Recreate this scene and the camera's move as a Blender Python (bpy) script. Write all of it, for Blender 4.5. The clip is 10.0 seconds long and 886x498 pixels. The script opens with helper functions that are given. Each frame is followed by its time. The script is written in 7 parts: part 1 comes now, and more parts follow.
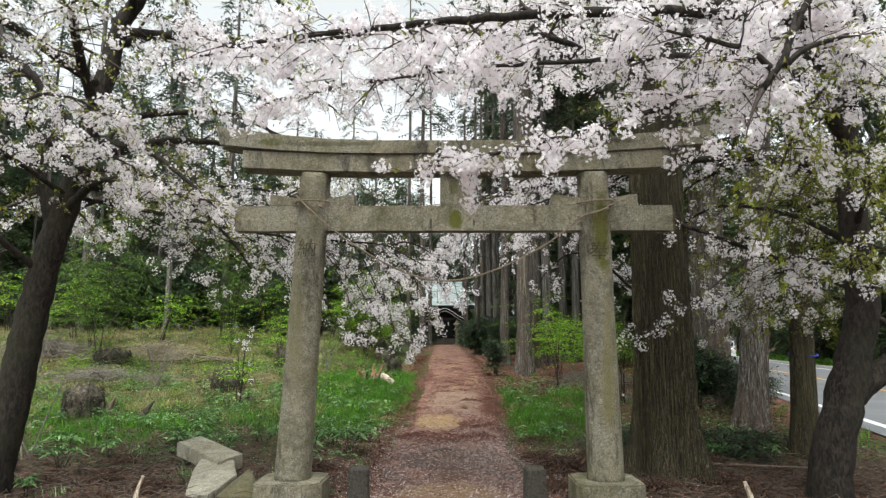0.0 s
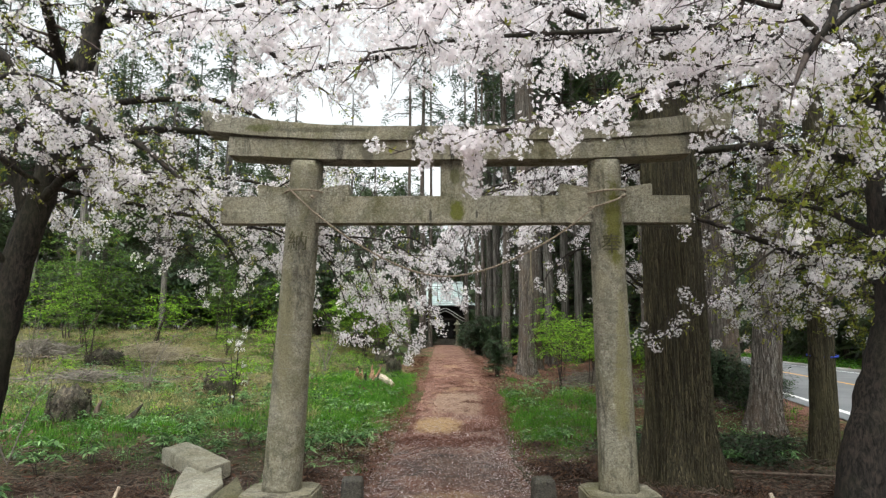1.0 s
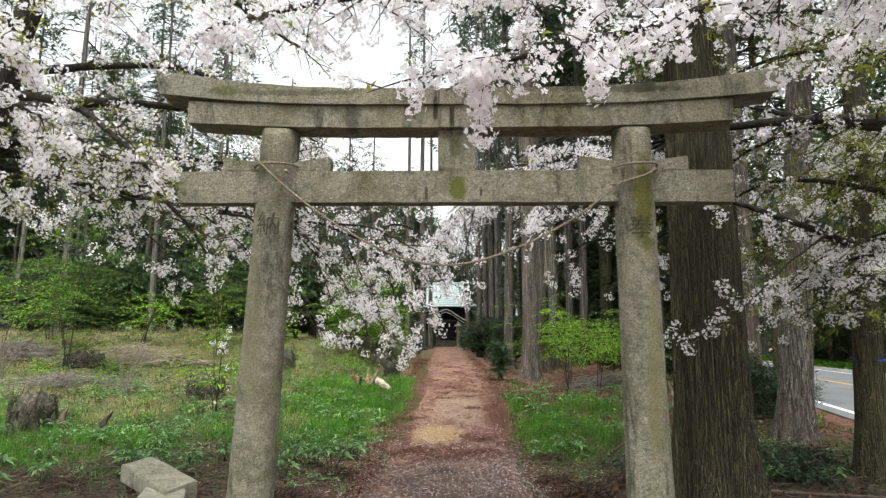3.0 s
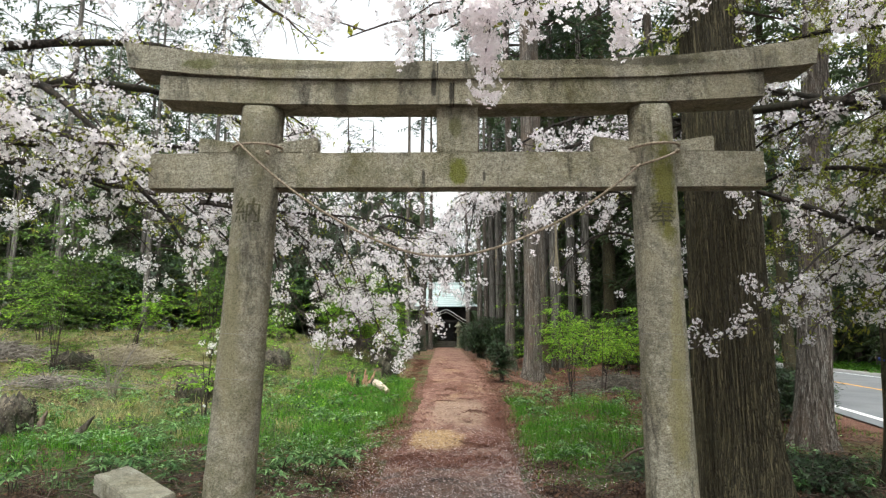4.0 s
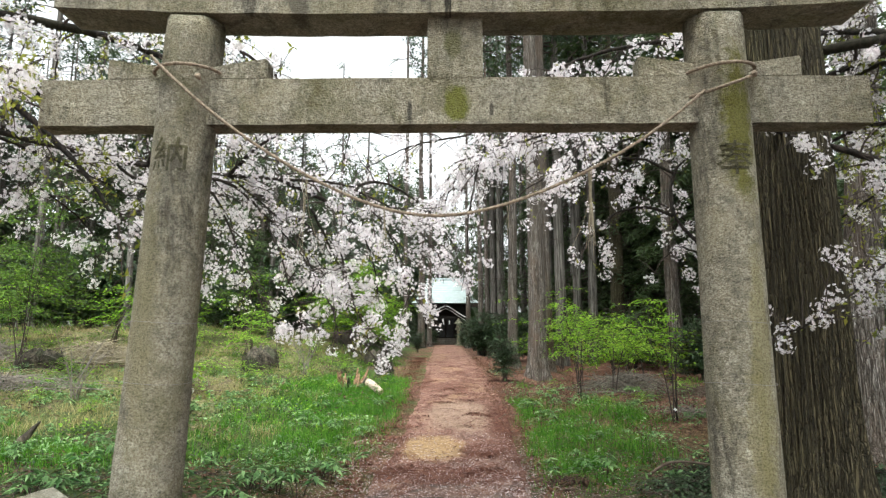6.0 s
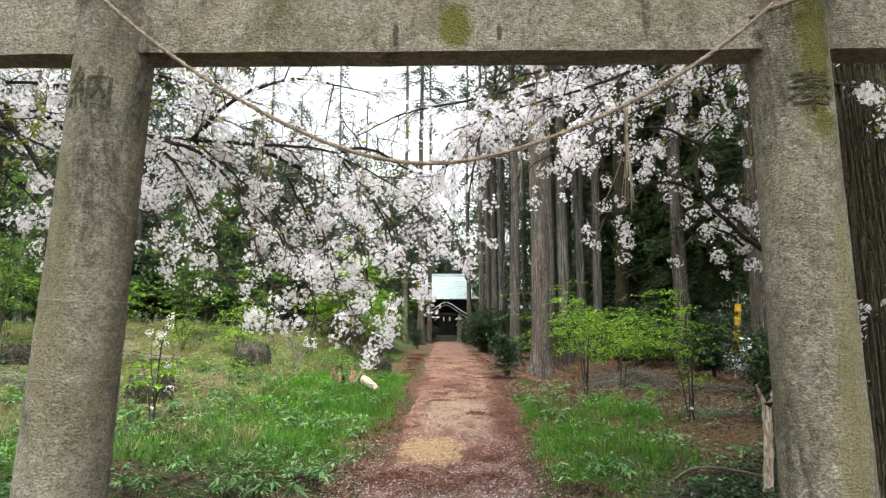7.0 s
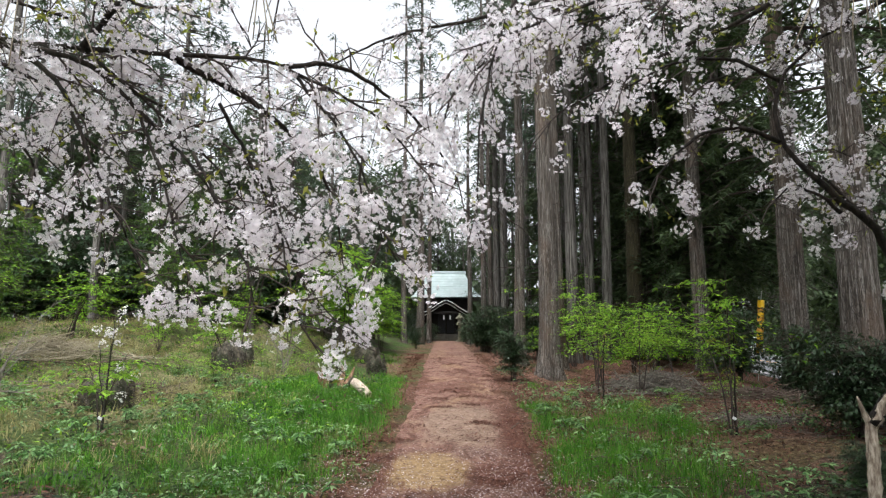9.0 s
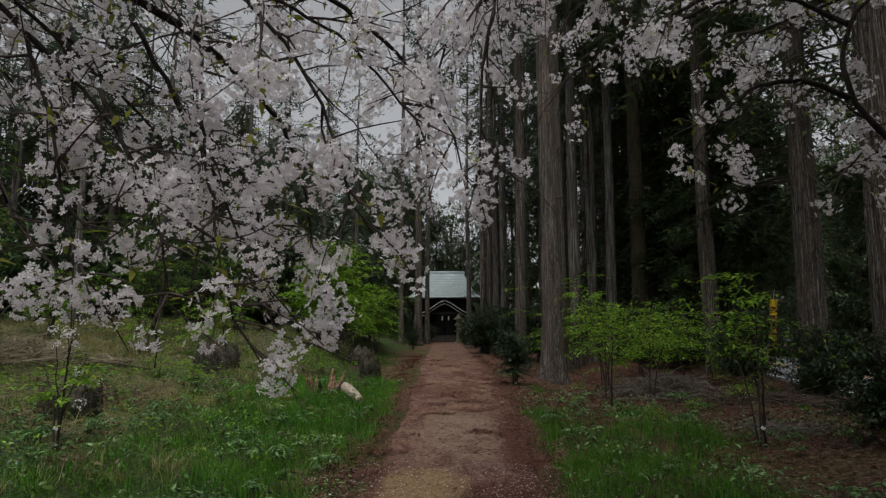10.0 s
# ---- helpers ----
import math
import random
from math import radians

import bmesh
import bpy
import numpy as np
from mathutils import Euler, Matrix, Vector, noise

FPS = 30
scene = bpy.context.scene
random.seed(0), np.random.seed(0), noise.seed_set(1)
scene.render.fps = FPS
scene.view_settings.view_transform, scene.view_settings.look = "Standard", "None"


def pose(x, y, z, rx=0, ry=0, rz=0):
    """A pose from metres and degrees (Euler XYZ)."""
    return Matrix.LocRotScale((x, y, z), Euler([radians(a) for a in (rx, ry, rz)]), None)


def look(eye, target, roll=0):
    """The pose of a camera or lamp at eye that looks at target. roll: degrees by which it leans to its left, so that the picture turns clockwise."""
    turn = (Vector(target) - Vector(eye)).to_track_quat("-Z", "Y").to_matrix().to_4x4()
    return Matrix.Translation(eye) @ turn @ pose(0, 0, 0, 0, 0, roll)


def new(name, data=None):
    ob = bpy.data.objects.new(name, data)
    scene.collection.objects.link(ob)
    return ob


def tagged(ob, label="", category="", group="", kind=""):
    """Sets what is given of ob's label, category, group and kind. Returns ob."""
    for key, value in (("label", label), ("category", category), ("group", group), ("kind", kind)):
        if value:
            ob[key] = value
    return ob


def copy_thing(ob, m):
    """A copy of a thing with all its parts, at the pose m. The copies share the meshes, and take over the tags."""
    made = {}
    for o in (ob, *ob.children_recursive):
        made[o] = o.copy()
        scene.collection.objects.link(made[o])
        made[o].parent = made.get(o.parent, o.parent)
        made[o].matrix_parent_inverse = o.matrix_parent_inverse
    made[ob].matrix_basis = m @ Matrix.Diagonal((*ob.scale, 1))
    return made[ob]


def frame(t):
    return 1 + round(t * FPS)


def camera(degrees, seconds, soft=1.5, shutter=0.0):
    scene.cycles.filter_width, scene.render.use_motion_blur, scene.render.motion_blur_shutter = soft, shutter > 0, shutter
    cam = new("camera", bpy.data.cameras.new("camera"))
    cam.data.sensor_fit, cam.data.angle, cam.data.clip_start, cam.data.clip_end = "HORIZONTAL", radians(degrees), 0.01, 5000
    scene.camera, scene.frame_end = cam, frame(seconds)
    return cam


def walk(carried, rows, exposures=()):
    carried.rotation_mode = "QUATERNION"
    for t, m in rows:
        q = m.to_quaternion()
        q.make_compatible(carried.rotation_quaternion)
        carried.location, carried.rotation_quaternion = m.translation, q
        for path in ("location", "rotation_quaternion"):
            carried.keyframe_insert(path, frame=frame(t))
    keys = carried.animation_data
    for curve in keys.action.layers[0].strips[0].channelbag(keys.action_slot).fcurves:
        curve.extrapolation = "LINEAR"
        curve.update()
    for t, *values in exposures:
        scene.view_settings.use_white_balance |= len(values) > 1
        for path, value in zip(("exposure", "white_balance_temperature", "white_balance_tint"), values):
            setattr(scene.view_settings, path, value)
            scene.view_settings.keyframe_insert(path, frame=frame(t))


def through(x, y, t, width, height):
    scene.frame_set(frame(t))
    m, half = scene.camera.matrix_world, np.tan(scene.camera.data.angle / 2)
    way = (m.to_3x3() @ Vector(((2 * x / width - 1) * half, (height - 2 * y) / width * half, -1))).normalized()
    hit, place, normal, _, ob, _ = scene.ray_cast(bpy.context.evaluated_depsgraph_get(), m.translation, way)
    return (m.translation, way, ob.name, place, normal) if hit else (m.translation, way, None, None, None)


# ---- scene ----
# ---- camera and walk ----
cam = camera(70, 10.0, 1.3)
ROWS = [
    # seconds, x, y, height, turn to the right, tilt up
    (0.0, -.057, -6.141, 1.45, .05, 8.56), (0.5, -.058, -5.936, 1.45, .05, 8.58), (1.0, -.06, -5.715, 1.45, .03, 8.60),
    (1.5, -.057, -5.495, 1.45, .01, 8.62), (2.0, -.05, -5.268, 1.45, -.01, 8.67), (2.5, -.043, -5.042, 1.45, -.03, 8.72),
    (3.8, -.032, -4.43, 1.45, -.07, 8.81), (4.5, -.025, -4.069, 1.45, -.06, 8.83), (5.0, -.019, -3.79, 1.45, -.05, 8.81),
    (5.5, -.012, -3.50, 1.447, -.06, 8.74), (6.8, .028, -2.62, 1.385, -.14, 8.42), (7.5, .028, -2.155, 1.376, -.18, 8.34),
    (8.0, .016, -1.83, 1.372, -.25, 8.31), (8.5, .013, -1.49, 1.37, -.27, 8.30), (9.0, .028, -1.14, 1.37, -.16, 8.35),
    (9.5, .043, -.765, 1.37, -.10, 8.42), (10.0, .052, -.36, 1.37, -.05, 8.46),
]
EXPOSURE = 1.58
walk(cam, [(t, pose(x, y, z, 90 + tilt, 0, -turn)) for t, x, y, z, turn, tilt in ROWS],
     [(t, EXPOSURE + s, kelvin, tint) for t, s, kelvin, tint in ((0, -0.46, 6300, 5), (1.5, -0.30, 6300, 5), (2.5, -0.22, 6300, 5), (4.0, -0.10, 6300, 5), (5.0, 0.05, 6280, 5), (5.7, 0.10, 6280, 5), (7.5, 0.10, 6250, 6),
                                                                 (8.0, -0.14, 6150, 7), (8.5, -0.18, 6130, 8), (9.0, -0.26, 6120, 9), (9.25, -0.34, 6150, 9), (9.5, -0.80, 6200, 10), (9.75, -1.28, 6250, 10), (10.0, -1.85, 6300, 10))])

# ---- world and sun: bright overcast ----
world = bpy.data.worlds.new("overcast_sky")
scene.world = world
world.use_nodes = True
wn, wl = world.node_tree.nodes, world.node_tree.links
sky = wn.new("ShaderNodeTexSky")
sky.sky_type = "NISHITA"
sky.sun_disc = False
sky.sun_elevation, sky.sun_rotation = radians(64), radians(184)
sky.air_density, sky.dust_density = 1.0, 4.0
hue = wn.new("ShaderNodeHueSaturation")
hue.inputs["Saturation"].default_value = 0.05
wl.new(sky.outputs[0], hue.inputs["Color"])
wl.new(hue.outputs[0], wn["Background"].inputs[0])
wn["Background"].inputs[1].default_value = 0.15
sun = new("sun", bpy.data.lights.new("sun", "SUN"))
sun.data.energy, sun.data.angle, sun.data.color = 1.3, radians(25), (1.0, 0.97, 0.92)
sun.matrix_world = look((-1, -15, 32), (0, 0, 0))


# ---- materials ----
def ramp(nt, fac, stops):
    n = nt.nodes.new("ShaderNodeValToRGB")
    el = n.color_ramp.elements
    while len(el) < len(stops):
        el.new(0.5)
    for e, (p, c) in zip(el, stops):
        e.position, e.color = p, (*c, 1)
    nt.links.new(fac, n.inputs[0])
    return n.outputs[0]


def noise_tex(nt, scale, detail=4.0, stretch=(1, 1, 1), coord="Object", rough=0.6, distort=0.0):
    tc = nt.nodes.new("ShaderNodeTexCoord")
    mp = nt.nodes.new("ShaderNodeMapping")
    mp.inputs["Scale"].default_value = stretch
    if coord == "World":
        geo = nt.nodes.new("ShaderNodeNewGeometry")
        nt.links.new(geo.outputs["Position"], mp.inputs[0])
    else:
        nt.links.new(tc.outputs[coord], mp.inputs[0])
    n = nt.nodes.new("ShaderNodeTexNoise")
    n.inputs["Scale"].default_value, n.inputs["Detail"].default_value = scale, detail
    n.inputs["Roughness"].default_value, n.inputs["Distortion"].default_value = rough, distort
    nt.links.new(mp.outputs[0], n.inputs["Vector"])
    return n.outputs["Fac"]


def mixc(nt, fac, a, b, mode="MIX"):
    n = nt.nodes.new("ShaderNodeMix")
    n.data_type, n.blend_type = "RGBA", mode
    for sock, v in ((n.inputs[0], fac), (n.inputs[6], a), (n.inputs[7], b)):
        if isinstance(v, (int, float)):
            sock.default_value = v
        elif isinstance(v, tuple):
            sock.default_value = (*v, 1)
        else:
            nt.links.new(v, sock)
    return n.outputs[2]


def bump(nt, height, strength, dist, bsdf):
    n = nt.nodes.new("ShaderNodeBump")
    n.inputs["Strength"].default_value, n.inputs["Distance"].default_value = strength, dist
    nt.links.new(height, n.inputs["Height"])
    nt.links.new(n.outputs[0], bsdf.inputs["Normal"])


def base_mat(name, rough=0.8):
    m = bpy.data.materials.new(name)
    m.use_nodes = True
    b = m.node_tree.nodes["Principled BSDF"]
    b.inputs["Roughness"].default_value = rough
    b.inputs["Specular IOR Level"].default_value = 0.3
    return m, m.node_tree, b


def grain_mat(name, stops, scale, stretch=(1, 1, 1), rough=0.85, depth=0.01, strength=0.6, coarse=None, detail=6.0, coord="Object"):
    """Two scales of variation: fine grain through the ramp, coarse tint over it."""
    m, nt, b = base_mat(name, rough)
    fine = noise_tex(nt, scale, detail, stretch, coord)
    col = ramp(nt, fine, stops)
    if coarse:
        cs, tint, amount = coarse
        big = noise_tex(nt, cs, 3.0, (1, 1, 1), coord)
        col = mixc(nt, ramp(nt, big, [(0.42, (0, 0, 0)), (0.62, (amount,) * 3)]), col, tint)
    nt.links.new(col, b.inputs["Base Color"])
    bump(nt, fine, strength, depth, b)
    return m


def leaf_mat(name, a, b_, through=0.35, rough=0.55, scale=1.2, shade=0.72):
    """Thin leaf or petal: colour varies leaf by leaf, some light comes through."""
    m, nt, b = base_mat(name, rough)
    geo = nt.nodes.new("ShaderNodeNewGeometry")
    col = ramp(nt, geo.outputs["Random Per Island"], [(0.0, a), (1.0, b_)])
    patch = noise_tex(nt, scale, 3.0, (1, 1, 1), "World")
    col = mixc(nt, ramp(nt, patch, [(0.35, (0, 0, 0)), (0.7, (0.45, 0.45, 0.45))]), col, tuple(v * shade for v in a))
    nt.links.new(col, b.inputs["Base Color"])
    tr = nt.nodes.new("ShaderNodeBsdfTranslucent")
    nt.links.new(col, tr.inputs[0])
    mx = nt.nodes.new("ShaderNodeMixShader")
    mx.inputs[0].default_value = through
    nt.links.new(b.outputs[0], mx.inputs[1])
    nt.links.new(tr.outputs[0], mx.inputs[2])
    nt.links.new(mx.outputs[0], nt.nodes["Material Output"].inputs[0])
    return m


def stone_mat(name, light, dark, moss=0.35, streak=0.5, spots=()):
    """Coarse pitted stone with relief shade in its colour, warm blotches, lichen, short rain streaks and moss; spots:
    (place, reach, colour, amount) of stains and tints.
    """
    m, nt, b = base_mat(name, 0.92)
    mid = tuple((p + q) / 2 for p, q in zip(light, dark))
    # speckle of the stone; pit floors are darkened in the colour as shade
    pit = noise_tex(nt, 46, 9, (1, 1, 1.15), "Object", 0.82, 0.25)
    col = ramp(nt, pit, [(0.35, tuple(v * 0.32 for v in dark)), (0.45, dark), (0.55, mid), (0.68, light)])
    warm = noise_tex(nt, 2.3, 6, (1, 1, 0.8), "Object", 0.68, 0.8)
    col = mixc(nt, ramp(nt, warm, [(0.40, (0, 0, 0)), (0.62, (0.55,) * 3)]), col, (light[0] * 0.60, light[1] * 0.56, light[2] * 0.44))
    blotch = noise_tex(nt, 4.1, 8, (1, 1, 1), "Object", 0.74, 0.7)
    col = mixc(nt, ramp(nt, blotch, [(0.48, (0, 0, 0)), (0.66, (0.7,) * 3)]), col, tuple(v * 0.5 for v in dark))
    lichen = noise_tex(nt, 19, 8, (1, 1, 1), "Object", 0.78, 0.4)
    col = mixc(nt, ramp(nt, lichen, [(0.56, (0, 0, 0)), (0.66, (0.55,) * 3)]), col, tuple(min(1, v * 1.3) for v in light))
    mott = noise_tex(nt, 13, 9, (1, 1, 1.4), "Object", 0.8, 0.5)
    col = mixc(nt, ramp(nt, mott, [(0.52, (0, 0, 0)), (0.64, (0.6,) * 3)]), col, tuple(v * 0.36 for v in dark))
    run = noise_tex(nt, 4.0, 8, (1.6, 1.6, 0.42), "Object", 0.75, 0.4)
    col = mixc(nt, ramp(nt, run, [(0.53, (0, 0, 0)), (0.68, (streak,) * 3)]), col, (0.032, 0.029, 0.022))
    green = noise_tex(nt, 1.35, 7, (1, 1, 0.6), "World", 0.74, 0.6)
    col = mixc(nt, ramp(nt, green, [(0.50, (0, 0, 0)), (0.66, (moss,) * 3)]), col, (0.105, 0.098, 0.028))
    for place, reach, tint, amount in spots:
        geo = nt.nodes.new("ShaderNodeNewGeometry")
        sub = nt.nodes.new("ShaderNodeVectorMath")
        sub.operation = "SUBTRACT"
        sub.inputs[1].default_value = place
        nt.links.new(geo.outputs["Position"], sub.inputs[0])
        div = nt.nodes.new("ShaderNodeVectorMath")
        div.operation = "DIVIDE"
        div.inputs[1].default_value = reach
        nt.links.new(sub.outputs[0], div.inputs[0])
        ln = nt.nodes.new("ShaderNodeVectorMath")
        ln.operation = "LENGTH"
        nt.links.new(div.outputs[0], ln.inputs[0])
        add = nt.nodes.new("ShaderNodeMath")
        add.operation = "ADD"
        nt.links.new(ln.outputs["Value"], add.inputs[0])
        nt.links.new(noise_tex(nt, 9, 6, (1, 1, 1), "World", 0.75, 0.5), add.inputs[1])
        col = mixc(nt, ramp(nt, add.outputs[0], [(0.8, (amount,) * 3), (1.4, (0, 0, 0))]), col, tint)
    # same noise as the bump: its hollows get their shade multiplied into the colour
    grit_shade = noise_tex(nt, 95, 4, (1, 1, 1.3), "Object", 0.6, 0.3)
    col = mixc(nt, 1.0, col, ramp(nt, grit_shade, [(0.38, (0.62, 0.60, 0.56)), (0.48, (0.92, 0.91, 0.885)), (0.58, (1.06, 1.06, 1.04))]), "MULTIPLY")
    nt.links.new(col, b.inputs["Base Color"])
    bump(nt, noise_tex(nt, 95, 4, (1, 1, 1.3), "Object", 0.6, 0.3), 1.0, 0.03, b)
    return m


def bark_mat(name, light, dark, groove=(22, 22, 1.3), depth=0.02, moss=None, weave=0.35, plates=None):
    m, nt, b = base_mat(name, 0.95)
    strip = noise_tex(nt, 1.0, 7, groove, "Object", 0.7, weave)
    # furrow floors take a much darker colour, as shade, besides the bump
    col = ramp(nt, strip, [(0.40, tuple(v * 0.3 for v in dark)), (0.48, dark), (0.60, light)])
    height = strip
    if plates:
        tc = nt.nodes.new("ShaderNodeTexCoord")
        sway = nt.nodes.new("ShaderNodeTexNoise")
        sway.inputs["Scale"].default_value, sway.inputs["Detail"].default_value = 7.0, 3.0
        nt.links.new(tc.outputs["Object"], sway.inputs["Vector"])
        off = nt.nodes.new("ShaderNodeVectorMath")
        off.operation = "MULTIPLY_ADD"
        off.inputs[1].default_value = (0.06, 0.06, 0.0)
        nt.links.new(sway.outputs["Color"], off.inputs[0])
        nt.links.new(tc.outputs["Object"], off.inputs[2])
        mp = nt.nodes.new("ShaderNodeMapping")
        mp.inputs["Scale"].default_value = plates
        nt.links.new(off.outputs[0], mp.inputs[0])
        vor = nt.nodes.new("ShaderNodeTexVoronoi")
        vor.feature = "DISTANCE_TO_EDGE"
        vor.inputs["Scale"].default_value = 1.0
        nt.links.new(mp.outputs[0], vor.inputs["Vector"])
        # crevice shade painted along the seams between bark plates
        crack_shade = ramp(nt, vor.outputs["Distance"], [(0.02, (0.85, 0.85, 0.85)), (0.16, (0, 0, 0))])
        col = mixc(nt, crack_shade, col, tuple(v * 0.22 for v in dark))
        height = ramp(nt, vor.outputs["Distance"], [(0.0, (0, 0, 0)), (0.25, (1, 1, 1))])
    tone = noise_tex(nt, 1.1, 4, (1, 1, 0.5), "World", 0.6)
    col = mixc(nt, ramp(nt, tone, [(0.4, (0, 0, 0)), (0.68, (0.6,) * 3)]), col, tuple(v * 0.6 for v in dark))
    if moss:
        gm = noise_tex(nt, 1.7, 4, (1, 1, 0.5), "World", 0.6, 0.5)
        col = mixc(nt, ramp(nt, gm, [(0.5, (0, 0, 0)), (0.7, (0.5,) * 3)]), col, moss)
    nt.links.new(col, b.inputs["Base Color"])
    bump(nt, height, 0.9, depth, b)
    return m


M_STONE = stone_mat("weathered_granite", (0.505, 0.475, 0.385), (0.25, 0.23, 0.175), 0.7, 0.85,
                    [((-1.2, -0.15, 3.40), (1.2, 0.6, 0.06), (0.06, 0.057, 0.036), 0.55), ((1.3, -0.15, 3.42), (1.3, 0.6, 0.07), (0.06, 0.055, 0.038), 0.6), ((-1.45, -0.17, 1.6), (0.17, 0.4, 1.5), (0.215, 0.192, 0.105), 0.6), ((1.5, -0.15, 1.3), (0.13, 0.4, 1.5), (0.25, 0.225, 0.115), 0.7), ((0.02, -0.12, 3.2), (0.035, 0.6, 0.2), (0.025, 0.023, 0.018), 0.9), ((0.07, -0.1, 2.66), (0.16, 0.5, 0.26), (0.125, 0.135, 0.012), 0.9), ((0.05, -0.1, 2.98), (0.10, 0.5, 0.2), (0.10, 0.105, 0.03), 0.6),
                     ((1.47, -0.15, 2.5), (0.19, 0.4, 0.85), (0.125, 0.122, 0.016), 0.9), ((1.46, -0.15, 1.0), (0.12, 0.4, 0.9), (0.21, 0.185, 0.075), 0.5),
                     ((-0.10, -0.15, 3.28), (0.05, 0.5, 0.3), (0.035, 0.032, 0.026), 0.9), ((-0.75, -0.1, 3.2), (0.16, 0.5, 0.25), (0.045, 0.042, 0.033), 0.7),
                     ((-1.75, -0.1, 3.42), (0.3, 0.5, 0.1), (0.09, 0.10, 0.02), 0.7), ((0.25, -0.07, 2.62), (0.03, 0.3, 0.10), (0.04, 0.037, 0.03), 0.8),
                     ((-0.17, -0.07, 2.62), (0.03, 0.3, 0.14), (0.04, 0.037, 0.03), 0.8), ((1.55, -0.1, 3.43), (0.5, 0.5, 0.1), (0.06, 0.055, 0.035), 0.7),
                     # bluish-grey tint low on the left pillar's outer side
                     ((-1.58, -0.12, 1.2), (0.05, 0.15, 0.5), (0.10, 0.10, 0.115), 0.6)])
M_STONE_PALE = stone_mat("pale_cut_stone", (0.62, 0.59, 0.50), (0.42, 0.395, 0.325), 0.4, 0.25)
M_STONE_MOSSY = stone_mat("mossy_stone", (0.28, 0.26, 0.17), (0.14, 0.13, 0.08), 0.7, 0.3)
M_STONE_DARK = stone_mat("dark_stone", (0.13, 0.12, 0.10), (0.06, 0.055, 0.05), 0.25, 0.4)
# darker than the pillar stone: the engraving's shade is in this colour
M_CARVED = stone_mat("shade_toned_carving", (0.20, 0.19, 0.115), (0.08, 0.075, 0.042), 0.6, 0.5)
M_CEDAR = bark_mat("grey_brown_cedar_bark", (0.36, 0.33, 0.295), (0.135, 0.11, 0.088), (40, 40, 0.9), 0.02, (0.17, 0.115, 0.08), 0.6, (45, 45, 0.7))
M_CEDAR_DARK = bark_mat("dark_furrowed_cedar_bark", (0.145, 0.122, 0.068), (0.07, 0.058, 0.031), (52, 52, 1.1), 0.02, (0.095, 0.085, 0.04), 0.6, (60, 60, 1.2))
# darker copy of the cedar bark, the grove's shade put into its colours
M_CEDAR_FAR = bark_mat("cedar_bark_with_shade_in_colour", (0.21, 0.195, 0.175), (0.085, 0.075, 0.065), (26, 26, 1.2), 0.02)
M_CHERRY = bark_mat("dark_cherry_bark", (0.045, 0.034, 0.026), (0.019, 0.015, 0.012), (34, 34, 12), 0.016, (0.034, 0.034, 0.017), 0.5)
M_TWIG = grain_mat("dark_twig", [(0.3, (0.03, 0.022, 0.02)), (0.7, (0.075, 0.055, 0.045))], 30)
M_BLOSSOM = leaf_mat("cherry_petal", (0.91, 0.85, 0.868), (0.975, 0.948, 0.955), 0.62, 0.6, 2.5, 0.94)
M_YOUNG = leaf_mat("young_cherry_leaf", (0.20, 0.26, 0.03), (0.34, 0.32, 0.06), 0.5)
M_CONIFER = leaf_mat("dark_cedar_foliage", (0.032, 0.056, 0.021), (0.09, 0.13, 0.046), 0.25)
M_CONIFER_GREY = leaf_mat("high_cedar_foliage", (0.05, 0.085, 0.05), (0.08, 0.115, 0.07), 0.3)
M_BRIGHT = leaf_mat("fresh_shrub_leaf", (0.11, 0.27, 0.015), (0.37, 0.56, 0.06), 0.5)
M_MIDGREEN = leaf_mat("mid_green_leaf", (0.03, 0.08, 0.012), (0.17, 0.27, 0.04), 0.45)
M_DARKLEAF = leaf_mat("dull_evergreen_leaf", (0.022, 0.042, 0.014), (0.085, 0.125, 0.04), 0.25, 0.5, 0.5)
M_EVERGREEN = leaf_mat("dark_evergreen_leaf", (0.02, 0.045, 0.018), (0.05, 0.085, 0.03), 0.12, 0.4)
M_HERB = leaf_mat("herb_leaf", (0.035, 0.12, 0.024), (0.32, 0.50, 0.20), 0.3, 0.36, 1.5, 0.7)
M_GRASS = leaf_mat("fresh_grass", (0.018, 0.09, 0.006), (0.17, 0.40, 0.03), 0.42, 0.6, 1.6, 0.6)
M_DRY = leaf_mat("dry_grass", (0.15, 0.145, 0.045), (0.50, 0.44, 0.21), 0.4, 0.6, 1.4, 0.6)
M_DEADTWIG = grain_mat("dead_twig", [(0.3, (0.045, 0.03, 0.021)), (0.7, (0.16, 0.12, 0.092))], 18)
M_BRUSH = grain_mat("grey_cut_brushwood", [(0.3, (0.07, 0.06, 0.05)), (0.7, (0.27, 0.235, 0.20))], 18)
M_DRYLEAF = leaf_mat("dead_brown_leaf", (0.06, 0.042, 0.025), (0.26, 0.20, 0.12), 0.2, 0.8, 3.0)
M_RUSTNEEDLE = leaf_mat("rust_cedar_needles", (0.07, 0.026, 0.016), (0.20, 0.085, 0.055), 0.1, 0.8)
M_NEEDLE = leaf_mat("brown_cedar_litter", (0.07, 0.03, 0.018), (0.19, 0.085, 0.048), 0.1, 0.8)
M_DEADFERN = leaf_mat("rust_brown_dead_fern", (0.032, 0.016, 0.010), (0.16, 0.088, 0.052), 0.15, 0.8, 4.0)
M_PETALS = leaf_mat("fallen_petal", (0.42, 0.32, 0.31), (0.74, 0.65, 0.65), 0.2)
M_IVY = leaf_mat("dead_ivy_leaf", (0.012, 0.010, 0.008), (0.12, 0.10, 0.07), 0.1, 0.6, 6.0)
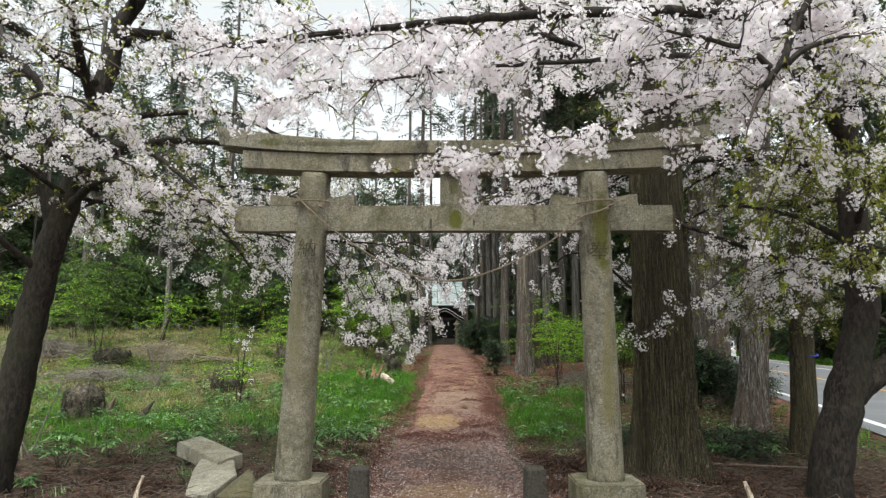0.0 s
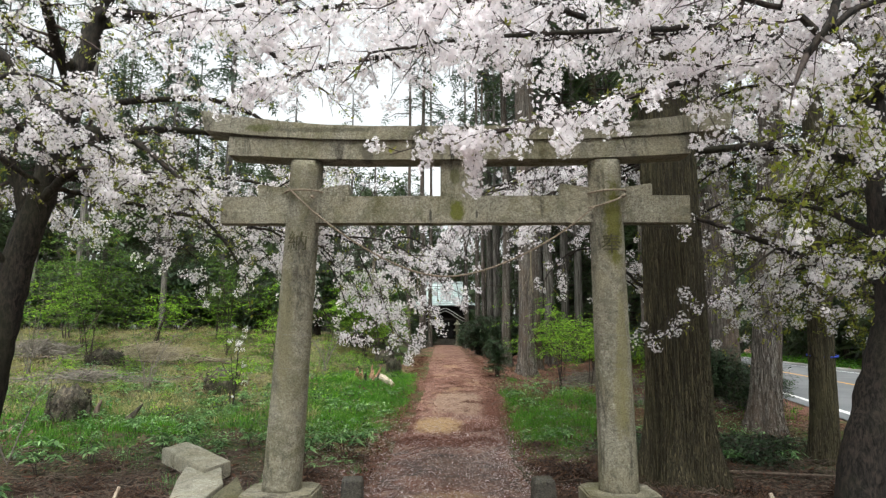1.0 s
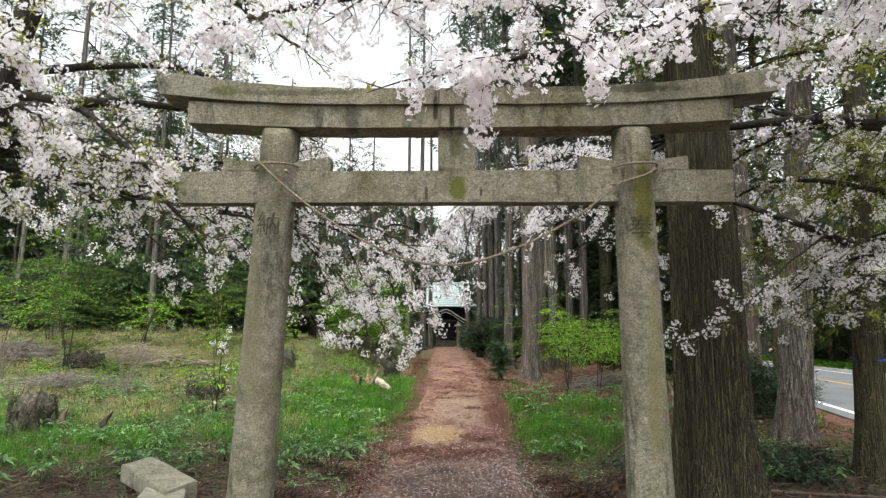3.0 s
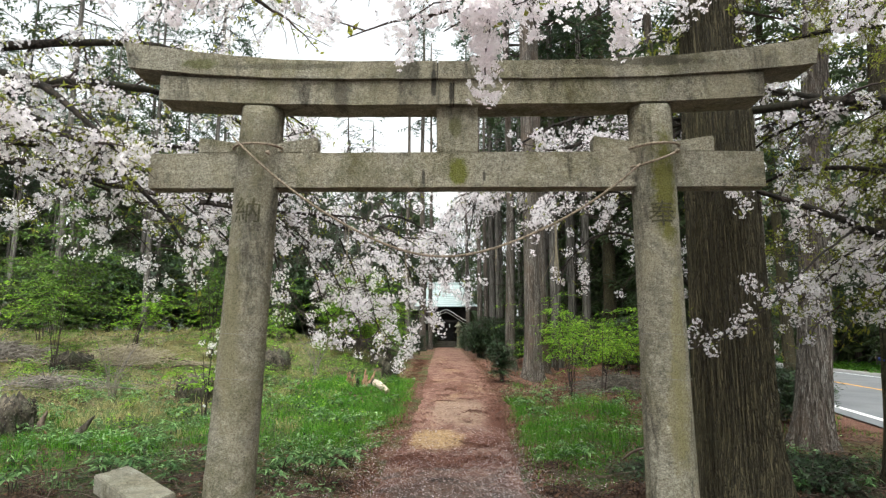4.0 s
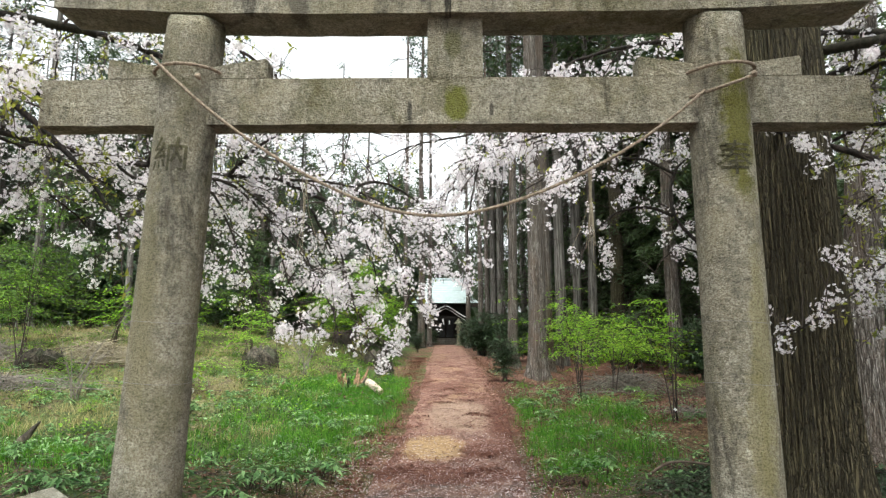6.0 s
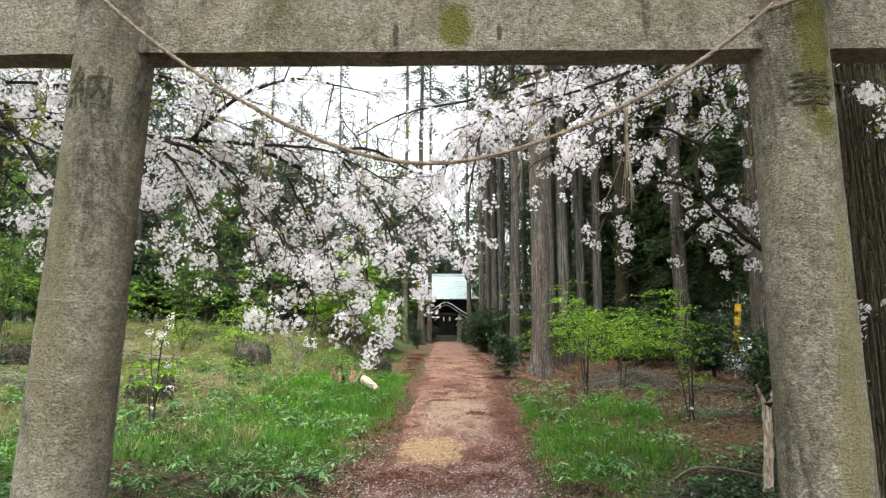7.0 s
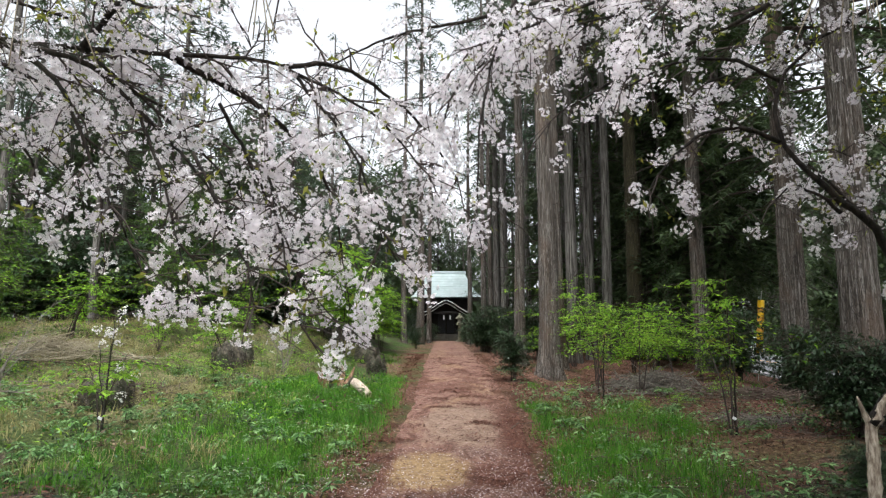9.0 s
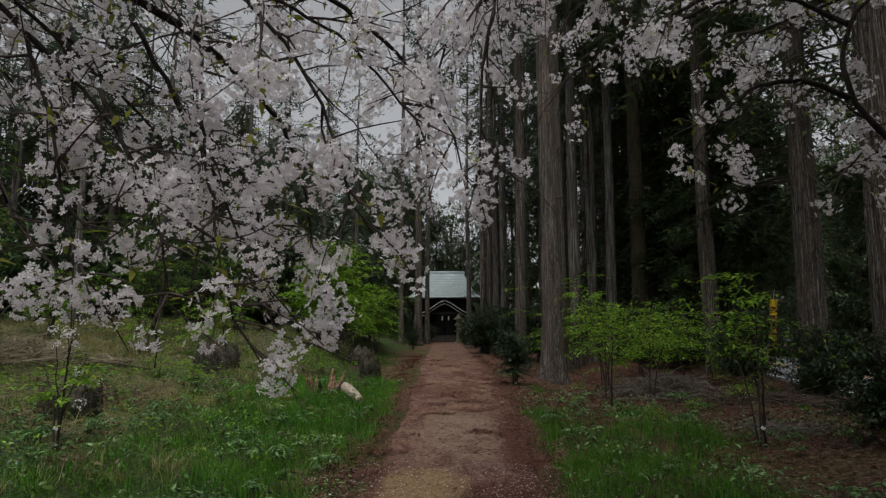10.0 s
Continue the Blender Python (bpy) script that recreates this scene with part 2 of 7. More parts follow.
M_IVYPALE = leaf_mat("dull_ivy_leaf", (0.03, 0.035, 0.02), (0.30, 0.26, 0.20), 0.1, 0.5, 6.0)
M_ROPE = grain_mat("straw_rope", [(0.3, (0.085, 0.066, 0.048)), (0.7, (0.32, 0.255, 0.185))], 60, (1, 1, 1), 0.9, 0.004)
M_STRAW = grain_mat("straw", [(0.3, (0.16, 0.135, 0.085)), (0.7, (0.42, 0.36, 0.25))], 40)
M_WIRE = grain_mat("pale_wire", [(0.3, (0.22, 0.21, 0.18)), (0.7, (0.32, 0.3, 0.27))], 40, rough=0.6)
M_SPLINTER = grain_mat("splintered_wood", [(0.35, (0.045, 0.025, 0.014)), (0.5, (0.17, 0.095, 0.05)), (0.68, (0.42, 0.29, 0.19))], 9, (8, 8, 1), 0.9, 0.015)
M_PALEWOOD = grain_mat("pale_barkless_wood", [(0.3, (0.10, 0.075, 0.055)), (0.45, (0.27, 0.21, 0.155)), (0.62, (0.58, 0.5, 0.39))], 9, (6, 6, 1.2), 0.85, 0.01)
M_STUMP = grain_mat("mouldered_stump", [(0.35, (0.015, 0.012, 0.009)), (0.5, (0.05, 0.041, 0.03)), (0.7, (0.15, 0.125, 0.09))], 14, (1, 1, 0.6), 0.95, 0.03, coarse=(3.0, (0.035, 0.05, 0.02), 0.6))
M_ASPHALT = grain_mat("asphalt", [(0.3, (0.10, 0.105, 0.11)), (0.7, (0.17, 0.175, 0.18))], 60, rough=0.85, depth=0.003, coarse=(0.5, (0.2, 0.2, 0.205), 0.5), coord="World")
M_WHITELINE = grain_mat("white_road_paint", [(0.35, (0.6, 0.6, 0.58)), (0.6, (0.78, 0.78, 0.76))], 25, coord="World")
M_ORANGELINE = grain_mat("orange_road_paint", [(0.35, (0.55, 0.26, 0.04)), (0.6, (0.7, 0.36, 0.07))], 25, coord="World")
M_CONCRETE = grain_mat("kerb_concrete", [(0.3, (0.3, 0.29, 0.27)), (0.7, (0.45, 0.44, 0.41))], 20)
M_COPPER = grain_mat("patinated_copper_roof", [(0.3, (0.38, 0.46, 0.45)), (0.7, (0.52, 0.60, 0.59))], 3, (1, 1, 1), 0.5, 0.004, coarse=(0.8, (0.38, 0.44, 0.42), 0.4))
M_DARKWOOD = grain_mat("blackened_timber", [(0.3, (0.008, 0.006, 0.005)), (0.7, (0.024, 0.019, 0.016))], 9, (1, 1, 4), 0.7)
M_WHITEEDGE = grain_mat("white_gable_edge", [(0.3, (0.55, 0.55, 0.52)), (0.7, (0.75, 0.75, 0.72))], 12)
M_YELLOW = grain_mat("yellow_plastic", [(0.3, (0.68, 0.40, 0.01)), (0.7, (0.82, 0.52, 0.02))], 14, rough=0.4)
M_BLACK = grain_mat("black_rubber", [(0.3, (0.012, 0.012, 0.012)), (0.7, (0.03, 0.03, 0.03))], 20, rough=0.6)
M_WHITEPAINT = grain_mat("white_car_paint", [(0.3, (0.74, 0.75, 0.76)), (0.7, (0.82, 0.82, 0.82))], 2, rough=0.3, depth=0.0005)
M_GLASSDARK = grain_mat("dark_window", [(0.3, (0.02, 0.025, 0.03)), (0.7, (0.05, 0.055, 0.06))], 2, rough=0.1, depth=0.0002)
M_BLUE = grain_mat("blue_tape", [(0.3, (0.03, 0.05, 0.25)), (0.7, (0.05, 0.08, 0.4))], 10)


def ground_material():
    m, nt, b = base_mat("woodland_floor", 0.95)
    geo = nt.nodes.new("ShaderNodeNewGeometry")
    sep = nt.nodes.new("ShaderNodeSeparateXYZ")
    nt.links.new(geo.outputs["Position"], sep.inputs[0])
    fine = noise_tex(nt, 22, 7, (1, 1, 1), "World", 0.75)
    litter = ramp(nt, fine, [(0.36, (0.008, 0.006, 0.004)), (0.5, (0.055, 0.036, 0.024)), (0.66, (0.22, 0.16, 0.115))])
    green = ramp(nt, fine, [(0.36, (0.008, 0.016, 0.003)), (0.52, (0.045, 0.08, 0.012)), (0.7, (0.14, 0.19, 0.045))])
    straw = ramp(nt, fine, [(0.36, (0.025, 0.024, 0.008)), (0.5, (0.14, 0.128, 0.05)), (0.68, (0.36, 0.315, 0.17))])
    needles = ramp(nt, fine, [(0.36, (0.03, 0.013, 0.008)), (0.51, (0.15, 0.07, 0.045)), (0.66, (0.32, 0.195, 0.14))])
    patch = noise_tex(nt, 0.75, 5, (1, 1, 1), "World", 0.65, 0.5)

    def band(sock, a, b2):
        n = nt.nodes.new("ShaderNodeMapRange")
        n.interpolation_type = "SMOOTHSTEP"
        n.inputs[1].default_value, n.inputs[2].default_value = a, b2
        nt.links.new(sock, n.inputs[0])
        return n.outputs[0]

    def mul(p, q):
        n = nt.nodes.new("ShaderNodeMath")
        n.operation = "MULTIPLY"
        nt.links.new(p, n.inputs[0])
        nt.links.new(q, n.inputs[1])
        return n.outputs[0]
    X, Y = sep.outputs[0], sep.outputs[1]
    grass_patch = ramp(nt, patch, [(0.42, (0, 0, 0)), (0.50, (1, 1, 1))])
    deep = band(Y, 1.2, 3.2)
    col = mixc(nt, mul(grass_patch, deep), litter, green)
    leftish = band(X, -2.6, -4.5)
    dry = ramp(nt, noise_tex(nt, 0.45, 5, (1, 1, 1), "World", 0.65, 0.6), [(0.40, (0, 0, 0)), (0.55, (1, 1, 1))])
    col = mixc(nt, mul(mul(leftish, band(Y, 5.0, 8.0)), dry), col, straw)
    col = mixc(nt, mul(mul(band(X, 0.3, 1.4), band(Y, 4.0, 7.5)), ramp(nt, patch, [(0.58, (1, 1, 1)), (0.66, (0.2, 0.2, 0.2))])), col, needles)
    strip = mul(mul(band(X, -2.0, -1.15), band(X, 0.3, -0.4)), ramp(nt, patch, [(0.42, (0.95, 0.95, 0.95)), (0.60, (0.15, 0.15, 0.15))]))
    col = mixc(nt, strip, col, needles)
    nt.links.new(col, b.inputs["Base Color"])
    bump(nt, fine, 1.0, 0.05, b)
    return m


def path_material():
    m, nt, b = base_mat("needle_strewn_earth_path", 0.95)
    geo = nt.nodes.new("ShaderNodeNewGeometry")
    sep = nt.nodes.new("ShaderNodeSeparateXYZ")
    nt.links.new(geo.outputs["Position"], sep.inputs[0])
    fine = noise_tex(nt, 26, 8, (1, 1, 1), "World", 0.78)
    red = ramp(nt, fine, [(0.3, (0.08, 0.038, 0.027)), (0.5, (0.215, 0.112, 0.082)), (0.72, (0.36, 0.235, 0.185))])
    sand = ramp(nt, fine, [(0.32, (0.17, 0.105, 0.045)), (0.55, (0.37, 0.25, 0.115)), (0.75, (0.48, 0.35, 0.20))])
    grey_earth = ramp(nt, fine, [(0.3, (0.025, 0.02, 0.018)), (0.55, (0.075, 0.062, 0.053)), (0.75, (0.17, 0.145, 0.13))])
    big = noise_tex(nt, 0.62, 5, (1.2, 0.8, 1), "World", 0.62, 0.7)
    other = noise_tex(nt, 1.3, 5, (0.8, 1.1, 1), "World", 0.62, 0.8)
    col = mixc(nt, ramp(nt, big, [(0.52, (0, 0, 0)), (0.62, (0.35,) * 3)]), red, sand)
    # patches of dark grey-brown grow stronger as y falls from 7.5 to 4
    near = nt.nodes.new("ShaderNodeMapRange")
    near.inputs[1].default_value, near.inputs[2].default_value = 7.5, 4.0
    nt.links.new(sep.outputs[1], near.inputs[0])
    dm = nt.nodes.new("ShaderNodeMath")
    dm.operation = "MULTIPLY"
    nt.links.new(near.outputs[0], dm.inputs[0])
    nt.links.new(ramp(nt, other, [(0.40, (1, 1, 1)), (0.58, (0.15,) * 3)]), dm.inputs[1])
    col = mixc(nt, dm.outputs[0], col, grey_earth)
    pale = ramp(nt, fine, [(0.32, (0.12, 0.08, 0.055)), (0.52, (0.31, 0.225, 0.16)), (0.7, (0.44, 0.34, 0.26))])
    rust = ramp(nt, fine, [(0.36, (0.02, 0.006, 0.004)), (0.5, (0.095, 0.032, 0.019)), (0.7, (0.22, 0.10, 0.07))])
    mott = noise_tex(nt, 2.1, 10, (1.0, 0.55, 1), "World", 0.74, 0.9)
    col = mixc(nt, ramp(nt, mott, [(0.50, (0, 0, 0)), (0.57, (0.8,) * 3)]), col, rust)
    speck = noise_tex(nt, 6.5, 10, (1.1, 0.6, 1), "World", 0.8, 0.6)
    col = mixc(nt, ramp(nt, speck, [(0.52, (0, 0, 0)), (0.62, (0.6,) * 3)]), col, (0.37, 0.25, 0.19))
    dark = noise_tex(nt, 9.0, 9, (1.0, 0.7, 1), "World", 0.8, 0.6)
    col = mixc(nt, ramp(nt, dark, [(0.54, (0, 0, 0)), (0.68, (0.5,) * 3)]), col, (0.05, 0.026, 0.018))
    for place, reach, tint, amount in (((0.30, 8.0, 0), (1.0, 2.4, 9), pale, 0.6), ((-0.20, 5.55, 0), (0.85, 1.2, 9), sand, 0.8), ((0.55, 5.4, 0), (0.5, 0.8, 9), rust, 0.9),
                                       ((0.0, 4.15, 0), (1.5, 0.75, 9), rust, 0.9), ((0.1, 11.6, 0), (1.0, 1.0, 9), rust, 0.6), ((1.05, 6.8, 0), (0.62, 4.5, 9), rust, 0.9), ((-0.78, 5.8, 0), (0.45, 3.2, 9), rust, 0.9),
                                       ((-0.5, 12.5, 0), (0.35, 2.5, 9), rust, 0.8), ((0.1, 2.4, 0), (1.1, 1.6, 9), grey_earth, 0.6), ((0.0, 0.3, 0), (0.9, 1.0, 9), (0.22, 0.145, 0.075), 0.8), ((-0.05, 3.0, 0), (0.36, 0.26, 9), (0.03, 0.022, 0.018), 0.9)):
        sub = nt.nodes.new("ShaderNodeVectorMath")
        sub.operation = "SUBTRACT"
        sub.inputs[1].default_value = place
        nt.links.new(geo.outputs["Position"], sub.inputs[0])
        div = nt.nodes.new("ShaderNodeVectorMath")
        div.operation = "DIVIDE"
        div.inputs[1].default_value = reach
        nt.links.new(sub.outputs[0], div.inputs[0])
        ln = nt.nodes.new("ShaderNodeVectorMath")
        ln.operation = "LENGTH"
        nt.links.new(div.outputs[0], ln.inputs[0])
        add = nt.nodes.new("ShaderNodeMath")
        add.operation = "ADD"
        nt.links.new(ln.outputs["Value"], add.inputs[0])
        nt.links.new(noise_tex(nt, 4.5, 10, (1.2, 0.8, 1), "World", 0.85, 1.0), add.inputs[1])
        half = nt.nodes.new("ShaderNodeMath")
        half.operation = "MULTIPLY"
        half.inputs[1].default_value = 0.5
        nt.links.new(add.outputs[0], half.inputs[0])
        col = mixc(nt, ramp(nt, half.outputs[0], [(0.48, (amount,) * 3), (0.60, (0, 0, 0))]), col, tint)
    crumb = noise_tex(nt, 11, 10, (1.0, 0.7, 1), "World", 0.8, 0.6)
    col = mixc(nt, ramp(nt, crumb, [(0.50, (0, 0, 0)), (0.60, (0.62,) * 3)]), col, (0.085, 0.038, 0.026))
    scrap = noise_tex(nt, 7.5, 10, (1.3, 0.7, 1), "World", 0.8, 0.8)
    col = mixc(nt, ramp(nt, scrap, [(0.54, (0, 0, 0)), (0.63, (0.38,) * 3)]), col, (0.42, 0.31, 0.24))
    nt.links.new(col, b.inputs["Base Color"])
    bump(nt, fine, 0.9, 0.03, b)
    return m


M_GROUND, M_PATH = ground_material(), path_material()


# ---- mesh helpers ----
rng = np.random.default_rng(7)


def fast_mesh(name, V, F, mat, smooth=False):
    """A mesh from arrays: vertices (n, 3) and faces (m, k) of one size."""
    V, F = np.asarray(V, np.float32), np.asarray(F, np.int32)
    me = bpy.data.meshes.new(name)
    me.vertices.add(len(V))
    me.vertices.foreach_set("co", V.ravel())
    m, k = F.shape
    me.loops.add(m * k)
    me.loops.foreach_set("vertex_index", F.ravel())
    me.polygons.add(m)
    me.polygons.foreach_set("loop_start", np.arange(m, dtype=np.int32) * k)
    if smooth:
        me.polygons.foreach_set("use_smooth", np.ones(m, bool))
    me.update(calc_edges=True)
    me.validate()
    me.materials.append(mat)
    return me


def part(name, bm, mat, parent, label="", smooth=False):
    """One mesh object under a thing, from a bmesh, a mesh or a (vertices, faces) pair."""
    if isinstance(bm, tuple):
        me = fast_mesh(name, bm[0], bm[1], mat, smooth)
    elif isinstance(bm, bpy.types.Mesh):
        me = bm
    else:
        bmesh.ops.recalc_face_normals(bm, faces=bm.faces)
        for fa in bm.faces:
            fa.smooth = smooth
        me = bpy.data.meshes.new(name)
        bm.to_mesh(me)
        bm.free()
        me.materials.append(mat)
    ob = new(name, me)
    if parent:
        ob.parent = parent
    return tagged(ob, label)


def thing(name, label, category, m=None, group="", kind=""):
    ob = new(name)
    ob.empty_display_size = 0.2
    if m is not None:
        ob.matrix_basis = m
    return tagged(ob, label, category, group, kind)


class Heap:
    """Collects vertex and face arrays into one mesh."""

    def __init__(self):
        self.V, self.F, self.n = [], [], 0

    def add(self, V, F):
        self.V.append(np.asarray(V, np.float32))
        self.F.append(np.asarray(F, np.int32) + self.n)
        self.n += len(V)

    def arrays(self):
        return np.concatenate(self.V), np.concatenate(self.F)


def smooth_line(pts, step):
    """A Catmull-Rom curve through pts, resampled."""
    P = np.asarray(pts, float)
    if len(P) == 2:
        n = max(2, int(np.linalg.norm(P[1] - P[0]) / step) + 1)
        return P[0] + (P[1] - P[0]) * np.linspace(0, 1, n)[:, None]
    Q = np.vstack([2 * P[0] - P[1], P, 2 * P[-1] - P[-2]])
    out = []
    for i in range(1, len(Q) - 2):
        n = max(2, int(np.linalg.norm(Q[i + 1] - Q[i]) / step) + 1)
        u = np.linspace(0, 1, n, endpoint=False)[:, None]
        a, b, c, d = Q[i - 1], Q[i], Q[i + 1], Q[i + 2]
        out.append(0.5 * (2 * b + (c - a) * u + (2 * a - 5 * b + 4 * c - d) * u ** 2 + (3 * b - a - 3 * c + d) * u ** 3))
    return np.vstack(out + [P[-1:]])


def tube(P, radii, seg=8, rough=0.0):
    """Quads of a tapered tube along P, closed at the far end."""
    P = np.asarray(P, float)
    R = np.broadcast_to(np.asarray(radii, float), (len(P),))
    T = np.gradient(P, axis=0)
    T /= np.linalg.norm(T, axis=1)[:, None] + 1e-9
    ref = np.array([1.0, 0, 0]) if abs(T[:, 2]).mean() > 0.6 else np.array([0, 0, 1.0])
    A = np.cross(T, ref)
    A /= np.linalg.norm(A, axis=1)[:, None] + 1e-9
    B = np.cross(T, A)
    an = np.linspace(0, 2 * np.pi, seg, endpoint=False)
    rr = R[:, None] * (1 + rough * rng.normal(size=(len(P), seg)))
    V = P[:, None] + rr[..., None] * (np.cos(an)[None, :, None] * A[:, None] + np.sin(an)[None, :, None] * B[:, None])
    i, j = np.meshgrid(np.arange(len(P) - 1), np.arange(seg), indexing="ij")
    a = i * seg + j
    b = i * seg + (j + 1) % seg
    F = np.stack([a, b, b + seg, a + seg], -1).reshape(-1, 4)
    V = V.reshape(-1, 3)
    tip = len(V)
    V = np.vstack([V, P[-1:], P[:1]])
    last = (len(P) - 1) * seg
    jj = np.arange(0, seg, 2)
    caps = [np.stack([last + jj, last + (jj + 1) % seg, last + (jj + 2) % seg, np.full(len(jj), tip)], -1),
            np.stack([(jj + 2) % seg, (jj + 1) % seg, jj, np.full(len(jj), tip + 1)], -1)]
    return V, np.vstack([F] + caps)


def bare_tube(P, radii, seg=3):
    """The cheapest tube, open at both ends."""
    V, F = tube(P, radii, seg)
    k = len(P) * seg
    return V[:k], F[(F < k).all(axis=1)]


def turns(n, tilt=None, up=None):
    """n random rotation matrices; with tilt, z stays within about tilt radians of up."""
    q = rng.normal(size=(n, 4))
    if tilt is not None:
        a = rng.uniform(0, 2 * np.pi, n)
        t = np.abs(rng.normal(0, tilt, n))
        b = rng.uniform(0, 2 * np.pi, n)
        ax = np.stack([np.cos(b), np.sin(b), np.zeros(n)], 1)
        q1 = np.concatenate([np.cos(t / 2)[:, None], ax * np.sin(t / 2)[:, None]], 1)
        q2 = np.stack([np.cos(a / 2), np.zeros(n), np.zeros(n), np.sin(a / 2)], 1)
        w1, x1, y1, z1 = q1.T
        w2, x2, y2, z2 = q2.T
        q = np.stack([w1 * w2 - x1 * x2 - y1 * y2 - z1 * z2, w1 * x2 + x1 * w2 + y1 * z2 - z1 * y2,
                      w1 * y2 - x1 * z2 + y1 * w2 + z1 * x2, w1 * z2 + x1 * y2 - y1 * x2 + z1 * w2], 1)
    q /= np.linalg.norm(q, axis=1)[:, None]
    w, x, y, z = q.T
    return np.stack([1 - 2 * (y * y + z * z), 2 * (x * y - z * w), 2 * (x * z + y * w),
                     2 * (x * y + z * w), 1 - 2 * (x * x + z * z), 2 * (y * z - x * w),
                     2 * (x * z - y * w), 2 * (y * z + x * w), 1 - 2 * (x * x + y * y)], 1).reshape(n, 3, 3)


def scatter(tv, tf, pos, rot, size):
    """Copies of a small template, as one pair of arrays."""
    tv, tf = np.asarray(tv, float), np.asarray(tf)
    n = len(pos)
    V = np.einsum("nij,kj->nki", rot, tv) * np.broadcast_to(size, (n,))[:, None, None] + np.asarray(pos)[:, None]
    F = tf[None] + (np.arange(n) * len(tv))[:, None, None]
    return V.reshape(-1, 3), F.reshape(-1, tf.shape[1])


def box(bm, size, m, bevel=0.0, seg=1):
    r = bmesh.ops.create_cube(bm, size=1.0, matrix=m @ Matrix.Diagonal((*size, 1)))
    if bevel:
        es = list({e for v in r["verts"] for e in v.link_edges})
        bmesh.ops.bevel(bm, geom=es, offset=bevel, segments=seg, affect="EDGES", profile=0.6)
    return r


def rough_up(bm, amount, scale):
    for v in bm.verts:
        v.co += noise.noise_vector(v.co * scale) * amount


# ---- lie of the land ----
ROAD_A, ROAD_B = np.array([7.75, 5.2]), np.array([10.45, 14.4])
ROAD_T = (ROAD_B - ROAD_A) / np.linalg.norm(ROAD_B - ROAD_A)
ROAD_N = np.array([ROAD_T[1], -ROAD_T[0]])


def sstep(a, b, v):
    u = np.clip((np.asarray(v, float) - a) / (b - a), 0, 1)
    return u * u * (3 - 2 * u)


def path_z(y):
    return np.interp(y, [-30, 4, 5.2, 7.1, 8.8, 11.5, 17, 28, 40, 70], [0, -.02, .04, .17, .30, .47, .80, 1.09, 1.42, 1.7])


def path_mid(y):
    return 0.06 + 0.24 * sstep(3, 9, y) - 0.07 * sstep(9, 40, y)


def path_half(y):
    return 0.925 + 0.02 * sstep(3, 9, y) - 0.04 * sstep(13, 26, y) + 0.04 * np.sin(y * 1.7) + 0.02 * np.sin(y * 3.1 + 1)


def ground_z(x, y):
    x, y = np.asarray(x, float), np.asarray(y, float)
    side = np.abs(x - path_mid(y)) - 0.9
    h = path_z(y)
    h = h + np.where(x < 0, 0.19 * sstep(0.1, 2.6, side) * sstep(0.5, 5, y) + 0.10 * sstep(3, 8, side), 0.10 * sstep(0.1, 1.8, side) * sstep(3.5, 6, y) - 0.32 * sstep(0.2, 1.6, side) * sstep(7, 12, y))
    h = h + np.where(x < 0, 0.62 * sstep(11, 17, y) * sstep(1.2, 4.2, side) + 0.18 * sstep(4.5, 8, side) * sstep(4, 9, y), 0.10 * sstep(2.0, 4.0, side) * sstep(8, 12, y))
    h = h + sstep(0.6, 2.0, side) * sstep(2.5, 5, y) * (0.075 * np.sin(2.3 * x + 1.9 * np.sin(1.1 * y)) * np.sin(1.9 * y + 1.3 * np.sin(0.9 * x)) + 0.03 * np.sin(5.1 * x + 2 * np.sin(2.3 * y)) * np.sin(4.3 * y + x))
    h = h + 0.05 * np.sin(x * 1.3 + 0.7 * y) * np.cos(y * 0.9 - 0.4 * x) * sstep(0.2, 1.5, side) + 0.025 * np.sin(3.1 * x + 1.1) * np.sin(2.7 * y) * sstep(0.1, 0.8, side)
    off = (x - ROAD_A[0]) * ROAD_N[0] + (y - ROAD_A[1]) * ROAD_N[1]
    down = sstep(-4.0, -0.6, off)
    return h * (1 - down) - 0.03 * down - 0.06 * sstep(0.0, -0.35, side) * (1 - down)


def gz(x, y):
    return float(ground_z(x, y))


def axis(stops):
    out = []
    for a, b, s in stops:
        out.append(np.arange(a, b, s))
    return np.concatenate(out + [[stops[-1][1]]])


def build_ground():
    gx = axis([(-600, -100, 50), (-100, -30, 7), (-30, -10, 1.0), (-10, 10, 0.16), (10, 30, 1.0), (30, 100, 7), (100, 600, 50)])
    gy = axis([(-400, -60, 40), (-60, -10, 5), (-10, 16, 0.16), (16, 26, 0.3), (26, 45, 0.6), (45, 100, 5), (100, 900, 50)])
    X, Y = np.meshgrid(gx, gy, indexing="ij")
    Z = ground_z(X, Y)
    lumps = rng.normal(0, 0.012, X.shape) * (np.abs(X) < 10) * (Y > -10) * (Y < 16)
    off = (X - ROAD_A[0]) * ROAD_N[0] + (Y - ROAD_A[1]) * ROAD_N[1]
    Z = Z + np.where((np.abs(X - path_mid(Y)) > 1.0) & (off < -0.6), lumps, 0)
    i, j = np.meshgrid(np.arange(len(gx) - 1), np.arange(len(gy) - 1), indexing="ij")
    a = i * len(gy) + j
    F = np.stack([a, a + len(gy), a + len(gy) + 1, a + 1], -1).reshape(-1, 4)
    ob = new("ground", fast_mesh("ground", np.stack([X, Y, Z], -1).reshape(-1, 3), F, M_GROUND, True))
    tagged(ob, "uneven woodland floor of leaf litter, moss and grass", "ground", kind="structure")


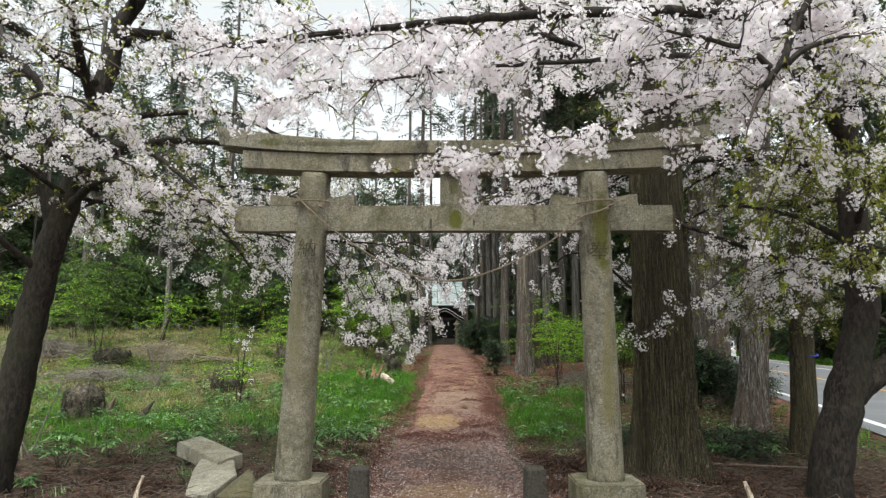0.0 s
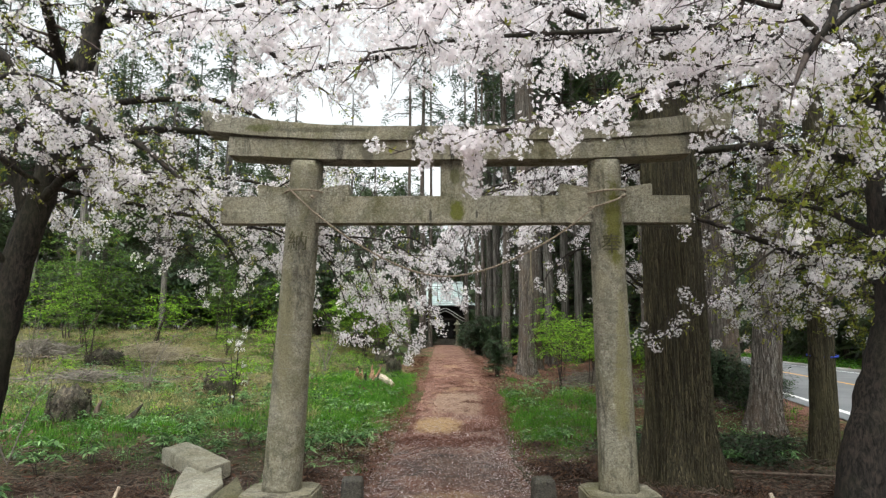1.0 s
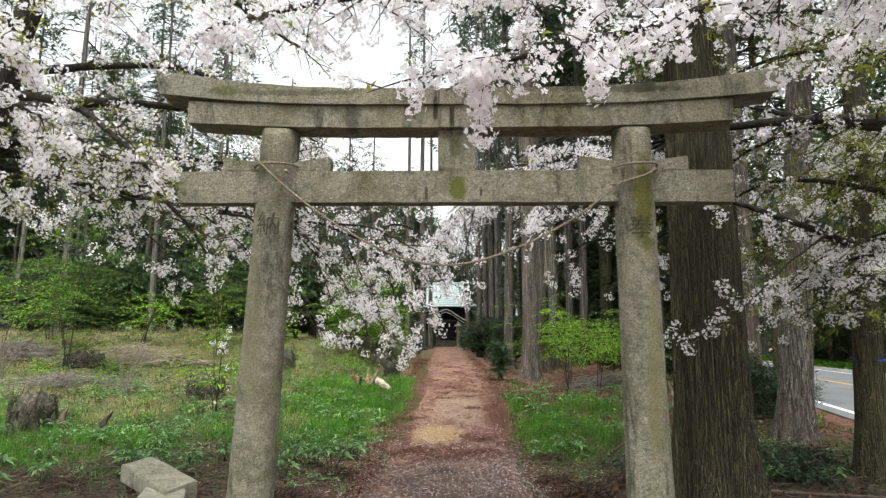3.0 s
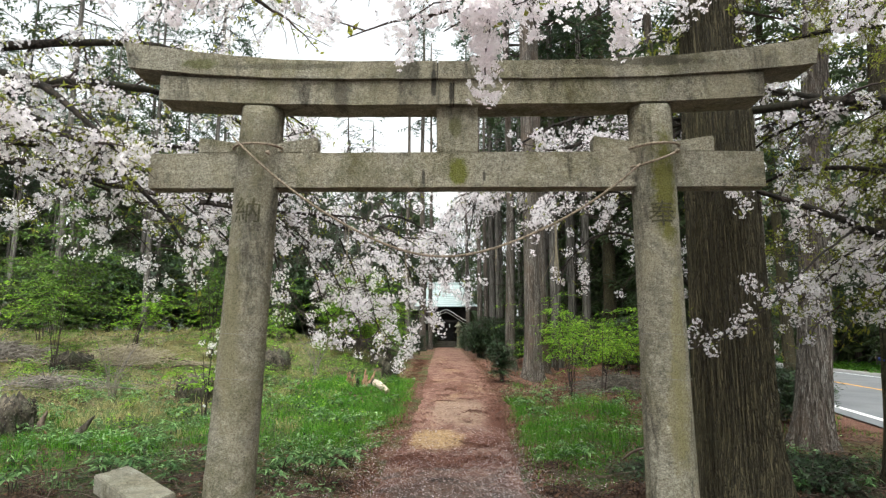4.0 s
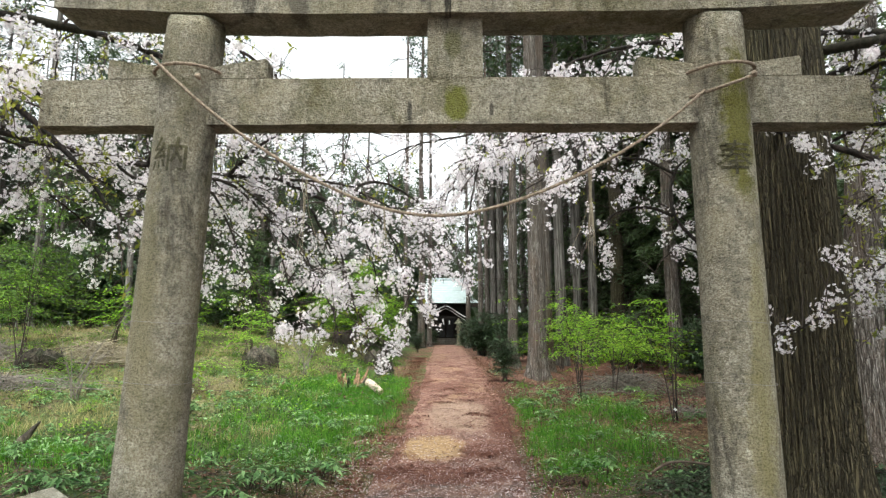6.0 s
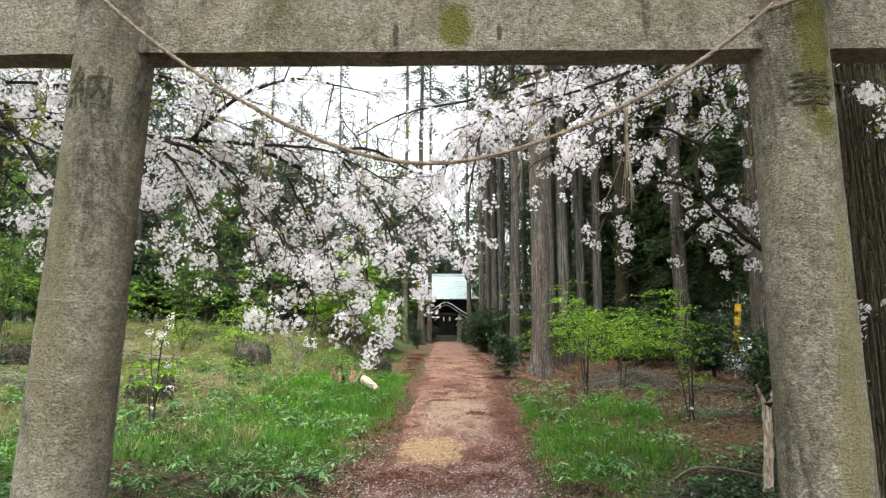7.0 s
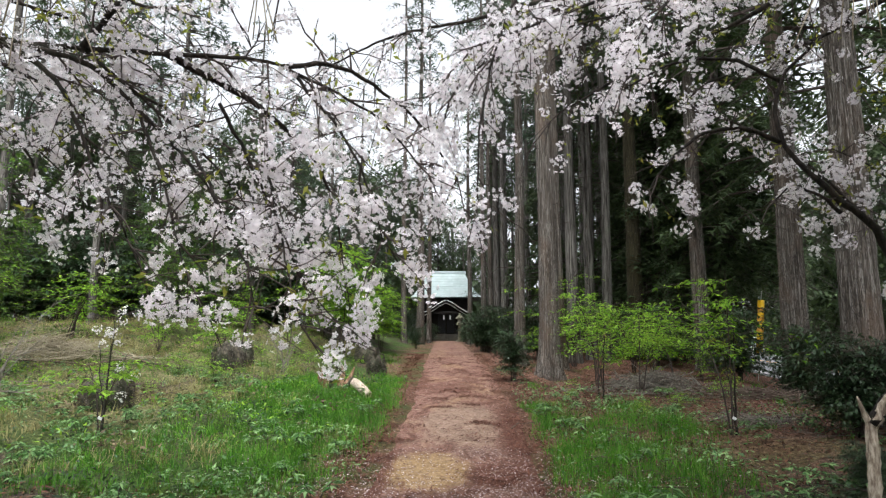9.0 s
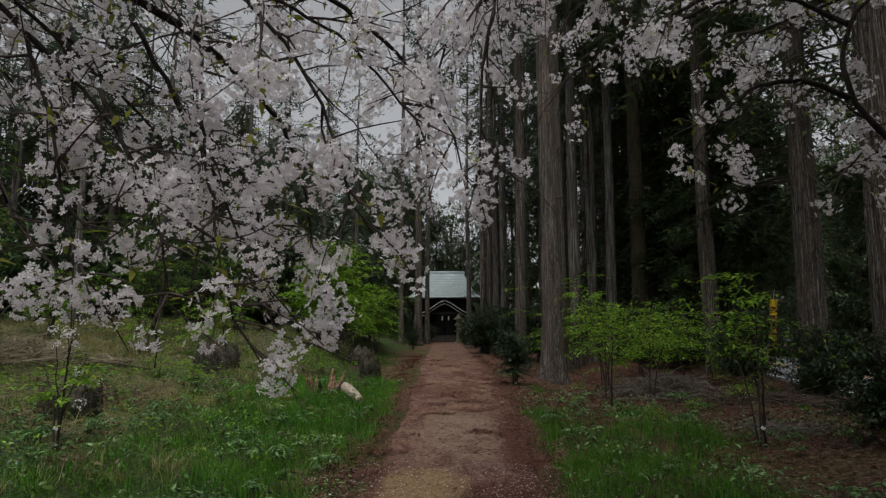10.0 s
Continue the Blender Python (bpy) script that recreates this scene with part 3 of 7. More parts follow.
def build_path():
    ys = axis([(-40, -9, 0.8), (-9, 16, 0.12), (16, 41, 0.4)])
    us = np.linspace(-1, 1, 25)
    Y, U = np.meshgrid(ys, us, indexing="ij")
    edge = np.abs(U) ** 3 * np.sign(U)
    wob = edge * (0.05 * np.sin(1.3 * Y + 2 * np.sign(U)) + 0.03 * np.sin(3.7 * Y + np.sign(U)) + 0.02 * np.sin(7.9 * Y + 3 * np.sign(U)))
    X = path_mid(Y) + U * (path_half(Y) + 0.06) + wob
    Z = path_z(Y) + 0.012 - 0.075 * np.abs(U) ** 6 + 0.008 * np.sin(7 * X + 3 * Y) * np.sin(5 * Y)
    i, j = np.meshgrid(np.arange(len(ys) - 1), np.arange(len(us) - 1), indexing="ij")
    a = i * len(us) + j
    F = np.stack([a, a + 1, a + len(us) + 1, a + len(us)], -1).reshape(-1, 4)
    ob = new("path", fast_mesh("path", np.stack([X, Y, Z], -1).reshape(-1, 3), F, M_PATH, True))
    tagged(ob, "straight earth path strewn with red-brown needles and petals", "path", kind="structure")


def road_strip(name, a, b, z, mat, label, s0=-40, s1=260, ridge=0.0):
    ss = np.arange(s0, s1 + 1, 4.0)
    V, F = [], []
    for s in ss:
        for o in (a, b):
            p = ROAD_A + ROAD_T * s + ROAD_N * o
            V.append((p[0], p[1], z))
    if ridge:
        for s in ss:
            for o in (a, b):
                p = ROAD_A + ROAD_T * s + ROAD_N * o
                V.append((p[0], p[1], z - ridge))
    n = len(ss)
    for k in range(n - 1):
        F.append((2 * k, 2 * k + 1, 2 * k + 3, 2 * k + 2))
        if ridge:
            m = 2 * n
            F.append((2 * k, 2 * k + 2, m + 2 * k + 2, m + 2 * k))
            F.append((2 * k + 1, m + 2 * k + 1, m + 2 * k + 3, 2 * k + 3))
    ob = new(name, fast_mesh(name, V, F, mat))
    tagged(ob, label, name.split("_")[0], kind="structure")


build_ground()
build_path()
road_strip("road", -0.45, 7.2, 0.0, M_ASPHALT, "grey asphalt road passing the shrine wood")
road_strip("trim_edge_line", -0.08, 0.08, 0.004, M_WHITELINE, "white painted edge line on the road")
road_strip("trim_far_edge_line", 6.6, 6.75, 0.004, M_WHITELINE, "white painted far edge line on the road")
road_strip("trim_centre_line", 3.3, 3.45, 0.004, M_ORANGELINE, "orange painted centre line on the road")
road_strip("trim_kerb", 7.2, 7.38, 0.13, M_CONCRETE, "low concrete kerb beyond the road", ridge=0.2)


# ---- torii gate ----
def lathe_pillar(x0, x1, z0, z1, r0, r1):
    zs = np.linspace(z0, z1, 44)
    u = (zs - z0) / (z1 - z0)
    P = np.stack([x0 + (x1 - x0) * u, np.zeros_like(zs), zs], 1)
    R = r0 + (r1 - r0) * u - 0.006 * np.sin(u * np.pi)
    R[0] += 0.004
    V, F = tube(P, R, 40, 0.004)
    u = np.clip((V[:, 2] - (z1 - 0.10)) / 0.06, 0, 1)
    V[:, 1] = np.maximum(V[:, 1], -0.16 + 0.036 * u)
    return V, F


def beam(bm, x0, x1, z0, z1, y0, y1, bend=0.0, tip_out=0.0, top_extra=0.0, n=28):
    """A lintel whose ends sweep up by bend and whose ends lean outward by tip_out."""
    secs = []
    xm, hw = (x0 + x1) / 2, max(abs(x0), abs(x1))
    for k in range(n + 1):
        x = x0 + (x1 - x0) * k / n
        u = abs(x) / hw
        lift = bend * max(0.0, (u - 0.25) / 0.75) ** 2.2
        out_t = tip_out * (1 if x > 0 else -1) * max(0.0, (u - 0.9) / 0.1)
        zt = z1 + lift + top_extra * u ** 3
        secs.append([bm.verts.new(c) for c in ((x, y0, z0 + lift), (x, y1, z0 + lift), (x + out_t, y1, zt), (x + out_t, y0, zt))])
    for a, b in zip(secs, secs[1:]):
        for i in range(4):
            j = (i + 1) % 4
            bm.faces.new((a[i], a[j], b[j], b[i]))
    bm.faces.new(secs[0])
    bm.faces.new(secs[-1][::-1])
    es = [e for e in bm.edges if len(e.link_faces) == 2 and e.calc_face_angle(0) > 0.8]
    bmesh.ops.bevel(bm, geom=es, offset=0.012, segments=2, affect="EDGES", profile=0.6)
    rough_up(bm, 0.005, 7.0)


def build_gate():
    g = thing("torii_gate", "weathered grey granite torii gate with moss and dark rain streaks", "torii", pose(0.02, 0, 0, 0, 0, -0.7))
    feet = ((-1.475, -1.345), (1.44, 1.415))
    pillars = []
    for x0, x1 in feet:
        bm = bmesh.new()
        r = 0.315
        z0 = gz(x0, 0) - 0.12
        ring = [(-.31, -.21), (-.21, -.31), (.21, -.31), (.31, -.21), (.31, .21), (.21, .31), (-.21, .31), (-.31, .21)]
        lo = [bm.verts.new((x0 + a * 1.03, b * 1.03, z0)) for a, b in ring]
        hi = [bm.verts.new((x0 + a, b, 0.215)) for a, b in ring]
        for i in range(8):
            bm.faces.new((lo[i], lo[(i + 1) % 8], hi[(i + 1) % 8], hi[i]))
        bm.faces.new(hi)
        bm.faces.new(lo[::-1])
        bmesh.ops.bevel(bm, geom=[e for e in bm.edges], offset=0.016, segments=2, affect="EDGES")
        bmesh.ops.subdivide_edges(bm, edges=[e for e in bm.edges if e.calc_length() > 0.15], cuts=2, use_grid_fill=True)
        rough_up(bm, 0.006, 9)
        part("base_stone", bm, M_STONE, g, "squat chamfered granite base block")
        pillars.append(part("pillar", lathe_pillar(x0, x1, 0.19, 3.124, 0.17, 0.150), M_STONE, g, "round granite pillar leaning slightly inward", True))
    for x0, x1, dy in ((-2.05, 0.016, 0.0), (0.026, 2.18, -0.005)):
        bm = bmesh.new()
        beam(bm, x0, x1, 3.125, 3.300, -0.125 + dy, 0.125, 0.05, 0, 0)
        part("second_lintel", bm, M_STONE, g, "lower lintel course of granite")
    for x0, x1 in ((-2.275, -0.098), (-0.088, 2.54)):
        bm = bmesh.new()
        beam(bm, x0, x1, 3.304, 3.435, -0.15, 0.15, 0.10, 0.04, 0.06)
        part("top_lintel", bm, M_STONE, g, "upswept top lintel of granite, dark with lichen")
    for xj, zj, dz, w in ((0.021, 3.21, 0.16, 0.22), (-0.093, 3.37, 0.11, 0.27)):
        bm = bmesh.new()
        box(bm, (0.05, w, dz), pose(xj, 0, zj))
        part("joint_mortar", bm, M_STONE_DARK, g, "dark mortar in the lintel's joint")
    bm = bmesh.new()
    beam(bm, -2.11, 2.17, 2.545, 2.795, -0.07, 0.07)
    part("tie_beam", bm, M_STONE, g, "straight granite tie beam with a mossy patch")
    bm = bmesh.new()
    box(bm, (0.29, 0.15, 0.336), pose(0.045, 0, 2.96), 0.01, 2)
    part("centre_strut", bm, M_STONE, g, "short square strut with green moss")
    for x0, x1 in feet:
        xc = x0 + (x1 - x0) * 0.9
        for s in (-1, 1):
            bm = bmesh.new()
            a, b = xc + s * 0.13, xc + s * 0.42
            ys = (-0.06, 0.06)
            v = [bm.verts.new(c) for y in ys for c in ((a, y, 2.795), (b, y, 2.797), (b, y, 2.915), (a, y, 2.872))]
            for f in ((0, 1, 2, 3), (7, 6, 5, 4), (0, 4, 5, 1), (1, 5, 6, 2), (2, 6, 7, 3), (3, 7, 4, 0)):
                bm.faces.new([v[i] for i in f])
            bmesh.ops.bevel(bm, geom=list(bm.edges), offset=0.008, segments=2, affect="EDGES")
            part("wedge", bm, M_STONE, g, "granite wedge driven beside the pillar")
    # thin wires round the pillars
    for (x0, x1), owner in zip(feet, pillars):
        for z in (1.245, 1.535):
            u = (z - 0.19) / 2.94
            cx, r = x0 + (x1 - x0) * u, 0.17 - 0.014 * u + 0.001
            an = np.linspace(0, 2 * np.pi, 41)
            P = np.stack([cx + r * np.cos(an), r * np.sin(an), z + 0.006 * np.sin(an * 2)], 1)
            part("wire_band", tube(P, 0.0012, 6), M_WIRE, owner, "thin pale wire bound round the pillar")
    # carved characters: offered, dedicated; thin raised glyphs whose dark colour carries the cut's shade
    for (x0, x1), owner, sign, zc in zip(feet, pillars, ("\u7d0d", "\u5949"), (2.355, 2.325)):
        cu = bpy.data.curves.new("carving", "FONT")
        cu.body, cu.size, cu.align_x, cu.align_y, cu.extrude = sign, 0.19, "CENTER", "CENTER", 0.002
        tmp = new("carving", cu)
        me = bpy.data.meshes.new_from_object(tmp.evaluated_get(bpy.context.evaluated_depsgraph_get()))
        bpy.data.objects.remove(tmp)
        bm = bmesh.new()
        bm.from_mesh(me)
        bmesh.ops.triangulate(bm, faces=bm.faces)
        bmesh.ops.subdivide_edges(bm, edges=[e for e in bm.edges if e.calc_length() > 0.03], cuts=2)
        for v in bm.verts:
            z = zc + v.co.y
            u = (z - 0.19) / 2.934
            r = 0.17 - 0.02 * u - 0.006 * math.sin(u * math.pi)
            v.co = Vector((x0 + (x1 - x0) * u + v.co.x, -math.sqrt(max(r * r - v.co.x ** 2, 1e-4)) - 0.0032 + v.co.z * 0.3, z))
        part("carving", bm, M_CARVED, owner, "worn carved character, its cut shade put into the colour")
    return g


build_gate()


# ---- straw rope hung between the pillars ----
def twisted(P, r, turns_per_m, strands=3, seg=7):
    h = Heap()
    P = np.asarray(P)
    L = np.concatenate([[0], np.cumsum(np.linalg.norm(np.diff(P, axis=0), axis=1))])
    T = np.gradient(P, axis=0)
    T /= np.linalg.norm(T, axis=1)[:, None]
    A = np.cross(T, [0, 1, 0.15])
    A /= np.linalg.norm(A, axis=1)[:, None]
    B = np.cross(T, A)
    for s in range(strands):
        ph = 2 * np.pi * (L * turns_per_m + s / strands)
        h.add(*tube(P + r * 0.55 * (np.cos(ph)[:, None] * A + np.sin(ph)[:, None] * B), r * 0.58, seg, 0.06))
    return h.arrays()


def build_rope():
    g = thing("shimenawa_rope", "thin twisted straw rope sagging between the gate pillars", "rope", pose(0.02, 0, 0, 0, 0, -0.7))
    ends = ((-1.50, 2.88), (1.275, 2.67))
    xs = np.linspace(ends[0][0], ends[1][0], 150)
    u = (xs - ends[0][0]) / (ends[1][0] - ends[0][0])
    zz = ends[0][1] + (ends[1][1] - ends[0][1]) * u - 4 * 0.67 * u * (1 - u) - 0.06 * np.sin(np.pi * u) ** 6
    yy = np.where(xs < -1.36, -0.19 + 1.2 * (xs + 1.36) ** 2, -0.19)
    part("hanging_rope", twisted(np.stack([xs, yy, zz], 1), 0.0095, 20), M_ROPE, g, smooth=True)
    for cx, z, sag in ((-1.355, 2.80, 0.0), (1.418, 2.81, 0.02), (1.418, 2.79, 0.11)):
        an = np.linspace(0, 2 * np.pi, 70)
        r = 0.183
        P = np.stack([cx + r * np.sin(an), -r * np.cos(an), z + 0.03 - sag * (0.5 + 0.5 * np.cos(an)) + 0.6 * sag * np.sin(an)], 1)
        part("rope_coil", twisted(P, 0.0095, 16), M_ROPE, g, "straw rope wound round the pillar", smooth=True)
    for cx in (-1.355, 1.418):
        bm = bmesh.new()
        bmesh.ops.create_icosphere(bm, subdivisions=2, radius=0.017, matrix=pose(cx + (0.12 if cx > 0 else 0.1), -0.16, 2.77))
        rough_up(bm, 0.012, 40)
        part("knot", bm, M_ROPE, g, smooth=True)
    for px, L, n in ((-0.69, 0.42, 5), (-0.30, 0.22, 4), (0.70, 0.40, 16), (0.30, 0.15, 3)):
        h = Heap()
        uu = (px - ends[0][0]) / (ends[1][0] - ends[0][0])
        pz = ends[0][1] + (ends[1][1] - ends[0][1]) * uu - 4 * 0.67 * uu * (1 - uu) - 0.06 * math.sin(math.pi * uu) ** 6
        for k in range(n):
            l = L * rng.uniform(0.65, 1.1)
            dx, dy = rng.normal(-0.02, 0.05) * l, rng.normal(0, 0.03)
            p = [(px + rng.normal(0, 0.006), -0.17 + rng.normal(0, 0.006), pz), (px + dx * 0.4, -0.17 + dy * 0.5, pz - l * 0.5), (px + dx * 2.0, -0.17 + dy, pz - l)]
            h.add(*tube(smooth_line(p, 0.05), 0.0011, 4))
        part("straw_tassel", h.arrays(), M_STRAW, g, "dry straw tassel hanging from the rope")


build_rope()


# ---- stones by the gate ----
def build_stones():
    for x, y in ((-0.76, -0.6), (0.72, -0.6)):
        o = thing("stone_post", "short dark weathered stone post beside the path", "post", pose(x, y, 0, 0, 0, 4), group="posts flanking the path")
        bm = bmesh.new()
        z0 = gz(x, y) - 0.1
        lo = 0.43 - z0
        box(bm, (0.19, 0.17, lo), pose(0, 0, z0 + lo / 2), 0.03, 3)
        bmesh.ops.subdivide_edges(bm, edges=[e for e in bm.edges if e.calc_length() > 0.08], cuts=3, use_grid_fill=True)
        for v in bm.verts:
            v.co.x *= 1.08 - 0.25 * max(0, v.co.z) / 0.43
        rough_up(bm, 0.012, 8)
        part("shaft", bm, M_STONE_DARK, o)
    def prism(name, label, pts, thick, mat):
        foot = Vector(pts[0])
        foot.z = 0.0
        o = thing(name, label, "stone", Matrix.Translation(foot))
        bm = bmesh.new()
        f = bm.faces.new([bm.verts.new(Vector(p) - foot) for p in pts])
        ext = bmesh.ops.extrude_face_region(bm, geom=[f])
        for v in ext["geom"]:
            if isinstance(v, bmesh.types.BMVert):
                v.co.z -= thick
        bmesh.ops.bevel(bm, geom=list(bm.edges), offset=0.010, segments=2, affect="EDGES")
        bmesh.ops.triangulate(bm, faces=[f for f in bm.faces if len(f.verts) > 4])
        bmesh.ops.subdivide_edges(bm, edges=[e for e in bm.edges if e.calc_length() > 0.2], cuts=2, use_grid_fill=True)
        rough_up(bm, 0.010, 6)
        part("block", bm, mat, o)
    prism("stone_slab", "pale broken stone slab leaning on other stones", [(-3.265, 1.771, .278), (-2.49, 1.045, .18), (-2.342, 1.391, .208), (-3.115, 2.117, .308)], 0.16, M_STONE_PALE)
    prism("fallen_stone", "pale rough squared stone sunk before the slab", [(-2.81, 1.45, 0.18), (-2.44, 1.34, 0.18), (-2.16, 0.62, 0.14), (-2.22, 0.04, 0.07), (-2.51, 0.17, 0.04), (-2.74, 0.94, 0.12)], 0.34, M_STONE_PALE)
    prism("fallen_stone", "yellowish mossy squared stone half sunk in litter", [(-2.14, 0.61, 0.12), (-2.14, 0.96, 0.14), (-1.91, 0.45, 0.09), (-1.8, 0.04, 0.04), (-2.19, 0.04, 0.04)], 0.3, M_STONE_MOSSY)


build_stones()


# ---- tall cedars ----
def spray_template(pairs=3):
    """A flat drooping feather of narrow blades on a spine."""
    V, F = [], []
    for k in range(pairs):
        x = 0.12 + 0.74 * k / (pairs - 1)
        l = 0.44 * (1 - 0.55 * abs(k / (pairs - 1) - 0.35))
        for s in (-1, 1):
            n = len(V)
            V += [(x - 0.075, 0, -0.2 * x * x), (x + 0.075, 0, -0.2 * x * x), (x + 0.62 * l, s * l, -0.2 * x * x - 0.22 * l)]
            F.append((n, n + 1, n + 2))
    n = len(V)
    V += [(0, 0.02, 0), (0, -0.02, 0), (1.05, 0, -0.24)]
    F.append((n, n + 1, n + 2))
    return np.array(V), np.array(F)


SPRAY = spray_template()
LEAF = (np.array([(0, 0, 0), (0.35, 0.2, 0.05), (1, 0, -0.12), (0.35, -0.2, 0.05)]), np.array([(0, 1, 2, 3)]))


def aim(d, roll_tilt=0.3):
    """Rotations whose x axis follows the rows of d and whose z stays mostly up."""
    d = d / (np.linalg.norm(d, axis=1)[:, None] + 1e-9)
    up = np.array([0, 0, 1.0]) + rng.normal(0, roll_tilt, d.shape)
    y = np.cross(up, d)
    y /= np.linalg.norm(y, axis=1)[:, None] + 1e-9
    z = np.cross(d, y)
    return np.stack([d, y, z], 2)


def conifer_crown(height, z0, reach, branches, per, size, droop, wood):
    """Foliage sprays on whorled branches between z0 and height; also adds the bare branch wood."""
    pos, dirs = [], []
    for k in range(branches):
        u = (k + rng.uniform(0, 1)) / branches
        z = z0 + (height - z0) * u
        a = rng.uniform(0, 2 * np.pi)
        L = reach * (1 - u) ** 0.75 * rng.uniform(0.65, 1.15) + 0.25
        n = 3
        s = np.linspace(0, 1, n)
        P = np.stack([np.cos(a) * L * s, np.sin(a) * L * s, z + droop * L * (0.25 * s - s ** 2)], 1)
        wood.add(*bare_tube(P, np.linspace(0.035, 0.008, n) * (0.5 + L / 3)))
        m = max(3, int(per * L / reach))
        q = rng.uniform(0.2, 1.0, m) ** 0.8
        base = np.stack([np.interp(q, s, P[:, i]) for i in range(3)], 1)
        side = rng.choice([-1, 1], m) * rng.uniform(0.3, 1.3, m)
        ang = a + side
        pos.append(base + rng.normal(0, 0.07, base.shape) * size * 2)
        dirs.append(np.stack([np.cos(ang), np.sin(ang), rng.uniform(-0.9, 0.1, m)], 1))
    pos, dirs = np.concatenate(pos), np.concatenate(dirs)
    return scatter(*SPRAY, pos, aim(dirs), size * rng.uniform(0.6, 1.3, len(pos)))


def trunk_mesh(r, height, flare=0.6, lobes=7, seg=20, lean=(0, 0), flare_h=0.7, flute=0.04, top=0.25, ring=0.35):
    """A tapered, fluted trunk with root buttresses, base a little under the ground."""
    fine = 0.075 if seg > 150 else 0.16
    low = min(6.0, height * 0.4) if seg >= 40 else flare_h * 1.6
    zs = np.concatenate([np.arange(-0.25, low, fine if seg >= 40 else 0.16), np.arange(low, height, 0.9 if seg > 150 else ring if seg >= 20 else 1.1), [height]])
    an = np.linspace(0, 2 * np.pi, seg, endpoint=False)
    ph = rng.uniform(0, 6.28, 4)
    Z, A = np.meshgrid(zs, an, indexing="ij")
    u = np.clip(Z / height, 0, 1)
    R = r * (1 - (1 - top) * u ** 0.9)
    fl = np.exp(-np.clip(Z, 0, None) / (flare_h * 0.42))
    R = R * (1 + flare * fl * (0.55 + 0.45 * np.cos(lobes * A + ph[0] + 0.6 * np.sin(2 * A + ph[1]))))
    R = R * (1 + flute * np.sin(lobes * 2 * A + ph[2] + 0.25 * Z) + flute * 0.7 * np.sin(3 * A + ph[3] + 0.4 * Z))
    if seg >= 40:
        n = 56 if seg > 150 else seg // 3
        warp = 1.5 * np.sin(1.3 * Z + 2 * A) + 0.9 * np.sin(3.3 * Z + 5 * A + ph[0]) + 0.7 * np.sin(6.1 * Z + 9 * A + ph[1]) + 0.3 * np.sin(11 * Z + 23 * A)
        R = R - (0.10 if seg > 150 else 0.075) * r * (1 - np.abs(np.sin(n / 2 * A + warp))) ** 1.6 + r * 0.01 * rng.normal(size=R.shape)
    wx = 0.03 * np.sin(0.5 * Z + ph[1]) + lean[0] * Z
    wy = 0.03 * np.sin(0.4 * Z + ph[2]) + lean[1] * Z
    V = np.stack([R * np.cos(A) + wx, R * np.sin(A) + wy, Z], -1).reshape(-1, 3)
    i, j = np.meshgrid(np.arange(len(zs) - 1), np.arange(seg), indexing="ij")
    a, b = i * seg + j, i * seg + (j + 1) % seg
    F = np.stack([a, b, b + seg, a + seg], -1).reshape(-1, 4)
    return V, F


def tall_cedar(label, r, height, crown_from, reach, branches, per, size, m, mat=None, leaf=None, seg=20, flare=0.5, group="", dead=10, lean=(0, 0), lobes=7, droop=0.5, flare_h=0.7):
    t = thing("cedar_tree", label, "tree", m, group)
    part("trunk", trunk_mesh(r, height, flare, lobes, seg, lean, flare_h), mat or M_CEDAR, t, smooth=True)
    wood = Heap()
    for k in range(dead):
        z = rng.uniform(0.25, 0.95) * max(crown_from, 3)
        a = rng.uniform(0, 6.28)
        L = rng.uniform(0.3, 1.2)
        P = np.array([[0, 0, z], [math.cos(a) * L * .6, math.sin(a) * L * .6, z + 0.05 * L], [math.cos(a) * L, math.sin(a) * L, z - 0.3 * L]])
        wood.add(*tube(P, [0.018, 0.012, 0.005], 4))
    V, F = conifer_crown(height + 0.3, crown_from, reach, branches, per, size, droop, wood)
    tagged(part("dead_wood", wood.arrays(), M_TWIG, t, "bare dead side branches"), kind="stuff")
    tagged(part("crown", (V, F), leaf or M_CONIFER_GREY, t, "sparse feathery evergreen foliage"), kind="stuff")
    return t


def ivy_on(t, r, height, n=900):
    """Small ivy leaves and scraps clinging to a trunk."""
    a, z = rng.uniform(0, 6.28, n), height * rng.random(n) ** 1.2
    rr = r * 1.02 * (1 - .03 * z) + .25 * r * np.exp(-z / .35)
    P = np.column_stack([rr * np.cos(a), rr * np.sin(a), z])
    d = np.column_stack([np.cos(a) + rng.normal(0, .8, n), np.sin(a) + rng.normal(0, .8, n), rng.normal(-.4, .6, n)])
    tagged(part("ivy", scatter(*LEAF, P, aim(d, .8), rng.uniform(.03, .075, n)), M_IVYPALE, t, "ivy leaves scattered over the bark"), kind="stuff")


def at_ground(x, y, rz=0, s=1.0, sink=0.03):
    return pose(x, y, gz(x, y) - sink, 0, 0, rz) @ Matrix.Diagonal((s, s, s, 1))


# measured trunks: x, y, radius
tall_cedar("huge dark furrowed cedar trunk with spreading roots behind the gate", 0.35, 24, 9, 3.5, 50, 16, 0.7, at_ground(2.50, 1.4, 0), M_CEDAR_DARK, M_CONIFER, 380, 0.8, dead=0, lobes=6, flare_h=1.0, lean=(0.018, 0))
tall_cedar("large grey-brown cedar with buttressed roots near the road", 0.245, 22, 8, 3, 46, 14, 0.7, at_ground(5.22, 5.1, 0), M_CEDAR, M_CONIFER, 60, 0.75, dead=3, lobes=9, lean=(0.11, 0))
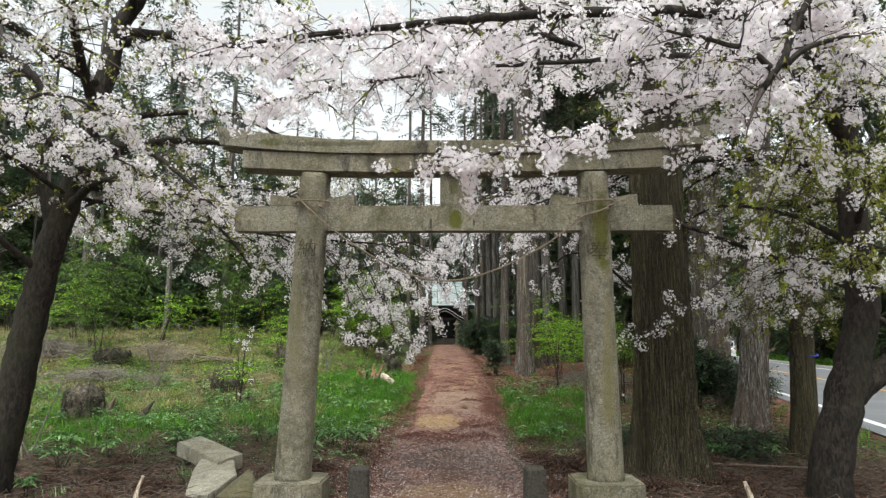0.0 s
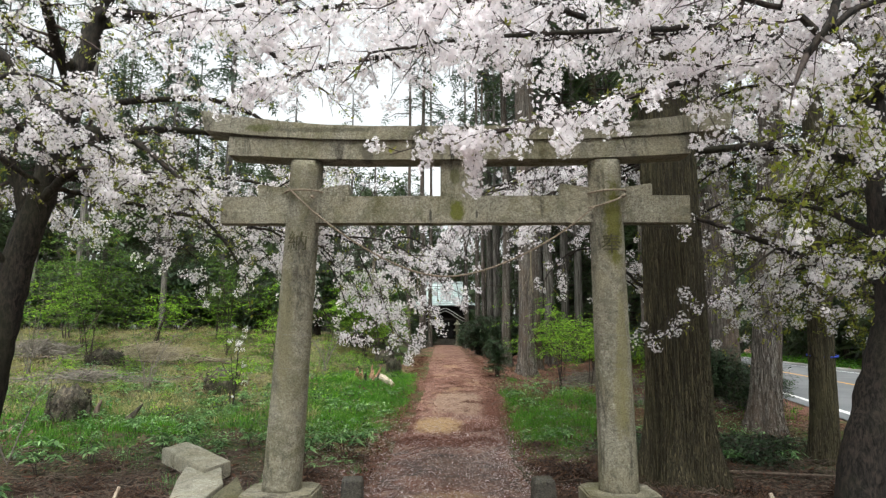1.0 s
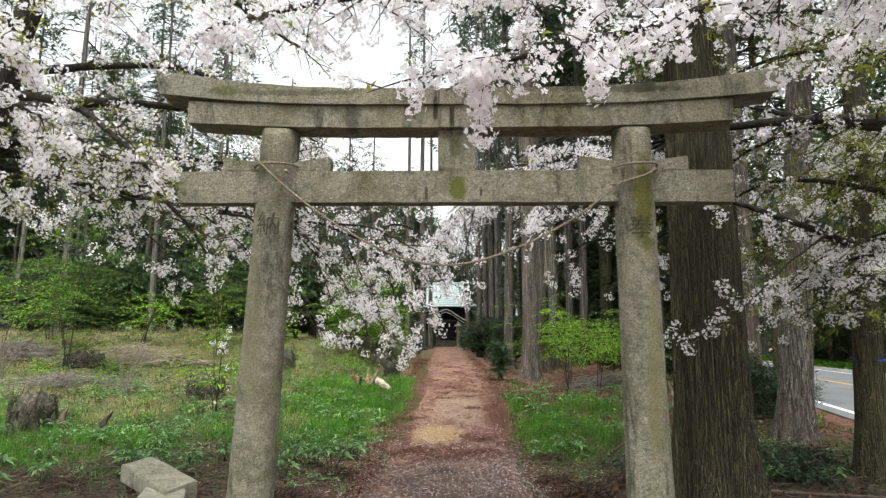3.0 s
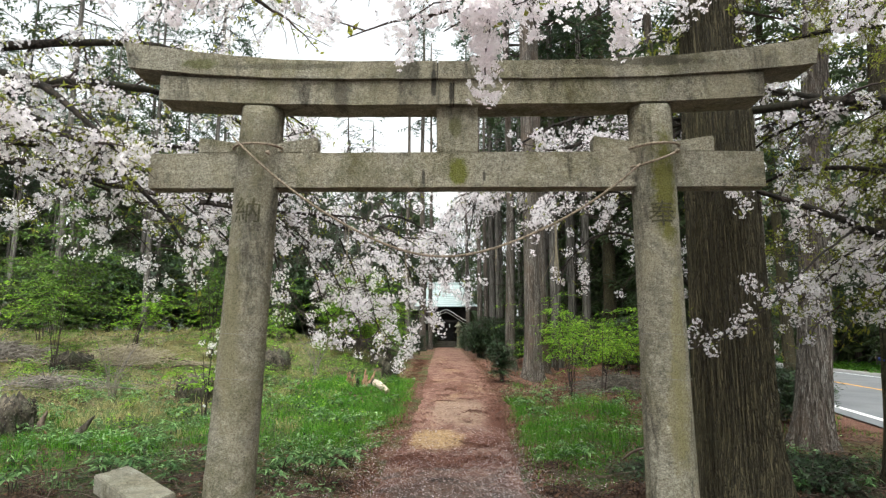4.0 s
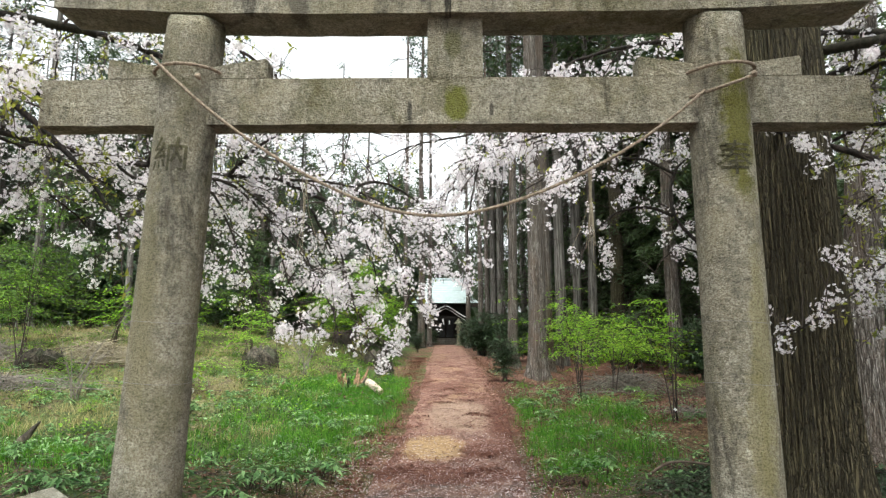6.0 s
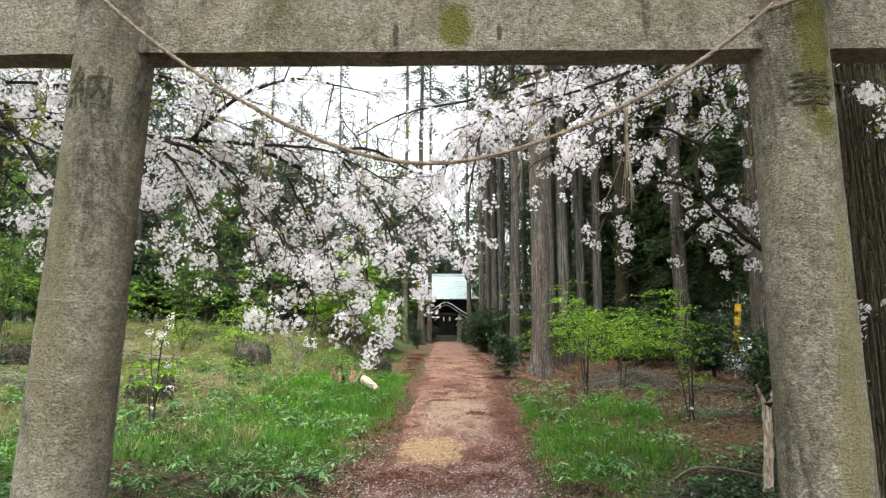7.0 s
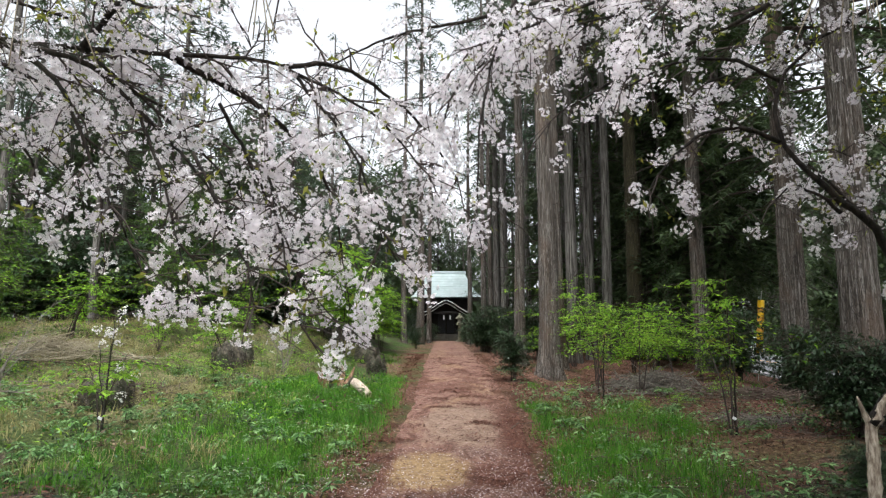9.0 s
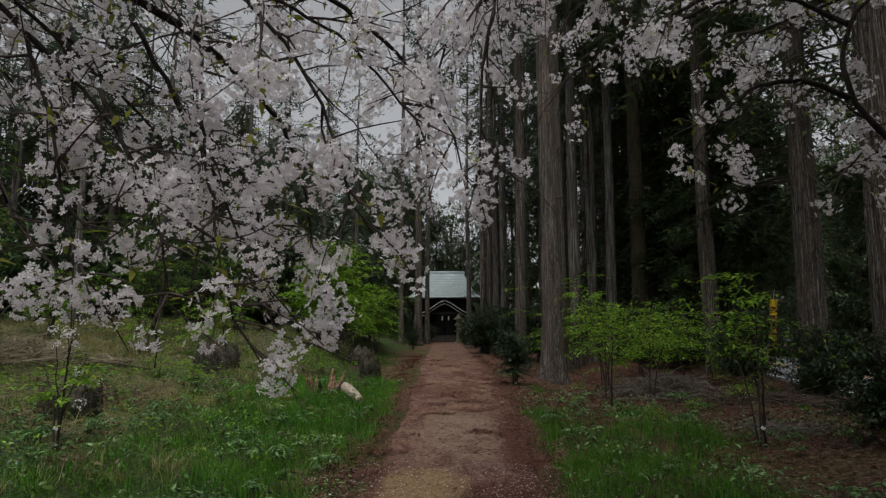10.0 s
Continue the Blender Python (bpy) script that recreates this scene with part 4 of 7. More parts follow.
taped = tall_cedar("slender dark cedar trunk beside the road, tied with blue tape", 0.165, 15, 7, 2, 30, 10, 0.6, at_ground(4.74, 2.5, 0), M_CEDAR_DARK, M_CONIFER, 40, 0.55, dead=2, lean=(0.045, 0))
an = np.linspace(0, 2 * np.pi, 33)
part("blue_tape", tube(np.stack([0.07 + 0.172 * np.cos(an), 0.172 * np.sin(an) + 0.01, 1.35 + 0.02 * np.sin(an)], 1), 0.014, 6), M_BLUE, taped, "blue plastic tape tied round the trunk")
tall_cedar("pale grey cedar trunk behind a larger one", 0.29, 18, 8, 2.5, 34, 10, 0.6, at_ground(6.08, 8.1, 10), M_CEDAR, M_CONIFER, 48, 0.5, dead=2)
tall_cedar("tall grey-brown cedar with flared roots on the path's bank", 0.26, 24, 13, 2.8, 46, 12, 0.7, at_ground(2.58, 14.6, 0), M_CEDAR, M_CONIFER_GREY, 48, 0.75, dead=8, lobes=8)
tall_cedar("brown cedar trunk standing close behind a grey one", 0.23, 22, 12, 2.5, 40, 10, 0.7, at_ground(3.15, 16.6, 40), M_CEDAR, M_CONIFER_GREY, 28, 0.5, dead=10)
tall_cedar("slim straight grey cedar beside the path", 0.18, 21, 12, 2.2, 36, 10, 0.6, at_ground(2.42, 18.9, 15), M_CEDAR, M_CONIFER_GREY, 28, 0.9, dead=8)
for x, y, r, lab in ((1.62, 25, .13, "thin grey cedar by the path"), (2.0, 26.5, .12, "thin grey cedar by the path"), (1.35, 33, .14, "thin cedar before the shrine"),
                     (-2.05, 31, .15, "thin cedar, bare below a tufted top"), (-1.3, 33, .22, "straight grey cedar before the shrine"), (-0.86, 36, .15, "thin grey cedar before the shrine")):
    tall_cedar(lab, r, 19 + 3 * rng.random(), 14, 1.5, 26, 9, 0.55, at_ground(x, y, rng.uniform(0, 360)), M_CEDAR, M_CONIFER_GREY, 18, 0.5, "cedars along the path", dead=8)
ivy_on(tall_cedar("ivy-spotted dark cedar trunk deep in the grove", 0.27, 23, 10, 3, 46, 12, 0.7, at_ground(6.25, 19.6, 70), M_CEDAR_DARK, M_CONIFER, 28, 0.5, dead=6), 0.27, 7)
tall_cedar("straight grey cedar trunk in the grove", 0.22, 22, 9, 3, 46, 12, 0.7, at_ground(6.95, 16, 0), M_CEDAR, M_CONIFER, 28, 0.5, dead=6)
ivy_on(tall_cedar("thick red-brown cedar trunk at the grove's edge", 0.29, 24, 8, 3.4, 50, 14, 0.7, at_ground(7.6, 12.6, 0), M_CEDAR, M_CONIFER, 40, 0.5, dead=4), 0.29, 5.5)


for x, y, r, h in ((8.95, 15.0, .2, 20), (8.5, 11.6, .16, 17)):
    tall_cedar("dark cedar with a full crown at the road's edge", r, h, 4.6, 2.4, 70, 26, 0.55, at_ground(x, y, 30), M_CEDAR_DARK, M_CONIFER, 20, 0.5, "cedars by the road", dead=4)


# ---- the grove behind: a few kinds, repeated ----
def grove():
    kinds = []
    for i in range(4):
        r = (0.13, 0.17, 0.2, 0.15)[i]
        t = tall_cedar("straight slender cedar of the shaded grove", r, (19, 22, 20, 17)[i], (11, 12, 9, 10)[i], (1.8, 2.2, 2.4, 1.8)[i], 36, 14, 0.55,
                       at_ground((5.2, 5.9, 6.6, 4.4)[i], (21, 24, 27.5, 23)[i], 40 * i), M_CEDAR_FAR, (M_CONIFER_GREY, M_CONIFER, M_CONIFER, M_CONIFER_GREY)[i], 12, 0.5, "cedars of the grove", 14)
        kinds.append(t)
    dense = []
    for i in range(4):
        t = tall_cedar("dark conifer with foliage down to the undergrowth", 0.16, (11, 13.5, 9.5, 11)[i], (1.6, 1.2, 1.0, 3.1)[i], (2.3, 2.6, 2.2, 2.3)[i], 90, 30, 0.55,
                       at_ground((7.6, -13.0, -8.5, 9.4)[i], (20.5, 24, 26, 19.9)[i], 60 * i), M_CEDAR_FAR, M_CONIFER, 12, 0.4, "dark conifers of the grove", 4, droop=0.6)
        dense.append(t)
    spots = []
    R2 = random.Random(5)

    def try_add(x, y, gap):
        off = (x - ROAD_A[0]) * ROAD_N[0] + (y - ROAD_A[1]) * ROAD_N[1]
        if off > -1.2 or abs(x - path_mid(y)) < 1.5 + (y > 30) * 1.0:
            return False
        if any((x - a) ** 2 + (y - b) ** 2 < gap * gap for a, b in spots):
            return False
        spots.append((x, y))
        return True
    # right grove
    n = 0
    while n < 60:
        x, y = R2.uniform(2.6, 14), R2.uniform(18.5, 44)
        if x > y * 0.36 or x < (0.2 * (y + 1) if y < 30 else 0.06 * y) or not try_add(x, y, 1.1):
            n += 0.1
            continue
        copy_thing(R2.choice(kinds), at_ground(x, y, R2.uniform(0, 360), R2.uniform(0.85, 1.2)))
        n += 1
    # left wood
    n = 0
    while n < 64:
        y = R2.uniform(17, 46)
        x = -R2.uniform(2.4, 6 + 0.75 * y)
        if not try_add(x, y, 1.3):
            n += 0.1
            continue
        near_gap = x > -0.40 * y
        copy_thing(R2.choice(kinds), at_ground(x, y, R2.uniform(0, 360), R2.uniform(0.40, 0.52) if near_gap else R2.uniform(0.6, 0.95)))
        n += 1
    for k in range(28):
        s, o = (k * 3.2 - 6, R2.uniform(11, 15)) if k < 20 else (R2.uniform(0, 120), R2.uniform(14, 32))
        p = ROAD_A + ROAD_T * s + ROAD_N * o
        copy_thing(R2.choice(dense[:3]), at_ground(p[0], p[1], R2.uniform(0, 360), R2.uniform(1.2, 1.9)))
    for x, y, s in ((9.3, 19.6, 1.3), (10.3, 21.8, 1.4), (8.6, 21.0, 1.2), (11.4, 25.0, 1.4), (12.7, 28.5, 1.5), (7.9, 18.2, 0.8), (14.0, 33, 1.5), (10.0, 24.0, 1.4), (9.6, 22, 0.9), (6.0, 22.5, 0.8), (8.3, 26, 1.0), (10.6, 27, 1.0), (4.6, 29, 0.9), (7.2, 33, 1.1), (3.4, 38, 0.9), (11.5, 31, 1.0),
                    (-5.2, 33, 0.75), (-7.4, 29, 0.85), (-4.4, 39, 0.85), (-10.5, 31, 1.0), (-13.5, 30, 1.1), (-16.5, 26, 1.1), (-19, 30, 1.2), (-22, 25, 1.2), (-9, 38, 1.0), (-15, 38, 1.1),
                    (0.4, 50, 0.8), (-1.7, 47.5, 1.2), (-3.4, 50, 1.25), (-0.5, 48.6, .75), (1.5, 48.2, .7), (-2.6, 46.4, .85), (2.0, 53, 0.9), (-24, 19, 1.0), (-20, 20, 0.9), (-26, 33, 1.2), (-29, 24, 1.1)):
        copy_thing(dense[3] if x > 7.8 and y < 36 else R2.choice(dense[:3]), at_ground(x, y, R2.uniform(0, 360), s))


grove()


def broad_tree(label, x, y, height, width, mat, clumps, per, leaf, group=""):
    """A rounded evergreen: forked trunk and limbs, each ending in loose clumps of leaves."""
    t = thing("evergreen_tree", label, "tree", at_ground(x, y, rng.uniform(0, 360)), group)
    wood, pos, dirs = Heap(), [], []
    top = np.array([rng.normal(0, .4), rng.normal(0, .4), height * .8])
    P = smooth_line([(0, 0, -.3), (top[0] * .3, top[1] * .3, height * .35), tuple(top)], .6)
    wood.add(*tube(P, np.linspace(height * .022, height * .006, len(P)), 9, .04))
    for k in range(clumps):
        a, u = rng.uniform(0, 6.28), rng.uniform(.16, 1.0)
        r = width * .5 * math.sqrt(max(.05, 1 - ((u - .5) / .56) ** 2)) * rng.uniform(.35, 1.0)
        c = np.array([math.cos(a) * r, math.sin(a) * r, height * u])
        k0 = P[int(min(.92, u * .8) * (len(P) - 1))]
        wood.add(*bare_tube(smooth_line([k0, (k0 + c) / 2 + [0, 0, .25], c], .6), .035, 4))
        size = rng.uniform(.5, 1.15)
        d = rng.normal(size=(per, 3))
        d /= np.linalg.norm(d, axis=1)[:, None]
        pos.append(c + d * size * np.array([1, 1, .6]) * rng.uniform(.55, 1.05, (per, 1)))
        dirs.append(d * [1, 1, .5] + rng.normal(0, .4, d.shape) + [0, 0, -.15])
    pos, dirs = np.concatenate(pos), np.concatenate(dirs)
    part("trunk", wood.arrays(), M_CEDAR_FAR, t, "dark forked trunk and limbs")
    tagged(part("crown", scatter(*LEAF, pos, aim(dirs, .5), leaf * rng.uniform(.6, 1.3, len(pos))), mat, t, "clumped dark evergreen leaves"), kind="stuff")
    return t


def back_trees():
    R7 = random.Random(31)
    a = broad_tree("rounded dark evergreen tree behind the shrine", -2.8, 51, 12.5, 7.5, M_DARKLEAF, 60, 75, .34, "evergreens behind the shrine")
    b = broad_tree("rounded dark evergreen tree at the back of the wood", -7.4, 49.5, 14.5, 8, M_DARKLEAF, 64, 75, .34, "evergreens behind the shrine")
    for x, y, q in ((1.0, 55, .95), (4.6, 54, 1.15), (-12, 47, 1.05), (-16.5, 43, 1.05), (-5.0, 55, 1.2), (9.5, 52, 1.2), (-20, 38, 1.1), (-24, 33, 1.0), (-27, 27, 1.0), (-21.5, 26.5, .8), (-16.0, 29, .75), (-11.5, 33.5, .75),
                    (-30, 20, .95), (-25, 17, .7), (-7.8, 36, .62), (15, 48, 1.2)):
        copy_thing(R7.choice((a, b)), at_ground(x, y, R7.uniform(0, 360), q * R7.uniform(.92, 1.08)))
    for k in range(16):
        p = ROAD_A + ROAD_T * (k * 6.5 - 2) + ROAD_N * R7.uniform(11.5, 15)
        copy_thing(R7.choice((a, b)), at_ground(p[0], p[1], R7.uniform(0, 360), R7.uniform(1.2, 1.7)))


back_trees()


def far_wood():
    n = 34000
    y = rng.uniform(46, 62, n)
    x = rng.uniform(-75, 60, n)
    k = n // 4
    x[:k], y[:k] = rng.uniform(-48, -30, k), rng.uniform(4, 50, k)
    q = ROAD_A + ROAD_T * rng.uniform(-8, 80, k)[:, None] + ROAD_N * rng.uniform(12, 19, k)[:, None]
    x[k:2 * k], y[k:2 * k] = q[:, 0], q[:, 1]
    e = k // 2
    x[2 * k:2 * k + e], y[2 * k:2 * k + e] = rng.uniform(24, 52, e), rng.uniform(84, 96, e)
    off = (x - ROAD_A[0]) * ROAD_N[0] + (y - ROAD_A[1]) * ROAD_N[1]
    top = 7.5 + 2.5 * np.sin(x * 0.9) + 1.5 * np.sin(x * 2.3 + 1) + 1.2 * np.sin(y * 1.1)
    top = np.where(np.abs(x + 1) < 4, 5.0, top) + np.where(y > 80, 5.0, 0)
    z = ground_z(x, y) + top * rng.random(n) ** 0.8
    ok = (off < -2) | (off > 10) | (y > 80)
    P = np.column_stack([x, y, z])[ok]
    V, F = scatter(*LEAF, P, aim(rng.normal(size=P.shape) + np.array([0, 0, -0.3]), 0.6), rng.uniform(0.6, 1.3, len(P)))
    tagged(new("far_wood", fast_mesh("far_wood", V, F, M_CONIFER)), "dark tangle of far woodland foliage", "woodland", kind="stuff")


far_wood()


# ---- cherry trees in bloom ----
def flower_template():
    V, F = [(0, 0, 0)], []
    for k in range(5):
        a = 2 * math.pi * k / 5
        for da, r, z in ((-0.50, 0.70, 0.20), (0.0, 1.0, 0.34), (0.50, 0.70, 0.20)):
            V.append((math.cos(a + da) * r, math.sin(a + da) * r, z))
        n = len(V)
        F.append((0, n - 3, n - 2, n - 1))
    return np.array(V), np.array(F)


FLOWER = flower_template()


class Cherry:
    """Collects limbs, twigs, flower clumps and young leaves of one tree."""

    def __init__(self, name, label, foot):
        self.root = thing(name, label, "tree")
        self.root.matrix_basis = Matrix.Translation(foot)
        self.foot = np.array(foot)
        self.wood, self.twigs = Heap(), Heap()
        self.clumps, self.leaves = [], []

    def stem(self, pts, r0, r1, seg=12, rough=0.03):
        P = smooth_line(pts, 0.12)
        P[1:-1] += rng.normal(0, 0.006, P[1:-1].shape)
        self.wood.add(*tube(P - self.foot, np.linspace(r0, r1, len(P)), seg, rough))

    def limb(self, pts, r0, r1, branch=0.16, length=0.6, droop=0.25, bloom=1.0, leaf=0.15, bare=0.15, spread=1.0, low=0.0):
        """A limb with side branches, twigs and flower clumps."""
        P = smooth_line(pts, 0.07)
        P[1:-1] += rng.normal(0, 0.003, P[1:-1].shape)
        self.wood.add(*tube(P - self.foot, np.linspace(r0, r1, len(P)), 8, 0.03))
        T = np.gradient(P, axis=0)
        T /= np.linalg.norm(T, axis=1)[:, None]
        S = np.concatenate([[0], np.cumsum(np.linalg.norm(np.diff(P, axis=0), axis=1))])
        s = S[-1] * bare
        while s < S[-1]:
            k = int(np.searchsorted(S, s))
            k = min(k, len(P) - 1)
            u = s / S[-1]
            L = length * (1 - 0.45 * u) * rng.uniform(0.45, 1.25)
            self.branch(P[k], T[k], L, max(0.006, (r0 + (r1 - r0) * u) * 0.4), droop, bloom, leaf, spread, 0, low)
            s += branch * rng.uniform(0.5, 1.5)
        self.branch(P[-1], T[-1], length * 0.7, max(r1, 0.005), droop, bloom, leaf, spread * 0.3, 0, low)
        self.dress(P[int(len(P) * max(bare, 0.3)):], bloom * 0.5, leaf, 0.05)

    def branch(self, p, t, L, r, droop, bloom, leaf, spread, level, low):
        d = t * rng.uniform(0.3, 1.0) + rng.normal(0, 0.75, 3) * np.array([1, 1, 0.7]) * spread + np.array([0, 0, -droop * 0.4 + 0.1 + low])
        d /= np.linalg.norm(d)
        n = max(3, int(L / 0.06))
        s = np.linspace(0, 1, n)
        P = p + d * L * s[:, None]
        P[:, 2] -= droop * L * s ** 2
        bend = rng.normal(0, 0.10, 3) * L
        P = P + bend * (s ** 2)[:, None] + rng.normal(0, 0.006, P.shape) * (s > 0)[:, None]
        self.twigs.add(*bare_tube(P - self.foot, np.linspace(r, 0.0022, n), 4 if level == 0 else 3))
        self.dress(P[max(1, n // 5):], bloom, leaf, 0.055)
        if level == 0:
            for q in rng.uniform(0.2, 0.95, int(2 + L * 6)):
                k = int(q * (n - 1))
                self.branch(P[k], d, rng.uniform(0.12, 0.32), 0.004, droop, bloom, leaf, 1.0, 1, low)

    def dress(self, P, bloom, leaf, gap):
        if len(P) < 2:
            return
        L = np.linalg.norm(np.diff(P, axis=0), axis=1).sum()
        n = rng.poisson(L / gap * 0.33 * bloom)
        if n:
            k = rng.uniform(0, len(P) - 1, n)
            i = np.clip(k.astype(int), 0, len(P) - 2)
            self.clumps.append(P[i] + (P[i + 1] - P[i]) * (k - i)[:, None])
        n = rng.poisson(L / gap * leaf)
        if n:
            k = rng.integers(0, len(P), n)
            self.leaves.append(P[k])

    def finish(self, per=23, petal=0.0150):
        part("trunk", self.wood.arrays(), M_CHERRY, self.root, "dark rough cherry trunk and limbs", True)
        tagged(part("twig_wood", self.twigs.arrays(), M_TWIG, self.root, "fine dark twigs"), kind="stuff")
        if self.clumps:
            C = np.concatenate(self.clumps)
            n = rng.integers(per - 12, per + 13, len(C))
            idx = np.repeat(np.arange(len(C)), n)
            off = rng.normal(size=(len(idx), 3))
            off /= np.linalg.norm(off, axis=1)[:, None]
            rad = np.repeat(rng.uniform(0.75, 1.2, len(C)) * 0.0125 * np.sqrt(n), n) * rng.uniform(0.5, 1.1, len(idx))
            pos = C[idx] + off * rad[:, None] - np.array([0, 0, 0.012])
            z = off + rng.normal(0, 0.35, off.shape) + np.array([0, -0.05, -0.1])
            z /= np.linalg.norm(z, axis=1)[:, None]
            x = np.cross(z, rng.normal(size=z.shape))
            x /= np.linalg.norm(x, axis=1)[:, None]
            rot = np.stack([x, np.cross(z, x), z], 2)
            V, F = scatter(*FLOWER, pos - self.foot, rot, petal * rng.uniform(0.75, 1.15, len(pos)))
            tagged(part("blossom", (V, F), M_BLOSSOM, self.root, "dense clusters of white-pink five-petalled blossom"), kind="stuff")
        if self.leaves:
            C = np.concatenate(self.leaves)
            C = np.repeat(C, 3, axis=0) + rng.normal(0, 0.015, (len(C) * 3, 3))
            V, F = scatter(*LEAF, C - self.foot, aim(rng.normal(size=C.shape) + np.array([0, 0, 0.2]), 0.5), 0.046 * rng.uniform(0.6, 1.3, len(C)))
            tagged(part("young_foliage", (V, F), M_YOUNG, self.root, "small bronze-green young leaves"), kind="stuff")
        return sum(len(c) for c in self.clumps)


def build_left_cherry():
    c = Cherry("cherry_tree", "old leaning cherry tree in full white bloom, dark bark", (-4.50, 0.4, gz(-4.5, 0.4) - 0.05))
    c.stem([(-4.52, 0.4, -0.1), (-4.48, 0.4, 0.3), (-4.40, 0.4, 0.83), (-4.31, 0.4, 1.5), (-4.22, 0.4, 2.08), (-4.09, 0.4, 2.68), (-3.93, 0.4, 3.29)], 0.175, 0.125, 20, 0.03)
    c.stem([(-3.95, 0.4, 3.2), (-3.82, 0.4, 3.86), (-3.69, 0.4, 4.5), (-3.6, 0.4, 4.96), (-3.35, 0.4, 5.4), (-3.0, 0.2, 6.3)], 0.13, 0.05)
    k = dict(branch=0.135, length=0.62, droop=0.22, bloom=0.70, leaf=0.6)
    c.limb([(-4.12, .4, 2.6), (-4.2, .35, 2.95), (-4.42, .3, 3.35), (-4.9, .2, 3.55), (-5.6, 0, 3.7)], 0.09, 0.03, **k)
    c.limb([(-3.93, .4, 3.4), (-4.24, .3, 4.05), (-4.64, .2, 4.44), (-5.3, .0, 4.8)], 0.085, 0.03, **k)
    c.limb([(-3.98, .35, 2.85), (-3.7, .2, 3.04), (-3.37, .1, 3.11), (-2.9, 0, 3.0), (-2.5, -.1, 2.85)], 0.05, 0.014, **k)
    c.limb([(-3.6, .4, 4.8), (-3.39, .2, 4.75), (-2.78, .1, 4.63), (-2.18, 0, 4.5), (-1.7, 0, 4.2), (-1.3, 0, 3.9)], 0.055, 0.012, **k)
    c.limb([(-3.85, .4, 3.6), (-3.4, .2, 3.5), (-3.0, .1, 3.36), (-2.65, 0, 3.1), (-2.3, -.1, 2.8)], 0.05, 0.012, **k)
    c.limb([(-3.8, .4, 3.9), (-3.5, -.5, 4.2), (-3.1, -1.3, 4.2), (-2.6, -1.9, 3.9)], 0.06, 0.015, **k)
    c.limb([(-3.75, .4, 4.2), (-4.1, -.6, 4.4), (-4.2, -1.5, 4.3), (-3.9, -2.2, 4.0)], 0.06, 0.015, **k)
    c.limb([(-4.1, .4, 2.7), (-4.3, 1.2, 3.1), (-4.2, 2.2, 3.4), (-3.8, 3.2, 3.4)], 0.06, 0.015, **k)
    c.limb([(-3.9, .4, 3.4), (-3.4, 1.3, 3.9), (-2.8, 2.2, 4.1), (-2.0, 3.0, 3.9)], 0.06, 0.015, **k)
    c.limb([(-3.65, .4, 4.7), (-3.2, 1.1, 5.2), (-2.3, 1.5, 5.2), (-1.5, 1.7, 4.8)], 0.05, 0.012, **k)
    c.limb([(-3.5, .4, 5.1), (-3.0, -.4, 5.3), (-2.4, -.8, 5.1), (-1.7, -1.0, 4.6), (-1.2, -1.0, 4.1)], 0.05, 0.012, **k)
    c.limb([(-3.95, .4, 3.25), (-3.5, 0.7, 3.35), (-3.0, 0.9, 3.1), (-2.5, 1.0, 2.65), (-2.2, 1.0, 2.25)], 0.04, 0.010, **k)
    c.limb([(-4.2, .35, 2.2), (-4.5, -.2, 2.6), (-4.6, -.8, 2.9), (-4.4, -1.2, 3.0)], 0.04, 0.012, branch=0.16, length=0.5, droop=0.25, bloom=0.7, leaf=0.3)
    # long limb over the path and its hanging branches
    c.limb([(-4.0, .4, 3.1), (-3.6, 1.3, 3.3), (-3.1, 1.9, 3.5), (-2.4, 2.2, 3.5), (-1.7, 2.3, 3.3)], 0.045, 0.010, **k)
    c.limb([(-3.85, .4, 3.8), (-3.3, .9, 4.1), (-2.6, 1.2, 4.2), (-1.9, 1.4, 3.9), (-1.3, 1.5, 3.5)], 0.045, 0.010, **k)
    c.limb([(-4.1, .4, 2.6), (-4.6, 1.0, 3.0), (-5.0, 2.0, 3.2), (-5.2, 3.0, 3.1)], 0.045, 0.010, **k)
    b = dict(branch=0.14, length=0.46, droop=0.22, bloom=0.80, leaf=0.10, low=0.05, spread=1.2)
    c.limb([(-4.0, .42, 3.0), (-3.3, 1.1, 2.95), (-2.6, 1.5, 2.85), (-1.98, 1.7, 2.78), (-1.34, 1.7, 2.73), (-.93, 1.7, 2.70), (-.70, 1.7, 2.64), (-.32, 1.72, 2.44), (-.10, 1.75, 2.2)], 0.027, 0.004, bare=0.25, **b)
    c.limb([(-1.95, 1.7, 2.77), (-1.66, 1.72, 2.67), (-1.45, 1.75, 2.48), (-1.24, 1.8, 2.27), (-1.12, 1.8, 2.12), (-1.02, 1.85, 1.95)], 0.015, 0.004, bare=0.1, **b)
    c.limb([(-2.1, 1.68, 2.8), (-1.81, 1.7, 2.59), (-1.65, 1.72, 2.27), (-1.53, 1.75, 2.0), (-1.47, 1.8, 1.85)], 0.014, 0.004, bare=0.15, **b)
    c.limb([(-1.3, 1.7, 2.73), (-.95, 2.1, 2.6), (-.74, 2.5, 2.42), (-.66, 2.7, 2.2), (-.62, 2.8, 1.95)], 0.02, 0.005, bare=0.05, **b)
    c.limb([(-2.6, 1.5, 2.85), (-2.1, 2.2, 2.9), (-1.5, 2.7, 2.7), (-1.05, 2.9, 2.3), (-.9, 3.0, 1.9)], 0.015, 0.004, bare=0.1, **b)
    c.limb([(-.75, 1.7, 2.66), (-.5, 1.9, 2.75), (-.15, 2.2, 2.6), (.1, 2.4, 2.3)], 0.014, 0.004, bare=0.05, **b)
